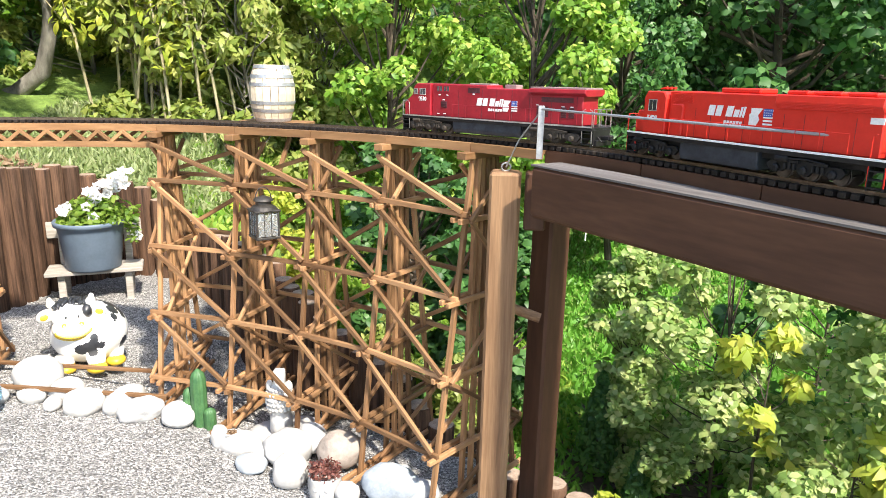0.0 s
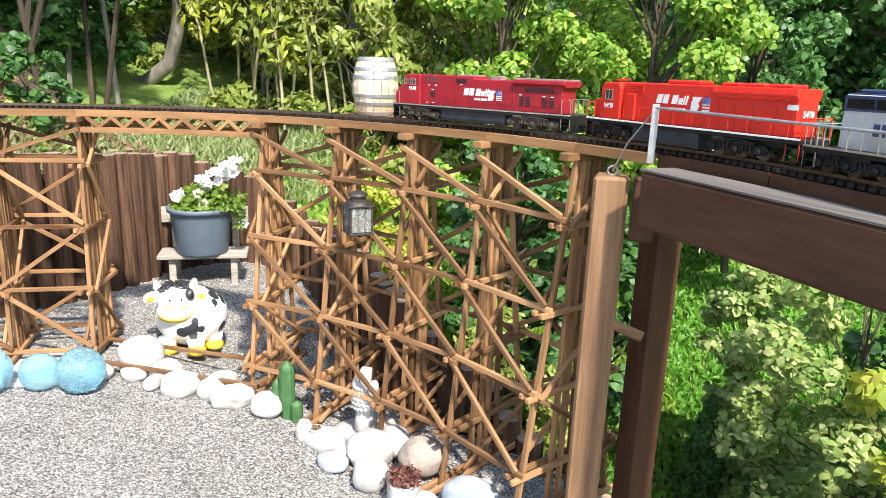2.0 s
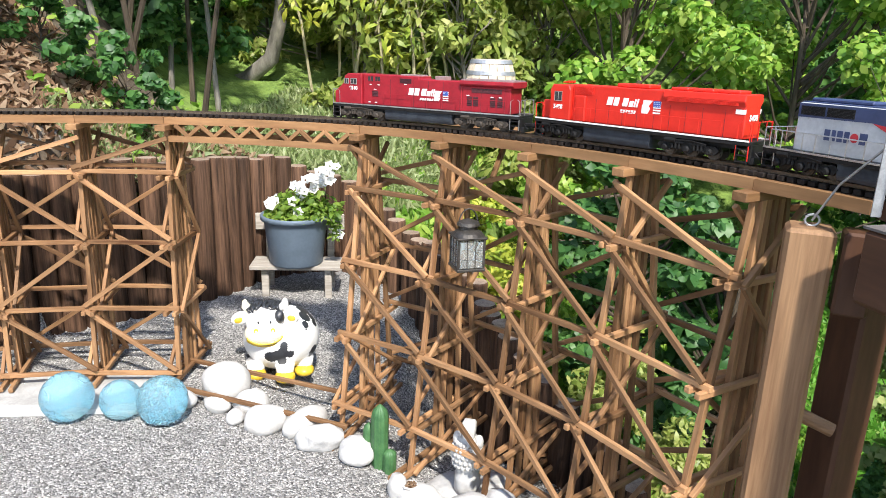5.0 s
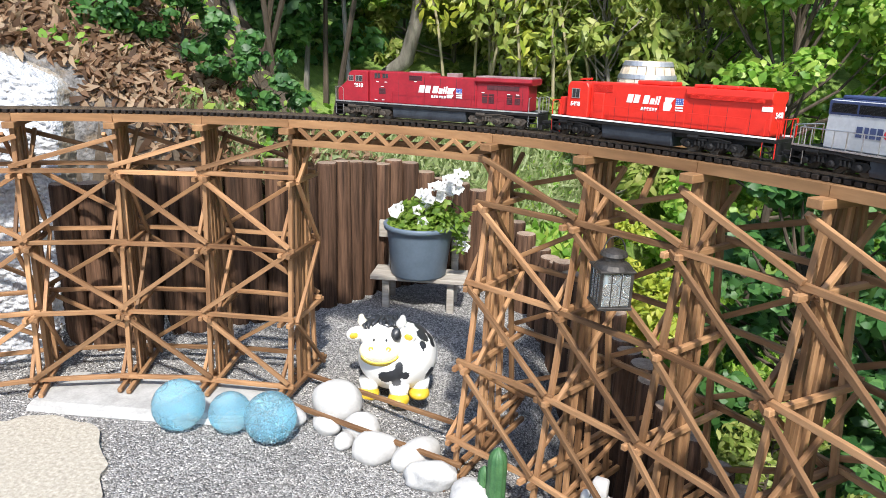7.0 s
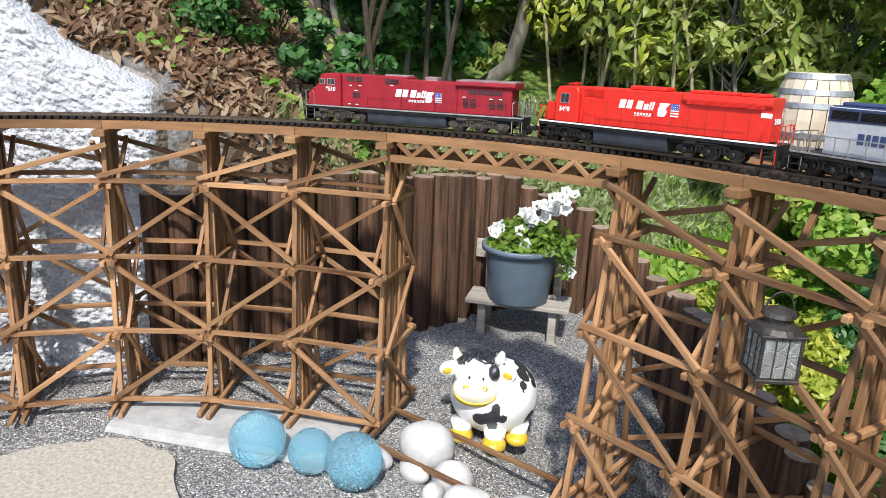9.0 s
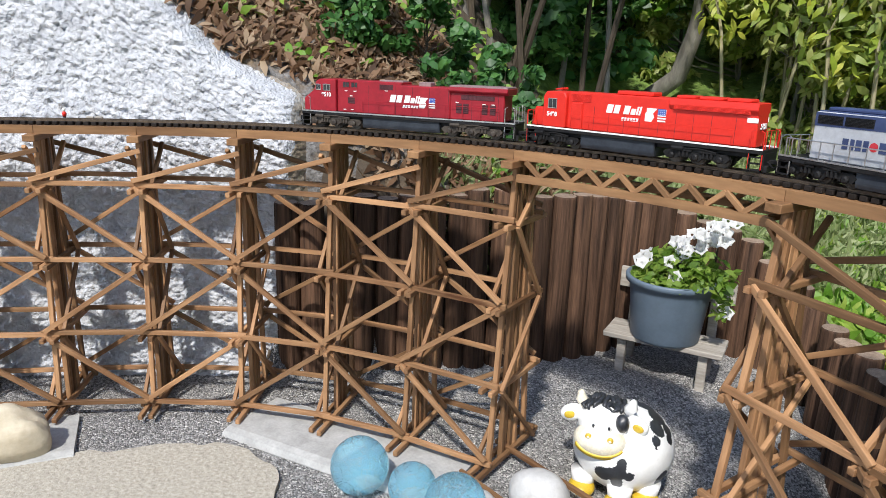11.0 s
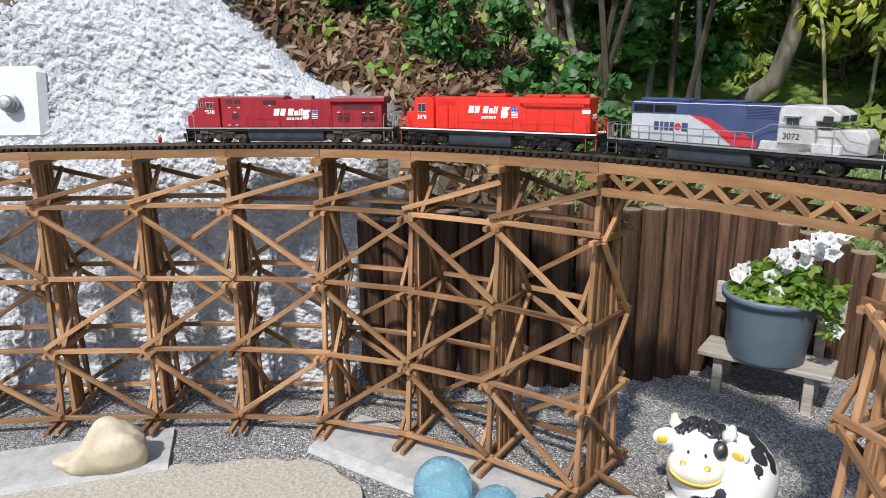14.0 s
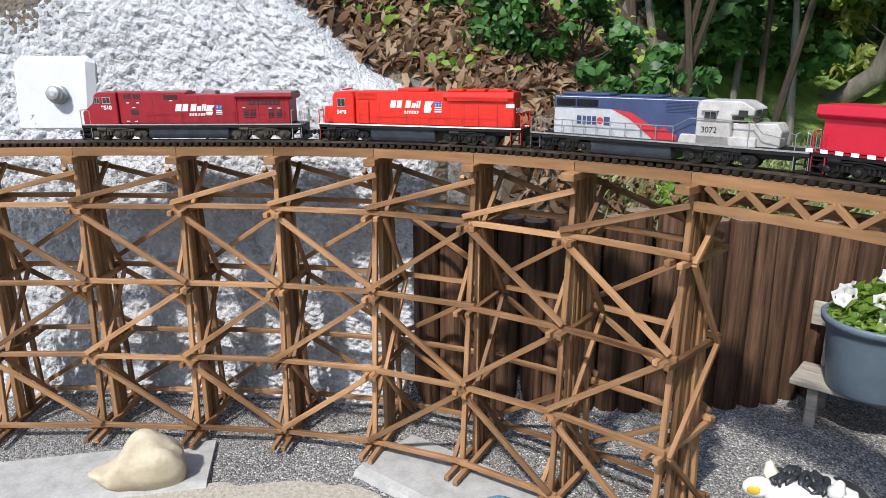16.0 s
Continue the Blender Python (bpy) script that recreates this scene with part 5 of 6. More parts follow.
def cow():
    """The round smiling garden cow, one body."""
    bm = bmesh.new()
    bm_blob(bm, (0, 0.0, 0.168), (0.196, 0.202, 0.166), 6, 0.015, 1.5, 3.0)
    chest = [((-0.05, 0.140), 0.030), ((-0.02, 0.150), 0.028), ((0.010, 0.160), 0.032), ((0.018, 0.200), 0.020), ((0.016, 0.182), 0.020), ((0.048, 0.152), 0.020), ((0.030, 0.155), 0.018), ((0.006, 0.118), 0.021), ((0.006, 0.100), 0.017)]
    flank = [((0.06, 0.07, 0.340), 0.055), ((0.115, 0.02, 0.310), 0.045), ((0.120, -0.05, 0.295), 0.036), ((0.118, -0.095, 0.262), 0.024), ((0.118, -0.108, 0.240), 0.020), ((0.160, 0.0, 0.275), 0.032), ((0.172, -0.030, 0.250), 0.024), ((0.160, -0.095, 0.120), 0.034), ((-0.10, 0.10, 0.31), 0.05), ((0.10, 0.15, 0.20), 0.06)]
    for f in bm.faces:
        c = f.calc_center_median()
        c = c + Vector((0, 0, 0.004))
        k = 1 + 0.20 * noise.noise(c * 16)
        if c.y < -0.02 and any((c.x - x) ** 2 + (c.z - z) ** 2 < (r * k) ** 2 for (x, z), r in chest):
            f.material_index = 1
        elif any((c - Vector(p)).length < r * k for p, r in flank):
            f.material_index = 1
    hx = -0.072
    n0 = len(bm.verts)
    bm_blob(bm, (hx, -0.120, 0.285), (0.098, 0.080, 0.078), 4, 0.01, 1.5, 1.0, mi=0)
    bm_blob(bm, (hx - 0.002, -0.168, 0.243), (0.100, 0.070, 0.064), 5, 0.01, 1.5, 2.0, mi=3)
    for s in (-1, 1):
        e = pose(0, 0, 0, 0, s * 8, s * -20)
        bm_blob(bm, (hx + s * 0.120, -0.120, 0.308), (0.048, 0.024, 0.036), 3, 0.03, 1.5, 4.0, e, 0)
        bm_blob(bm, (hx + s * 0.124, -0.139, 0.307), (0.026, 0.009, 0.018), 3, 0.03, 1.5, 4.0, e, 2)
        bm_tube(bm, [(hx + s * 0.078, -0.10, 0.345), (hx + s * 0.098, -0.10, 0.368), (hx + s * 0.098, -0.102, 0.392), (hx + s * 0.095, -0.102, 0.400)], [0.024, 0.022, 0.013, 0.005], 12, 3 if s < 0 else 0)
        bm_blob(bm, (hx + s * 0.030, -0.190, 0.312), (0.010, 0.008, 0.016), 3, 0, 1, 0, None, 0)
        bm_blob(bm, (hx + s * 0.029, -0.196, 0.311), (0.0050, 0.004, 0.009), 2, 0, 1, 0, None, 1)
        bm_blob(bm, (hx + s * 0.040, -0.220, 0.276), (0.012, 0.008, 0.012), 3, 0, 1, 0, None, 2)
        bm_blob(bm, (hx + s * 0.040, -0.226, 0.275), (0.006, 0.004, 0.006), 2, 0, 1, 0, None, 3)
    bm_blob(bm, (hx + 0.070, -0.158, 0.322), (0.026, 0.030, 0.036), 3, 0.10, 2, 1, None, 1)
    smile, gum = [], []
    for i in range(25):
        a = math.radians(-74 + 148 * i / 24)
        x, lift = 0.088 * math.sin(a), 0.040 * (1 - math.cos(a))
        z = 0.208 + lift
        q = max(0.0, 1 - ((x + 0.002) / 0.100) ** 2 - ((z - 0.243) / 0.064) ** 2)
        smile.append((hx + x, -0.168 - 0.070 * math.sqrt(q) - 0.001, z))
        z -= 0.014
        q = max(0.0, 1 - (x / 0.100) ** 2 - ((z - 0.243) / 0.064) ** 2)
        gum.append((hx + x, -0.166 - 0.070 * math.sqrt(q), z))
    bm_tube(bm, smile, 0.0058, 8, 2)
    bm_tube(bm, gum, 0.0085, 8, 2)
    r = random.Random(5)
    for i in range(26):
        a, b = r.uniform(-0.065, 0.065), r.uniform(-0.125, -0.050)
        z = 0.356 - 3.0 * a * a
        bm_tube(bm, [(hx + a, b + 0.03, z), (hx + a * 1.1, b, z + 0.016), (hx + a * 1.25 + r.uniform(-0.012, 0.012), b - 0.018, z + 0.008), (hx + a * 1.3 + r.uniform(-0.015, 0.015), b - 0.028, z - 0.004)], [0.011, 0.011, 0.009, 0.004], 7, 1)
    bm.verts.ensure_lookup_table()
    for v in bm.verts[n0:]:
        v.co += Vector((0, 0.018, 0.006))
    for x, y in ((-0.128, -0.125), (0.018, -0.175), (0.112, -0.105), (-0.09, 0.12), (0.10, 0.11)):
        bm_rev(bm, [(0.042, 0.015), (0.044, 0.045), (0.050, 0.085)], 16, (x, y + 0.014, 0), mi=0)
        bm_blob(bm, (x, y - 0.008, 0.022), (0.052, 0.058, 0.032), 3, 0.02, 1.0, 0, None, 2, 0.6)
    bmesh.ops.recalc_face_normals(bm, faces=bm.faces)
    ob = part("cow_figure", bm, [COWWHITE, COWBLACK, COWYELLOW, COWFACE], smooth=True)
    ob.matrix_world = pose(-1.785, 3.525, -0.072, 0, 0, 29)
    return tagged(ob, "white round smiling cow figure with black patches", "garden figure")


def pot_and_bench():
    m = pose(-2.19, 4.42, -0.115, 0, 0, 22)
    be = thing("bench", "small weathered grey wooden bench against the fence", "bench", m)

    def board(name, c, s):
        bm = bmesh.new()
        bm_box(bm, (0, 0, 0), s, 0.004)
        ob = part(name, bm, GREYWOOD, be)
        ob.location = c
        return ob
    for y in (-0.10, 0.02):
        board("seat_board", (0, y, 0.315), (0.58, 0.11, 0.028))
    board("back_board", (0, 0.115, 0.555), (0.58, 0.022, 0.11))
    for x in (-0.20, 0.20):
        board("leg", (x, -0.10, 0.15), (0.045, 0.035, 0.30))
        board("leg", (x, 0.10, 0.29), (0.045, 0.035, 0.58))
        board("rail", (x, 0.0, 0.28), (0.03, 0.22, 0.04))
    po = thing("flower_pot", "large grey plastic flower pot with white petunias", "flower pot", m @ pose(-0.005, -0.055, 0.330) @ Matrix.Scale(1.22, 4))
    bm = bmesh.new()
    bm_rev(bm, [(0.130, 0.0), (0.137, 0.01), (0.158, 0.20), (0.160, 0.205), (0.163, 0.235), (0.178, 0.238), (0.181, 0.258), (0.176, 0.264), (0.165, 0.262), (0.160, 0.235), (0.150, 0.228)], 48)
    part("pot", bm, POTGREY, po, smooth=True)
    bm = bmesh.new()
    bm_rev(bm, [(0.158, 0.222), (0.06, 0.235)], 24)
    part("soil", bm, SOIL, po)
    rng = np.random.default_rng(7)
    n = 1000
    a, r = rng.uniform(0, 2 * np.pi, n), np.sqrt(rng.uniform(0, 1, n))
    c = np.c_[0.165 * r * np.cos(a) + 0.01 + rng.uniform(0, 0.09, n) * (rng.uniform(0, 1, n) > 0.6), 0.155 * r * np.sin(a), 0.255 + (1 - r * r) * 0.13 * rng.uniform(0, 1.1, n)]
    c[-90:] = np.c_[rng.uniform(0.17, 0.24, 90), rng.uniform(-0.10, 0.04, 90), rng.uniform(0.14, 0.32, 90)]
    leaf_cloud("foliage", c, np.tile((0, -0.3, 0.8), (n, 1)), 0.036, LEAF_POT, po, rng=rng, long=1.3)
    v, f = [], []
    fl = [(u, rng.uniform(-0.10, 0.10), 0.31 + 0.13 * (u + 0.15) / 0.35 + rng.uniform(-0.03, 0.06)) for u in rng.uniform(0.0, 0.22, 34)]
    fl += [(-0.14 + 0.05 * rng.uniform(0, 1), rng.uniform(-0.1, 0.06), 0.31 + rng.uniform(0, 0.03)) for i in range(6)]
    fl += [(0.0, -0.09, 0.345), (0.02, -0.05, 0.36), (0.03, -0.12, 0.29), (0.23, -0.06, 0.17), (0.215, -0.07, 0.19)]
    bm = bmesh.new()
    for x, y, z in fl:
        z2 = z + 0.10 * max(0, x) if z > 0.25 else z
        q = Vector((rng.normal(0, 0.5), -0.8 + rng.normal(0, 0.35), 0.6)).to_track_quat("Z", "Y").to_matrix().to_4x4()
        q.translation = (x, y, z2)
        R, k = rng.uniform(0.024, 0.033), 15
        ring0 = [bm.verts.new(q @ Vector((0.006 * math.cos(2 * math.pi * i / k), 0.006 * math.sin(2 * math.pi * i / k), -0.012))) for i in range(k)]
        ring1 = [bm.verts.new(q @ Vector((R * (0.62) * math.cos(2 * math.pi * i / k), R * 0.62 * math.sin(2 * math.pi * i / k), 0.004))) for i in range(k)]
        ring2 = [bm.verts.new(q @ Vector((R * (0.86 + 0.16 * math.cos(5 * 2 * math.pi * i / k)) * math.cos(2 * math.pi * i / k), R * (0.86 + 0.16 * math.cos(5 * 2 * math.pi * i / k)) * math.sin(2 * math.pi * i / k), 0.003 * math.sin(i * 2.3)))) for i in range(k)]
        for p0, p1 in ((ring0, ring1), (ring1, ring2)):
            for i in range(k):
                bm.faces.new((p0[i], p0[(i + 1) % k], p1[(i + 1) % k], p1[i]))
    part("blossoms", bm, PETAL, po, "white petunia blossoms", smooth=True)


LEAF_POT = leafmat("petunia_leaf", (0.10, 0.20, 0.02), (0.17, 0.28, 0.035), (0.28, 0.38, 0.07))
PETAL = leafmat("white_petal", (0.80, 0.80, 0.80), (0.84, 0.84, 0.83), (0.88, 0.88, 0.87), 0.6)


def barrel():
    m = pose(-0.725, 3.525, rise(5.2) + 0.030)
    ba = thing("barrel", "small pale oak barrel with grey metal hoops behind the track", "barrel", m)
    H, k = 0.275, 18
    R = lambda u: 0.083 + 0.030 * (1 - (2 * u - 1) ** 2)
    for i in range(k):
        a0, a1 = 2 * math.pi * i / k + 0.012, 2 * math.pi * (i + 1) / k - 0.012
        v, f = [], []
        nz = 9
        for j in range(nz):
            u = j / (nz - 1)
            for r in (R(u), R(u) - 0.010):
                for a in (a0, a1):
                    v.append((r * math.cos(a), r * math.sin(a), u * H))
        for j in range(nz - 1):
            b = 4 * j
            f += [(b, b + 1, b + 5, b + 4), (b + 1, b + 3, b + 7, b + 5), (b + 3, b + 2, b + 6, b + 7), (b + 2, b, b + 4, b + 6)]
        f += [(0, 2, 3, 1), (4 * nz - 4, 4 * nz - 3, 4 * nz - 1, 4 * nz - 2)]
        mesh_ob("stave", v, f, OAK, ba)
    for u in (0.035, 0.20, 0.34, 0.66, 0.80, 0.965):
        bm = bmesh.new()
        w = 0.016 / H / 2
        bm_rev(bm, [(R(u - w) - 0.004, (u - w) * H), (R(u - w) + 0.0018, (u - w) * H), (R(u + w) + 0.0018, (u + w) * H), (R(u + w) - 0.004, (u + w) * H)], 36, cap=False)
        part("hoop", bm, HOOP, ba, smooth=False)
    bm = bmesh.new()
    bm_rev(bm, [(0.078, H - 0.016), (0.077, H - 0.010)], 28)
    part("lid", bm, GREYWOOD, ba)
    sh = thing("barrel_shelf", "wooden bracket shelf fixed behind the trestle deck", "shelf")
    z = rise(5.2)
    stick("shelf_board", (-0.90, 3.52, z + 0.016), (-0.54, 3.50, z + 0.016), 0.24, 0.026, DECKWOOD, sh)
    for x in (-0.80, -0.64):
        stick("strut", (x, 3.58, z - 0.002), (x - 0.04, 3.34, z - 0.26), 0.02, 0.02, DECKWOOD, sh)


def lantern():
    m = pose(-0.615, 2.885, 0.805, 0, 0, 35) @ Matrix.Diagonal((1.17, 1.17, 1.03, 1.0))
    la = thing("lantern", "old dark metal candle lantern hanging on the trestle", "lantern", m)
    bm = bmesh.new()
    bm_box(bm, (0, 0, 0.004), (0.092, 0.092, 0.010), 0.002)
    part("base", bm, LANTERN, la)
    for x in (-0.040, 0.040):
        for y in (-0.040, 0.040):
            bm = bmesh.new()
            bm_box(bm, (x, y, 0.060), (0.007, 0.007, 0.105), 0.001)
            part("corner_post", bm, LANTERN, la)
    for d in range(4):
        bm = bmesh.new()
        bm_box(bm, (0, -0.039, 0.060), (0.074, 0.0016, 0.098), 0.0004)
        p = part("pane", bm, CLEAR, la)
        p.matrix_local = pose(0, 0, 0, 0, 0, 90 * d)
        bm = bmesh.new()
        for x in (-0.013, 0.013):
            bm_box(bm, (x, -0.041, 0.060), (0.0025, 0.002, 0.098), 0.0004)
        p2 = part("glazing_bar", bm, LANTERN, p)
    bm = bmesh.new()
    bm_box(bm, (0, 0, 0.117), (0.096, 0.096, 0.008), 0.002)
    bm_rev(bm, [(0.052, 0.120), (0.042, 0.132), (0.028, 0.140), (0.028, 0.152), (0.036, 0.156), (0.033, 0.166), (0.014, 0.174), (0.004, 0.178)], 20)
    part("roof", bm, LANTERN, la)
    bm = bmesh.new()
    bm_tube(bm, [(0.030 * math.cos(a), 0, 0.160 + 0.052 * math.sin(a)) for a in [math.pi * i / 14 for i in range(15)]], 0.0022, 6)
    part("handle", bm, LANTERN, la)


def cactus():
    z = -0.15
    ca = thing("cactus", "ribbed green columnar cactus at the trestle foot", "cactus", pose(-0.97, 2.93, z))
    for x, y, h, r in ((0, 0, 0.31, 0.033), (-0.055, 0.01, 0.21, 0.022), (0.05, -0.012, 0.12, 0.026), (0.02, 0.03, 0.08, 0.022)):
        bm = bmesh.new()
        n, rings = 30, []
        for j in range(14):
            u = j / 13
            q = r * (1 if u < 0.8 else math.sqrt(max(0.02, 1 - ((u - 0.8) / 0.2) ** 2))) * (0.85 + 0.15 * min(1, u * 4))
            rings.append([bm.verts.new((x + q * (1 + 0.13 * math.cos(10 * a)) * math.cos(a), y + q * (1 + 0.13 * math.cos(10 * a)) * math.sin(a), u * h)) for a in [2 * math.pi * i / n for i in range(n)]])
        for a, b in zip(rings, rings[1:]):
            for i in range(n):
                bm.faces.new((a[i], a[(i + 1) % n], b[(i + 1) % n], b[i]))
        bm.faces.new(rings[-1])
        part("stem", bm, CACTUS, ca, smooth=True)


def figurine():
    bm = bmesh.new()
    bm_rev(bm, [(0.048, 0.0), (0.052, 0.02), (0.050, 0.07), (0.042, 0.088), (0.052, 0.110), (0.060, 0.150), (0.061, 0.185), (0.050, 0.215), (0.034, 0.235), (0.020, 0.245)], 28, wob=0.14)
    bm_box(bm, (0, 0, 0.268), (0.050, 0.044, 0.075), 0.006)
    for s in (-1, 1):
        bm_blob(bm, (s * 0.045, -0.008, 0.225), (0.017, 0.018, 0.030), 3, 0.1, 2, s)
        bm_blob(bm, (s * 0.056, 0.0, 0.165), (0.014, 0.030, 0.045), 3, 0.1, 2, s * 3)
    for k in range(5):
        for i in range(9):
            a = -2.9 + (i + 0.5 * (k % 2)) * 0.32
            r = (0.058, 0.061, 0.062, 0.060, 0.052)[k]
            bm_blob(bm, (r * math.cos(a), r * math.sin(a), 0.125 + 0.024 * k), (0.009, 0.009, 0.011), 1, 0.1, 2, i)
    bmesh.ops.recalc_face_normals(bm, faces=bm.faces)
    ob = part("garden_figurine", bm, STONEWHITE, smooth=True)
    ob.matrix_world = pose(-0.585, 2.915, -0.130)
    tagged(ob, "weathered white stone figurine on a flat stone", "garden figure")


def planter_pots():
    """A long shell-like planter with a dark opening, and a small pot with a face filled with succulents."""
    pl = thing("planter", "white shell shaped planter with dry moss", "planter", pose(-0.745, 2.80, -0.145, 0, 0, -14))
    bm = bmesh.new()
    bm_blob(bm, (0, 0, 0), (0.110, 0.068, 0.062), 4, 0.10, 1.6, 2.0)
    bm_blob(bm, (0.115, -0.012, -0.016), (0.058, 0.050, 0.048), 3, 0.10, 1.6, 5.0)
    part("bowl", bm, STONEWHITE, pl, smooth=True)
    bm = bmesh.new()
    bm_rev(bm, [(0.030, 0.0), (0.034, 0.008), (0.026, 0.010), (0.022, 0.002)], 18, (-0.035, -0.010, 0.052), wob=0.15)
    part("rim", bm, STONEWHITE, pl, smooth=True)
    rng = np.random.default_rng(5)
    a, q = rng.uniform(0, 2 * np.pi, 90), np.sqrt(rng.uniform(0, 1, 90)) * 0.024
    leaf_cloud("moss", np.c_[q * np.cos(a) - 0.035, q * np.sin(a) - 0.010, 0.060 + 0 * a], np.tile((0, 0, 1.0), (90, 1)), 0.014, DRYLEAF, pl, rng=rng)
    pl = thing("planter", "white face pot filled with red brown succulents", "planter", pose(-0.305, 2.50, -0.215))
    r = 0.062
    bm = bmesh.new()
    bm_rev(bm, [(r * 0.75, 0), (r * 1.0, 0.03), (r * 1.1, 0.07), (r * 1.0, 0.115), (r * 1.02, 0.125), (r * 0.9, 0.123), (r * 0.8, 0.09)], 24, wob=0.12)
    for x in (-0.022, 0.022):
        bm_blob(bm, (x, -r * 1.02, 0.085), (0.012, 0.008, 0.007), 2, 0.1, 2, x)
    bm_blob(bm, (0, -r * 1.08, 0.066), (0.009, 0.014, 0.016), 2, 0.1, 2, 1)
    bm_blob(bm, (0, -r * 1.03, 0.040), (0.020, 0.008, 0.006), 2, 0.1, 2, 2)
    part("bowl", bm, STONEWHITE, pl, smooth=True)
    rng = np.random.default_rng(6)
    n = 420
    a, q = rng.uniform(0, 2 * np.pi, n), np.sqrt(rng.uniform(0, 1, n)) * r * 1.1
    leaf_cloud("succulent_mat", np.c_[q * np.cos(a), q * np.sin(a), 0.118 + 0.045 * rng.uniform(0, 1, n)], np.tile((0, 0, 1.0), (n, 1)), 0.018, SUCCULENT, pl, rng=rng)


SUCCULENT = leafmat("succulent_leaf", (0.10, 0.035, 0.03), (0.22, 0.08, 0.065), (0.36, 0.17, 0.13), 0.6)


def slabs():
    """Rounded concrete slabs that the left half of the trestle stands on."""
    prof = [(-0.01, -0.03), (-0.042, -0.018), (-0.055, 0.008), (-0.042, 0.030), (-0.01, 0.038), (0.30, 0.024), (0.30, -0.05), (0.06, -0.05)]
    for a, b in (((-3.42, 0.80), (-3.115, 1.84)), ((-2.93, 2.395), (-2.02, 2.80))):
        a, b = Vector((*a, 0)), Vector((*b, 0))
        d = (b - a).normalized()
        n = Vector((-d.y, d.x, 0))
        v, f, k = [], [], 8
        for i in range(k):
            for o, z in prof:
                p = a + (b - a) * i / (k - 1) + n * o
                v.append((p.x, p.y, z - 0.008))
        m = len(prof)
        for i in range(k - 1):
            for j in range(m):
                f.append((i * m + j, (i + 1) * m + j, (i + 1) * m + (j + 1) % m, i * m + (j + 1) % m))
        f += [tuple(range(m)), tuple(range((k - 1) * m, k * m))[::-1]]
        ob = mesh_ob("concrete_slab", v, f, CONCRETE)
        tagged(ob, "pale grey rounded concrete slab under the trestle feet", "slab", "foot slabs")
    pts = [(-2.60, 2.42), (-2.40, 2.34), (-2.10, 2.12), (-1.6, 1.5), (-1.3, 0.6), (-3.6, 0.4), (-3.35, 1.1), (-3.10, 1.80), (-2.95, 2.15), (-2.78, 2.38)]
    fine = []
    for (ax, ay), (bx, by) in zip(pts, pts[1:] + pts[:1]):
        for i in range(10):
            x, y = ax + (bx - ax) * i / 10, ay + (by - ay) * i / 10
            fine.append((x + 0.05 * noise.noise(Vector((x * 9, y * 9, 1))), y + 0.05 * noise.noise(Vector((x * 9, y * 9, 7)))))
    pts = fine
    v = [(x, y, 0.017) for x, y in pts] + [(x, y, -0.05) for x, y in pts]
    n = len(pts)
    f = [tuple(range(n))[::-1], tuple(range(n, 2 * n))] + [(i, (i + 1) % n, n + (i + 1) % n, n + i) for i in range(n)]
    ob = mesh_ob("pavement_patch", v, f, PALECON)
    tagged(ob, "pale worn concrete patch", "pavement", kind="structure")


def limestone():
    """A wedge of pale rock, thick at one end and drawn out at the other."""
    bm = bmesh.new()
    bmesh.ops.create_icosphere(bm, subdivisions=4, radius=1.0)
    for v in bm.verts:
        d = v.co.normalized()
        u = (d.x + 1) / 2
        h = 0.045 + 0.11 * smooth(0.12, 0.50, u) * (1 - 0.35 * smooth(0.7, 1.0, u))
        k = 1 + 0.14 * noise.noise(d * 1.8 + Vector((4, 1, 2))) + 0.05 * noise.noise(d * 5)
        v.co = Vector((d.x * 0.178 * k, d.y * 0.09 * k, ((max(d.z, -0.25) + 0.25) / 1.25) ** 0.55 * 1.2 * h * k))
    ob = part("limestone_rock", bm, LIMESTONE, smooth=True)
    ob.matrix_world = pose(-3.235, 1.62, 0.028, 0, 0, 64)
    tagged(ob, "cream limestone rock lying on the concrete slab", "rock")


def wall_lamp():
    """A smooth white plate with a screw cap on the rough wall."""
    p, t, n = at_s(0.82, 0.375)
    z = 1.40
    wl = thing("wall_plate", "smooth white mortar patch with a metal cap on the wall", "wall fitting")
    m = Matrix((t, -n, (0, 0, 1))).transposed().to_4x4()
    m = Matrix((t, n, (0, 0, 1))).transposed().to_4x4() @ pose(0, 0, 0, -10)
    m.translation = Vector((p.x, p.y, z))
    bm = bmesh.new()
    bm_box(bm, (0, 0.085, 0), (0.36, 0.14, 0.35), 0.03)
    ob = part("patch", bm, PLASTER, wl)
    ob.matrix_world = m
    bm = bmesh.new()
    bm_rev(bm, [(0.042, 0), (0.042, 0.03), (0.034, 0.034), (0.034, 0.055), (0.026, 0.062), (0.012, 0.066)], 20, m=pose(0.03, 0.016, 0.0, 90))
    ob = part("cap", bm, IRON, wl, "grey metal screw cap", smooth=False)
    ob.matrix_world = m


PLASTER = mat("white_plaster", (0.58, 0.59, 0.61), (0.66, 0.67, 0.69), 0.8, scale=6, bump=0.002, bump_scale=20, fine=0.06)


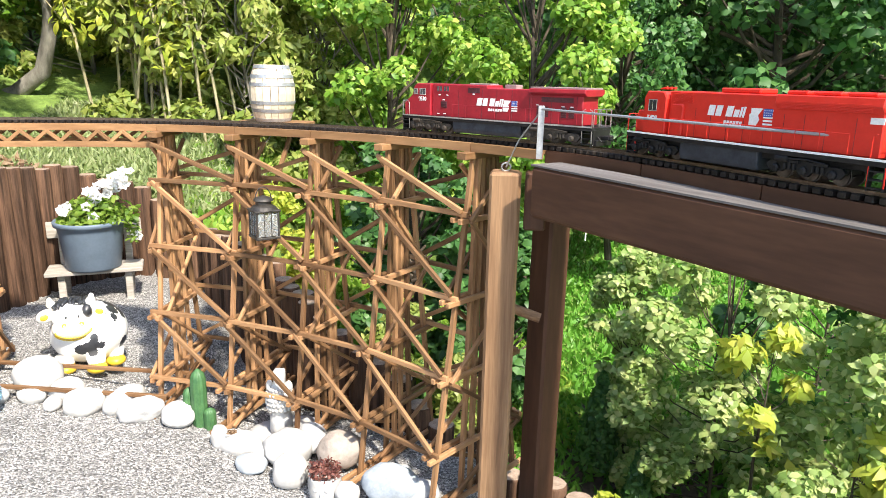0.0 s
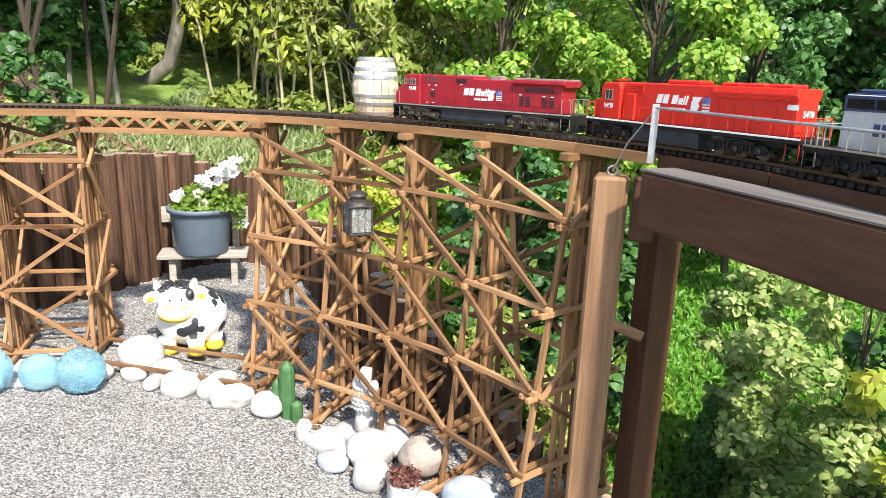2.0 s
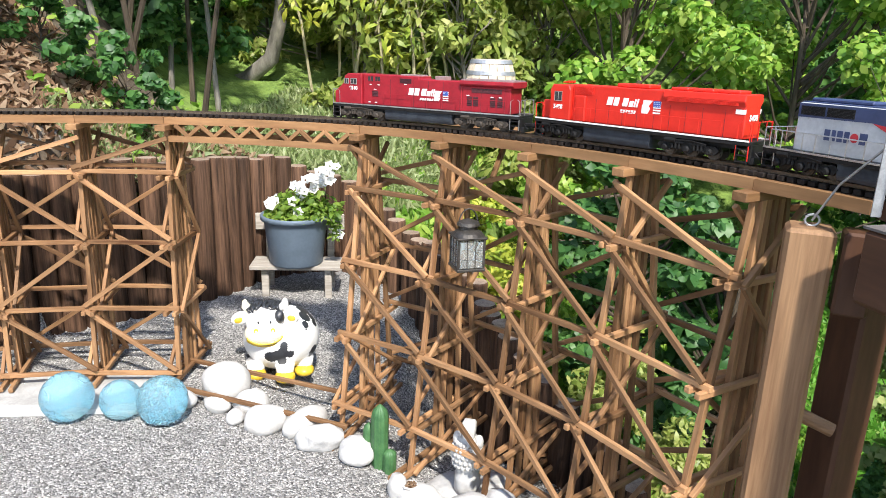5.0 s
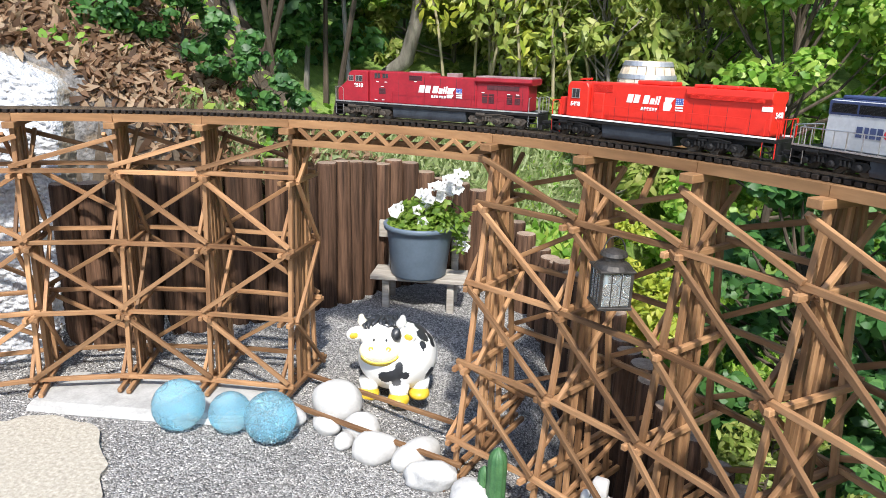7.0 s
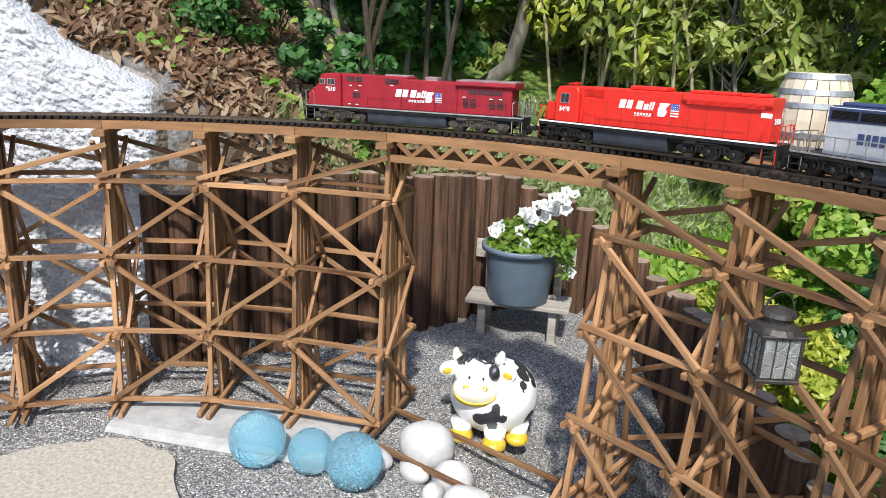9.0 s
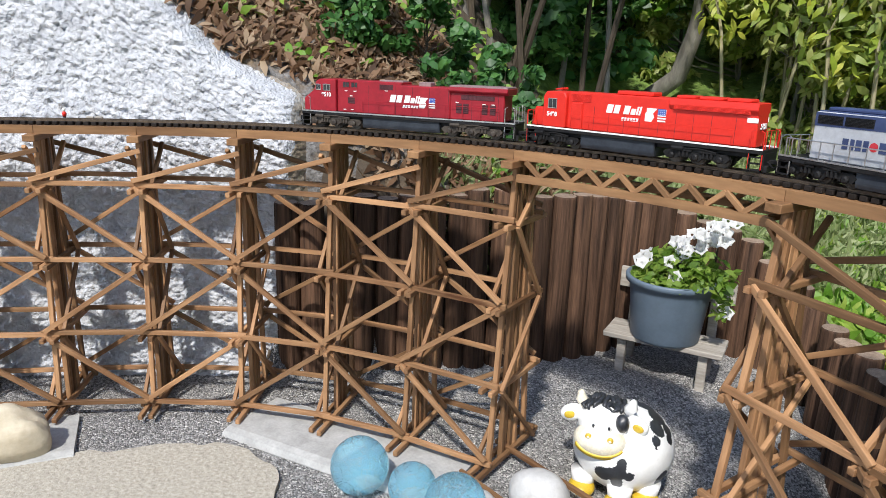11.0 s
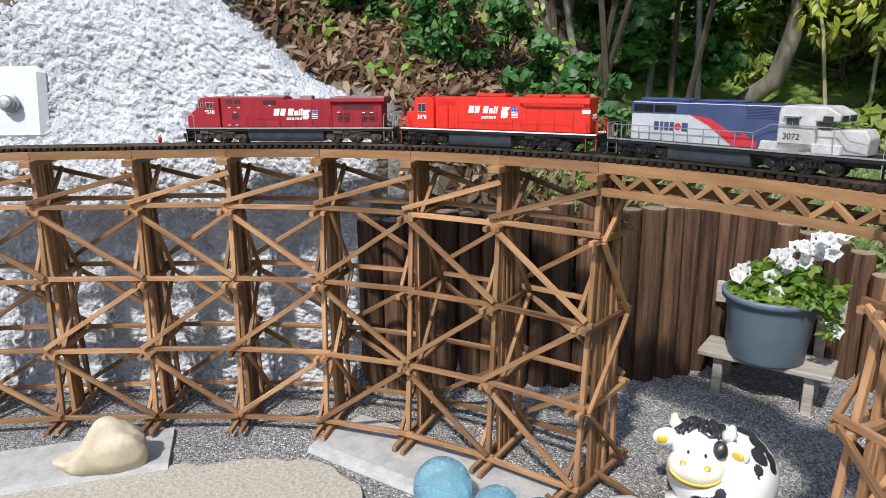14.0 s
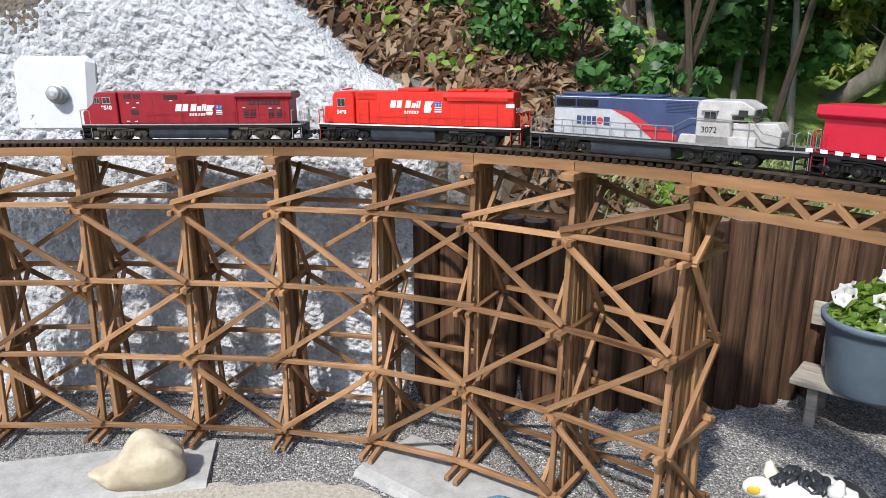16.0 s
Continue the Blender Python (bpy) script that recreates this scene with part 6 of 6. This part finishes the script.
def rail_on_bridge():
    """The galvanised angle post, the long rod and the wire at the bridge's end."""
    sr = thing("safety_rail", "galvanised steel post with rod and tensioned wire", "railing")
    z = rise(6.6) + 0.03
    stick("angle_post", (0.470, 2.245, z - 0.02), (0.470, 2.245, z + 0.150), 0.018, 0.006, IRON, sr)
    stick("angle_post", (0.4785, 2.253, z - 0.02), (0.4785, 2.253, z + 0.150), 0.006, 0.018, IRON, sr)
    bm = bmesh.new()
    bm_tube(bm, [(0.472, 2.245, z + 0.140), (0.85, 1.72, z + 0.135), (1.6, 0.59, z + 0.130), (2.5, -0.75, z + 0.125)], 0.0038, 8)
    part("rod", bm, IRON, sr)
    bm = bmesh.new()
    bm_tube(bm, [(0.472, 2.245, z + 0.136), (0.41, 2.33, z + 0.03), (0.375, 2.37, 1.20)], 0.003, 6)
    part("wire", bm, IRON, sr)
    bm = bmesh.new()
    bm_tube(bm, [(0.375 + 0.016 * math.cos(a), 2.37, 1.200 + 0.014 * math.sin(a)) for a in [math.pi * 2 * i / 12 for i in range(13)]], 0.003, 6)
    part("eye_bolt", bm, IRON, sr)


def trackside_bits():
    """Two small crates and a tiny painted figure beside the rails."""
    for s, o in ((1.70, 0.073), (1.735, 0.073)):
        p, t, n = at_s(s, o, 0.031)
        m = Matrix((t, n, (0, 0, 1))).transposed().to_4x4()
        m.translation = p
        cr = thing("crate", "tiny weathered wooden crate beside the rails", "crate", m, "small crates")
        bm = bmesh.new()
        bm_box(bm, (0, 0, 0.012), (0.027, 0.02, 0.022), 0.001)
        part("box", bm, GREYWOOD, cr)
        for z in (0.004, 0.012, 0.020):
            bm = bmesh.new()
            bm_box(bm, (0, -0.0105, z), (0.028, 0.002, 0.005), 0.0003)
            part("slat", bm, GREYWOOD, cr)
    p, t, n = at_s(1.60, 0.073, 0.031)
    bm = bmesh.new()
    bm_rev(bm, [(0.007, 0), (0.006, 0.022)], 10, mi=1)
    bm_rev(bm, [(0.007, 0.022), (0.009, 0.034), (0.005, 0.042)], 10, mi=0)
    bm_rev(bm, [(0.004, 0.042), (0.0065, 0.048), (0.004, 0.056)], 10, mi=2)
    ob = part("toy_figure", bm, [RED2, BLACK, WHITE], smooth=True)
    ob.location = p
    tagged(ob, "tiny painted toy figure standing beside the rails", "toy figure")
    co = thing("cord", "thin white hanging cord in the garden", "cord")
    bm = bmesh.new()
    bm_tube(bm, [(0.93, 3.75, 1.2), (0.935, 3.75, 0.9), (0.93, 3.75, 0.62)], 0.0035, 6)
    part("strand", bm, WHITE, co)
    bm = bmesh.new()
    bm_tube(bm, [(0.55, 2.7, 1.16), (0.93, 3.75, 1.2), (1.2, 6.0, 1.6)], 0.002, 5)
    part("line", bm, BARKDARK, co)


trackside_bits()
globes()
stones()
cow()
pot_and_bench()
barrel()
lantern()
cactus()
figurine()
planter_pots()
slabs()
limestone()
wall_lamp()
rail_on_bridge()


# ---------------------------------------------------------------- plants
def crown_points(rng, n, blobs):
    """Leaf places on and in a set of blobs (x, y, z, rx, ry, rz), denser towards their skins."""
    b = np.array(blobs)
    w = (b[:, 3] * b[:, 4] * b[:, 5]) ** 0.67
    k = rng.choice(len(b), n, p=w / w.sum())
    d = rng.normal(0, 1, (n, 3))
    d /= np.linalg.norm(d, axis=1)[:, None]
    r = rng.uniform(0.45, 1.0, n)[:, None] ** 0.6
    return b[k, :3] + d * r * b[k, 3:], d * 0.5 + np.array([0, -0.3, 0.6])


def plant(name, label, category, x, y, z, h, w, n, size, material, seed, bark=None, trunk=0.35, lean=(0, 0), blobs=9, long=1.0, droop=0.0, trunk_r=0.03, group="", clump=0.30):
    """A tree or shrub: a tapered trunk with limbs and a crown of single leaves in clumps."""
    bark = bark or BARKDARK
    rng = np.random.default_rng(seed)
    ob = thing(name, label, category, pose(x, y, z), group)
    top = Vector((lean[0], lean[1], h * 0.85))
    bm = bmesh.new()
    pts = [Vector((0, 0, -0.25))] + [top * u + Vector((rng.normal(0, 0.03), rng.normal(0, 0.03), 0)) * h * 0.5 for u in (0.02, 0.3, 0.6, 1.0)]
    bm_tube(bm, pts, [trunk_r * 1.2, trunk_r, trunk_r * 0.8, trunk_r * 0.55, trunk_r * 0.2], 8)
    bl = []
    for i in range(blobs):
        a = rng.uniform(0, 2 * math.pi)
        u = trunk + (1 - trunk) * (i + rng.uniform(0, 1)) / blobs
        rad = w * math.sqrt(max(0.08, 1 - ((u - trunk) / (1 - trunk) * 1.6 - 0.6) ** 2)) * rng.uniform(0.35, 0.95)
        c = top * (u / 0.85) + Vector((math.cos(a) * rad, math.sin(a) * rad, 0))
        s = max(w, h * 0.3) * clump * rng.uniform(0.7, 1.35)
        bl.append((c.x, c.y, c.z, s, s, s * 0.72))
        base = top * (u * 0.8)
        mid = (base + c) / 2 + Vector((0, 0, -0.03 * h))
        bm_tube(bm, [base, mid, c], [trunk_r * 0.45, trunk_r * 0.3, trunk_r * 0.1], 6)
    part("trunk", bm, bark, ob)
    c, d = crown_points(rng, n, bl)
    leaf_cloud("crown", c, d, size, material, ob, rng=rng, long=long, droop=droop)
    return ob


def plants():
    far = "background trees"
    # dark woodland at the back
    k = 0
    for x, y, z, h, w in ((2.2, 9.5, 0.5, 5.2, 1.9), (4.2, 9.0, 0.2, 5.5, 2.0), (6.2, 8.6, 0.2, 5.5, 2.2), (3.2, 11.5, 1.8, 6.5, 2.4), (5.6, 11.5, 1.8, 6.5, 2.4), (0.6, 12.0, 2.0, 6.0, 2.4), (8.2, 9.5, 0.5, 6, 2.5), (-2.0, 12.5, 2.0, 5.5, 2.5), (-5.0, 12.0, 2.5, 5.5, 2.5), (-8.0, 10.0, 2.5, 5.0, 2.4)):
        k += 1
        plant("tree", "tall dark green broadleaf tree on the wooded slope", "tree", x, y, z - 0.6, h, w, 8500, 0.14, LEAF_B, 40 + k, trunk=0.04, blobs=60, group=far, trunk_r=0.08, clump=0.20)
    # bright trees and shrubs of the middle distance
    for x, y, z, h, w, n, m in ((0.9, 6.6, -0.3, 3.4, 1.0, 5200, LEAF_A), (-0.4, 6.2, -0.2, 3.2, 0.9, 5200, LEAF_A), (-1.4, 7.4, 0.4, 3.2, 1.1, 5000, LEAF_A), (1.9, 7.4, -0.2, 2.6, 1.0, 4200, LEAF_B), (0.2, 8.2, 0.4, 3.8, 1.3, 5200, LEAF_A), (-0.1, 4.9, -0.6, 1.6, 0.6, 3000, LEAF_B), (0.45, 4.5, -0.8, 1.5, 0.55, 2600, LEAF_B)):
        k += 1
        plant("tree", "fresh green leafy young tree behind the trestle", "tree", x, y, z, h, w, int(n * 1.8), 0.078, m, 40 + k, trunk=0.06, blobs=52, group=far, trunk_r=0.035, clump=0.19)
    for x, y, z, h, w, n in ((-2.6, 6.6, 0.5, 3.0, 0.70, 4600), (-1.7, 6.3, 0.3, 3.0, 0.65, 4600), (-3.5, 7.2, 0.7, 3.0, 0.8, 4600), (-2.3, 8.0, 0.9, 3.4, 1.0, 4200), (-1.1, 7.0, 0.3, 3.0, 0.7, 4200), (-3.0, 7.7, 0.9, 3.2, 0.9, 4200), (-4.3, 7.6, 1.1, 3.0, 0.9, 4000)):
        k += 1
        plant("shrub", "yellow green willow-like shrub with fine twigs", "shrub", x, y, z, h, w, int(n * 1.5), 0.066, LEAF_D, 40 + k, bark=BARK, trunk=0.02, blobs=60, long=1.8, droop=0.9, group="willow shrubs", trunk_r=0.022, clump=0.17)
    for x, y, z, h, w, n, m in ((-4.6, 7.0, 1.1, 2.8, 1.0, 4500, LEAF_A), (-5.6, 6.2, 1.6, 2.6, 1.0, 4200, LEAF_B), (-4.9, 5.4, 1.6, 2.2, 0.8, 4200, LEAF_B), (-6.4, 5.0, 2.2, 2.4, 1.0, 4200, LEAF_B), (-6.6, 3.6, 2.7, 2.0, 1.0, 3500, LEAF_B), (-3.6, 9.0, 1.4, 3.4, 1.2, 4200, LEAF_A)):
        k += 1
        plant("tree", "leafy tree leaning over the bank", "tree", x, y, z, h, w, int(n * 1.4), 0.085, m, 40 + k, trunk=0.30, blobs=40, group="bank trees", trunk_r=0.030, clump=0.19)
    for x, y, h, w in ((-3.95, 5.1, 0.8, 0.4), (-4.6, 4.7, 0.9, 0.45), (-5.0, 4.2, 1.0, 0.55), (-5.6, 3.7, 1.0, 0.55), (-4.3, 5.9, 1.3, 0.6)):
        k += 1
        plant("shrub", "dark leafy undergrowth on top of the bank", "shrub", x, y, ground_z(x, y) - 0.1, h, w, 1900, 0.10, LEAF_B, 40 + k, trunk=0.02, blobs=16, group="bank shrubs", trunk_r=0.012, clump=0.32)
    for s in (1.75, 2.0, 2.25, 2.5, 2.75, 3.0):
        p = at_s(s, 1.15 + 0.12 * math.sin(s * 9))[0]
        k += 1
        plant("shrub", "dark leafy undergrowth on top of the bank", "shrub", p.x, p.y, ground_z(p.x, p.y) - 0.08, 0.62, 0.26, 1100, 0.062, LEAF_B, 40 + k, trunk=0.02, blobs=22, group="bank shrubs", trunk_r=0.010, clump=0.26)
    # the grey bent trunk
    bt = thing("bent_tree", "grey smooth tree trunk bending up behind the fence", "tree", pose(-3.92, 6.25, 0.82))
    bm = bmesh.new()
    bm_tube(bm, [(-0.55, -0.15, 0.10), (-0.2, 0.0, 0.30), (0.15, 0.05, 0.42), (0.42, 0.05, 0.62), (0.52, 0.05, 0.95), (0.55, 0.0, 1.35), (0.72, 0.05, 1.9), (0.75, 0.1, 2.6)], [0.085, 0.08, 0.075, 0.07, 0.062, 0.055, 0.045, 0.03], 12)
    bm_tube(bm, [(0.54, 0.02, 1.3), (0.35, 0.0, 1.7), (0.05, 0.0, 2.2)], [0.035, 0.028, 0.018], 8)
    part("trunk", bm, BARK, bt, smooth=True)
    rng = np.random.default_rng(3)
    c, d = crown_points(rng, 1500, [(0.7, 0.1, 2.5, 0.7, 0.6, 0.5), (0.1, 0, 2.3, 0.5, 0.5, 0.4)])
    leaf_cloud("crown", c, d, 0.11, LEAF_A, bt, rng=rng)
    # bare leaning stems on the bank
    for i in range(26):
        r = random.Random(100 + i)
        x, y = -5.2 + 0.075 * i + r.uniform(-0.1, 0.1), 4.2 + r.uniform(-0.3, 0.8) + 0.03 * i
        st = thing("stem", "brown bare leaning stem of undergrowth", "shrub", pose(x, y, ground_z(x, y) - 0.1), "bare stems")
        bm = bmesh.new()
        a, b = r.uniform(-0.45, 0.65), r.uniform(-0.3, 0.2)
        bm_tube(bm, [(0, 0, 0), (a * 0.3, b * 0.3, 0.5), (a * 0.7, b * 0.7, 1.1), (a * 1.3, b, 2.0)], [0.024, 0.02, 0.016, 0.008], 7)
        part("stalk", bm, BARKDARK if i % 3 else BARK, st)
        rng = np.random.default_rng(200 + i)
        c, d = crown_points(rng, 240, [(a * 1.1, b, 1.5, 0.35, 0.35, 0.45)])
        leaf_cloud("leaves", c, d, 0.10, LEAF_B if i % 2 else LEAF_A, st, rng=rng)
    # pale canes of the willow thicket
    for i in range(13):
        r = random.Random(300 + i)
        x, y = -2.95 + 0.10 * i + r.uniform(-0.12, 0.12), 5.95 + r.uniform(-0.15, 0.6)
        st = thing("cane", "thin pale upright cane in the willow thicket", "shrub", pose(x, y, ground_z(x, y) - 0.1), "willow canes")
        bm = bmesh.new()
        a, b = r.uniform(-0.6, 0.8), r.uniform(-0.15, 0.15)
        bm_tube(bm, [(0, 0, 0), (a * 0.2, b * 0.3, 0.8), (a * 0.6, b * 0.7, 1.6), (a, b, 2.6)], [0.014, 0.012, 0.010, 0.005], 6)
        for k in range(3):
            h, q = r.uniform(0.7, 2.0), r.choice((-1, 1)) * r.uniform(0.2, 0.5)
            o = (a * h / 2.6, b * h / 2.6)
            bm_tube(bm, [(o[0], o[1], h), (o[0] + q * 0.5, o[1] - 0.05, h + 0.25), (o[0] + q, o[1] - 0.1, h + 0.42)], [0.006, 0.005, 0.002], 5)
        part("stalk", bm, CANE, st)
        rng = np.random.default_rng(400 + i)
        c, d = crown_points(rng, 260, [(a * u + r.uniform(-0.25, 0.25), b - 0.05, 2.6 * u, 0.24, 0.2, 0.2) for u in (0.35, 0.5, 0.65, 0.8, 0.95)])
        leaf_cloud("leaves", c, d, 0.062, LEAF_D if i % 3 else LEAF_C, st, rng=rng, long=1.7, droop=1.0)
    # bush on the slope beside the bridge
    for x, y, z, h, w, n, m, sz in ((1.75, 3.65, -0.95, 1.72, 0.60, 6500, LEAF_E, 0.056), (2.35, 3.0, -0.95, 1.5, 0.65, 6500, LEAF_E, 0.056), (1.40, 4.3, -0.9, 1.35, 0.34, 3200, LEAF_E, 0.055), (2.6, 4.2, -0.9, 1.7, 0.8, 3800, LEAF_B, 0.08), (1.75, 2.55, -1.05, 0.95, 0.42, 3400, LEAF_E, 0.048)):
        k += 1
        plant("shrub", "dense light green shrub on the slope below the bridge", "shrub", x, y, z, h, w, n, sz, m, 40 + k, trunk=0.02, blobs=44, group="slope shrubs", trunk_r=0.012, clump=0.20)
    for x, y, z, h, w in ((1.75, 3.15, -0.40, 0.75, 0.22), (2.0, 2.75, -0.55, 0.6, 0.25), (1.55, 2.45, -0.85, 0.5, 0.2)):
        k += 1
        plant("shrub", "yellow leaved shoots among the green shrubs", "shrub", x, y, z, h, w, 420, 0.060, LEAF_C, 40 + k, trunk=0.2, blobs=8, long=1.6, droop=1.2, group="yellow shoots", trunk_r=0.008)
    for x, y, z, h in ((1.18, 4.1, -0.98, 0.62), (1.30, 3.55, -1.0, 0.42)):
        ob = thing("conifer", "small dark green cone-shaped conifer", "conifer", pose(x, y, z), "small conifers")
        rng = np.random.default_rng(int(h * 100))
        n = 1800
        u = rng.uniform(0, 1, n)
        a = rng.uniform(0, 2 * np.pi, n)
        r = 0.16 * h / 0.62 * (1 - u) ** 0.7 * rng.uniform(0.5, 1.08, n)
        leaf_cloud("crown", np.c_[r * np.cos(a), r * np.sin(a), u * h + 0.03], np.c_[np.cos(a), np.sin(a), 0 * a + 0.4], 0.036, LEAF_B, ob, rng=rng, long=1.6)
        bm = bmesh.new()
        bm_tube(bm, [(0, 0, -0.1), (0, 0, h * 0.8)], [0.02, 0.006], 7)
        part("trunk", bm, BARKDARK, ob)
    for x, y, z, h, w in ((0.98, 3.0, -0.85, 0.34, 0.20), (-0.1, 3.75, -0.25, 0.42, 0.22), (-0.75, 4.25, 0.15, 0.34, 0.2), (0.25, 3.6, -0.5, 0.4, 0.22), (-1.1, 4.75, 0.3, 0.4, 0.22)):
        k += 1
        plant("shrub", "low yellow green cypress-like bush behind the logs", "shrub", x, y, z, h, w, 1700, 0.032, LEAF_C if x > 0.9 or x < -0.5 else LEAF_D, 40 + k, trunk=0.02, blobs=16, group="low bushes", trunk_r=0.008, clump=0.4, long=1.6)
    # grasses
    rng = np.random.default_rng(21)

    def meadow(name, label, n, fx, fy, size, material, long, keep=lambda x, y: True):
        pts = []
        while len(pts) < n:
            x, y = rng.uniform(*fx), rng.uniform(*fy)
            if keep(x, y):
                pts.append((x, y, ground_z(x, y) + size * long * 0.3 * rng.uniform(0.3, 1.2)))
        d = rng.normal(0, 1, (n, 3)) * (1, 1, 0.15)
        ob = leaf_cloud(name, pts, d, size, material, rng=rng, long=long, droop=-1.6)
        return tagged(ob, label, "grass", kind="stuff")
    meadow("grass", "fresh green grass and weeds on the slope", 16000, (0.4, 4.0), (3.9, 8.5), 0.055, GRASSLEAF, 2.0)
    meadow("tall_grass", "pale feathery grass along the top of the fence", 14000, (-3.6, -1.2), (3.5, 6.4), 0.035, PALEGRASS, 4.0, lambda x, y: ground_z(x, y) > 0.42 and x > -3.25 and behind_fence(x, y)[0] < 1.6)
    meadow("undergrowth", "green weeds on the garden slope", 9000, (-2.0, 1.2), (4.3, 7.5), 0.07, LEAF_A, 1.6, lambda x, y: y > 4.9 or x > -0.9)
    n = 6000
    pts = []
    while len(pts) < n:
        s, o = rng.uniform(1.7, 3.7), rng.uniform(0.0, 1.0)
        p, t, nn = at_s(s, 0.50 + 1.05 * o)
        if o < -0.02 + 0.35 * noise.noise(Vector((p.x * 3, p.y * 3, 8))) and s < 3.1 and rng.uniform(0, 1) < 0.93:
            continue
        z = ground_z(p.x, p.y)
        if z > 0.6:
            pts.append((p.x, p.y, z + 0.07 * rng.uniform(0, 1)))
    tagged(leaf_cloud("dry_leaves", pts, np.tile((0.35, -0.35, 0.5), (n, 1)), 0.046, DRYLEAF, rng=rng, long=2.3, fold=0.6), "brown dry fallen leaves on the bank", "leaves", kind="stuff")
    pts = []
    while len(pts) < 650:
        s, o = rng.uniform(2.0, 3.2), rng.uniform(0.0, 1.0)
        p, t, nn = at_s(s, 0.62 + 1.6 * o)
        z = ground_z(p.x, p.y)
        if z > 0.8 and noise.noise(Vector((p.x * 2.5, p.y * 2.5, 3))) > 0.0 - 0.3 * o:
            pts.append((p.x, p.y, z + 0.12 * rng.uniform(0.1, 1)))
    tagged(leaf_cloud("bank_weeds", pts, np.tile((0.4, -0.4, 0.6), (len(pts), 1)), 0.055, LEAF_A, rng=rng, long=1.3), "green weeds and ivy on the bank", "weeds", kind="stuff")


CANE = mat("cane_bark", (0.22, 0.19, 0.10), (0.40, 0.36, 0.22), 0.7, scale=14, stretch=(1, 1, 0.3), fine=0.3)
PALEGRASS = leafmat("pale_grass", (0.20, 0.28, 0.09), (0.33, 0.40, 0.17), (0.48, 0.52, 0.28))
plants()


def backdrop():
    """A far wooded hillside that closes the view."""
    v, f, n, m = [], [], 60, 14
    for i in range(n + 1):
        a = math.radians(-30 + 240 * i / n)
        for j in range(m + 1):
            u = j / m
            r = 24 + 8 * u + 1.2 * noise.noise(Vector((i * 0.4, j * 0.7, 0)))
            v.append((r * math.cos(a), r * math.sin(a), -3 + 20 * u + noise.noise(Vector((i * 0.5, j, 5)))))
    for i in range(n):
        for j in range(m):
            k = i * (m + 1) + j
            f.append((k, k + 1, k + m + 2, k + m + 1))
    ob = mesh_ob("backdrop_hill", v, f, FARGREEN, smooth=True)
    tagged(ob, "distant wooded green hillside", "hill", kind="structure")


FARGREEN = mat("far_woods", (0.05, 0.11, 0.02), (0.24, 0.38, 0.07), 0.9, scale=1.2, bump=0.3, bump_scale=2.0, fine=0.5, world_space=True)
backdrop()

# ---------------------------------------------------------------- motion of the train
LEAD_S = [6.207, 5.915, 5.627, 5.344, 5.057, 4.768, 4.479, 4.192, 3.907, 3.631, 3.353, 3.073, 2.791, 2.509, 2.221, 1.920, 1.614]
SECOND_S = [7.205, 6.862, 6.535, 6.230, 5.952, 5.666, 5.380, 5.091, 4.804, 4.527, 4.243, 3.953, 3.662, 3.377, 3.090, 2.803, 2.508]


def motions():
    for lo, base, add in ((LEAD, LEAD_S, -0.020), (SECOND, SECOND_S, 0.0), (THIRD, SECOND_S, 0.880), (LAST, SECOND_S, 1.748)):
        walk(lo, [(float(t), on_track(s + add)) for t, s in enumerate(base)])


motions()
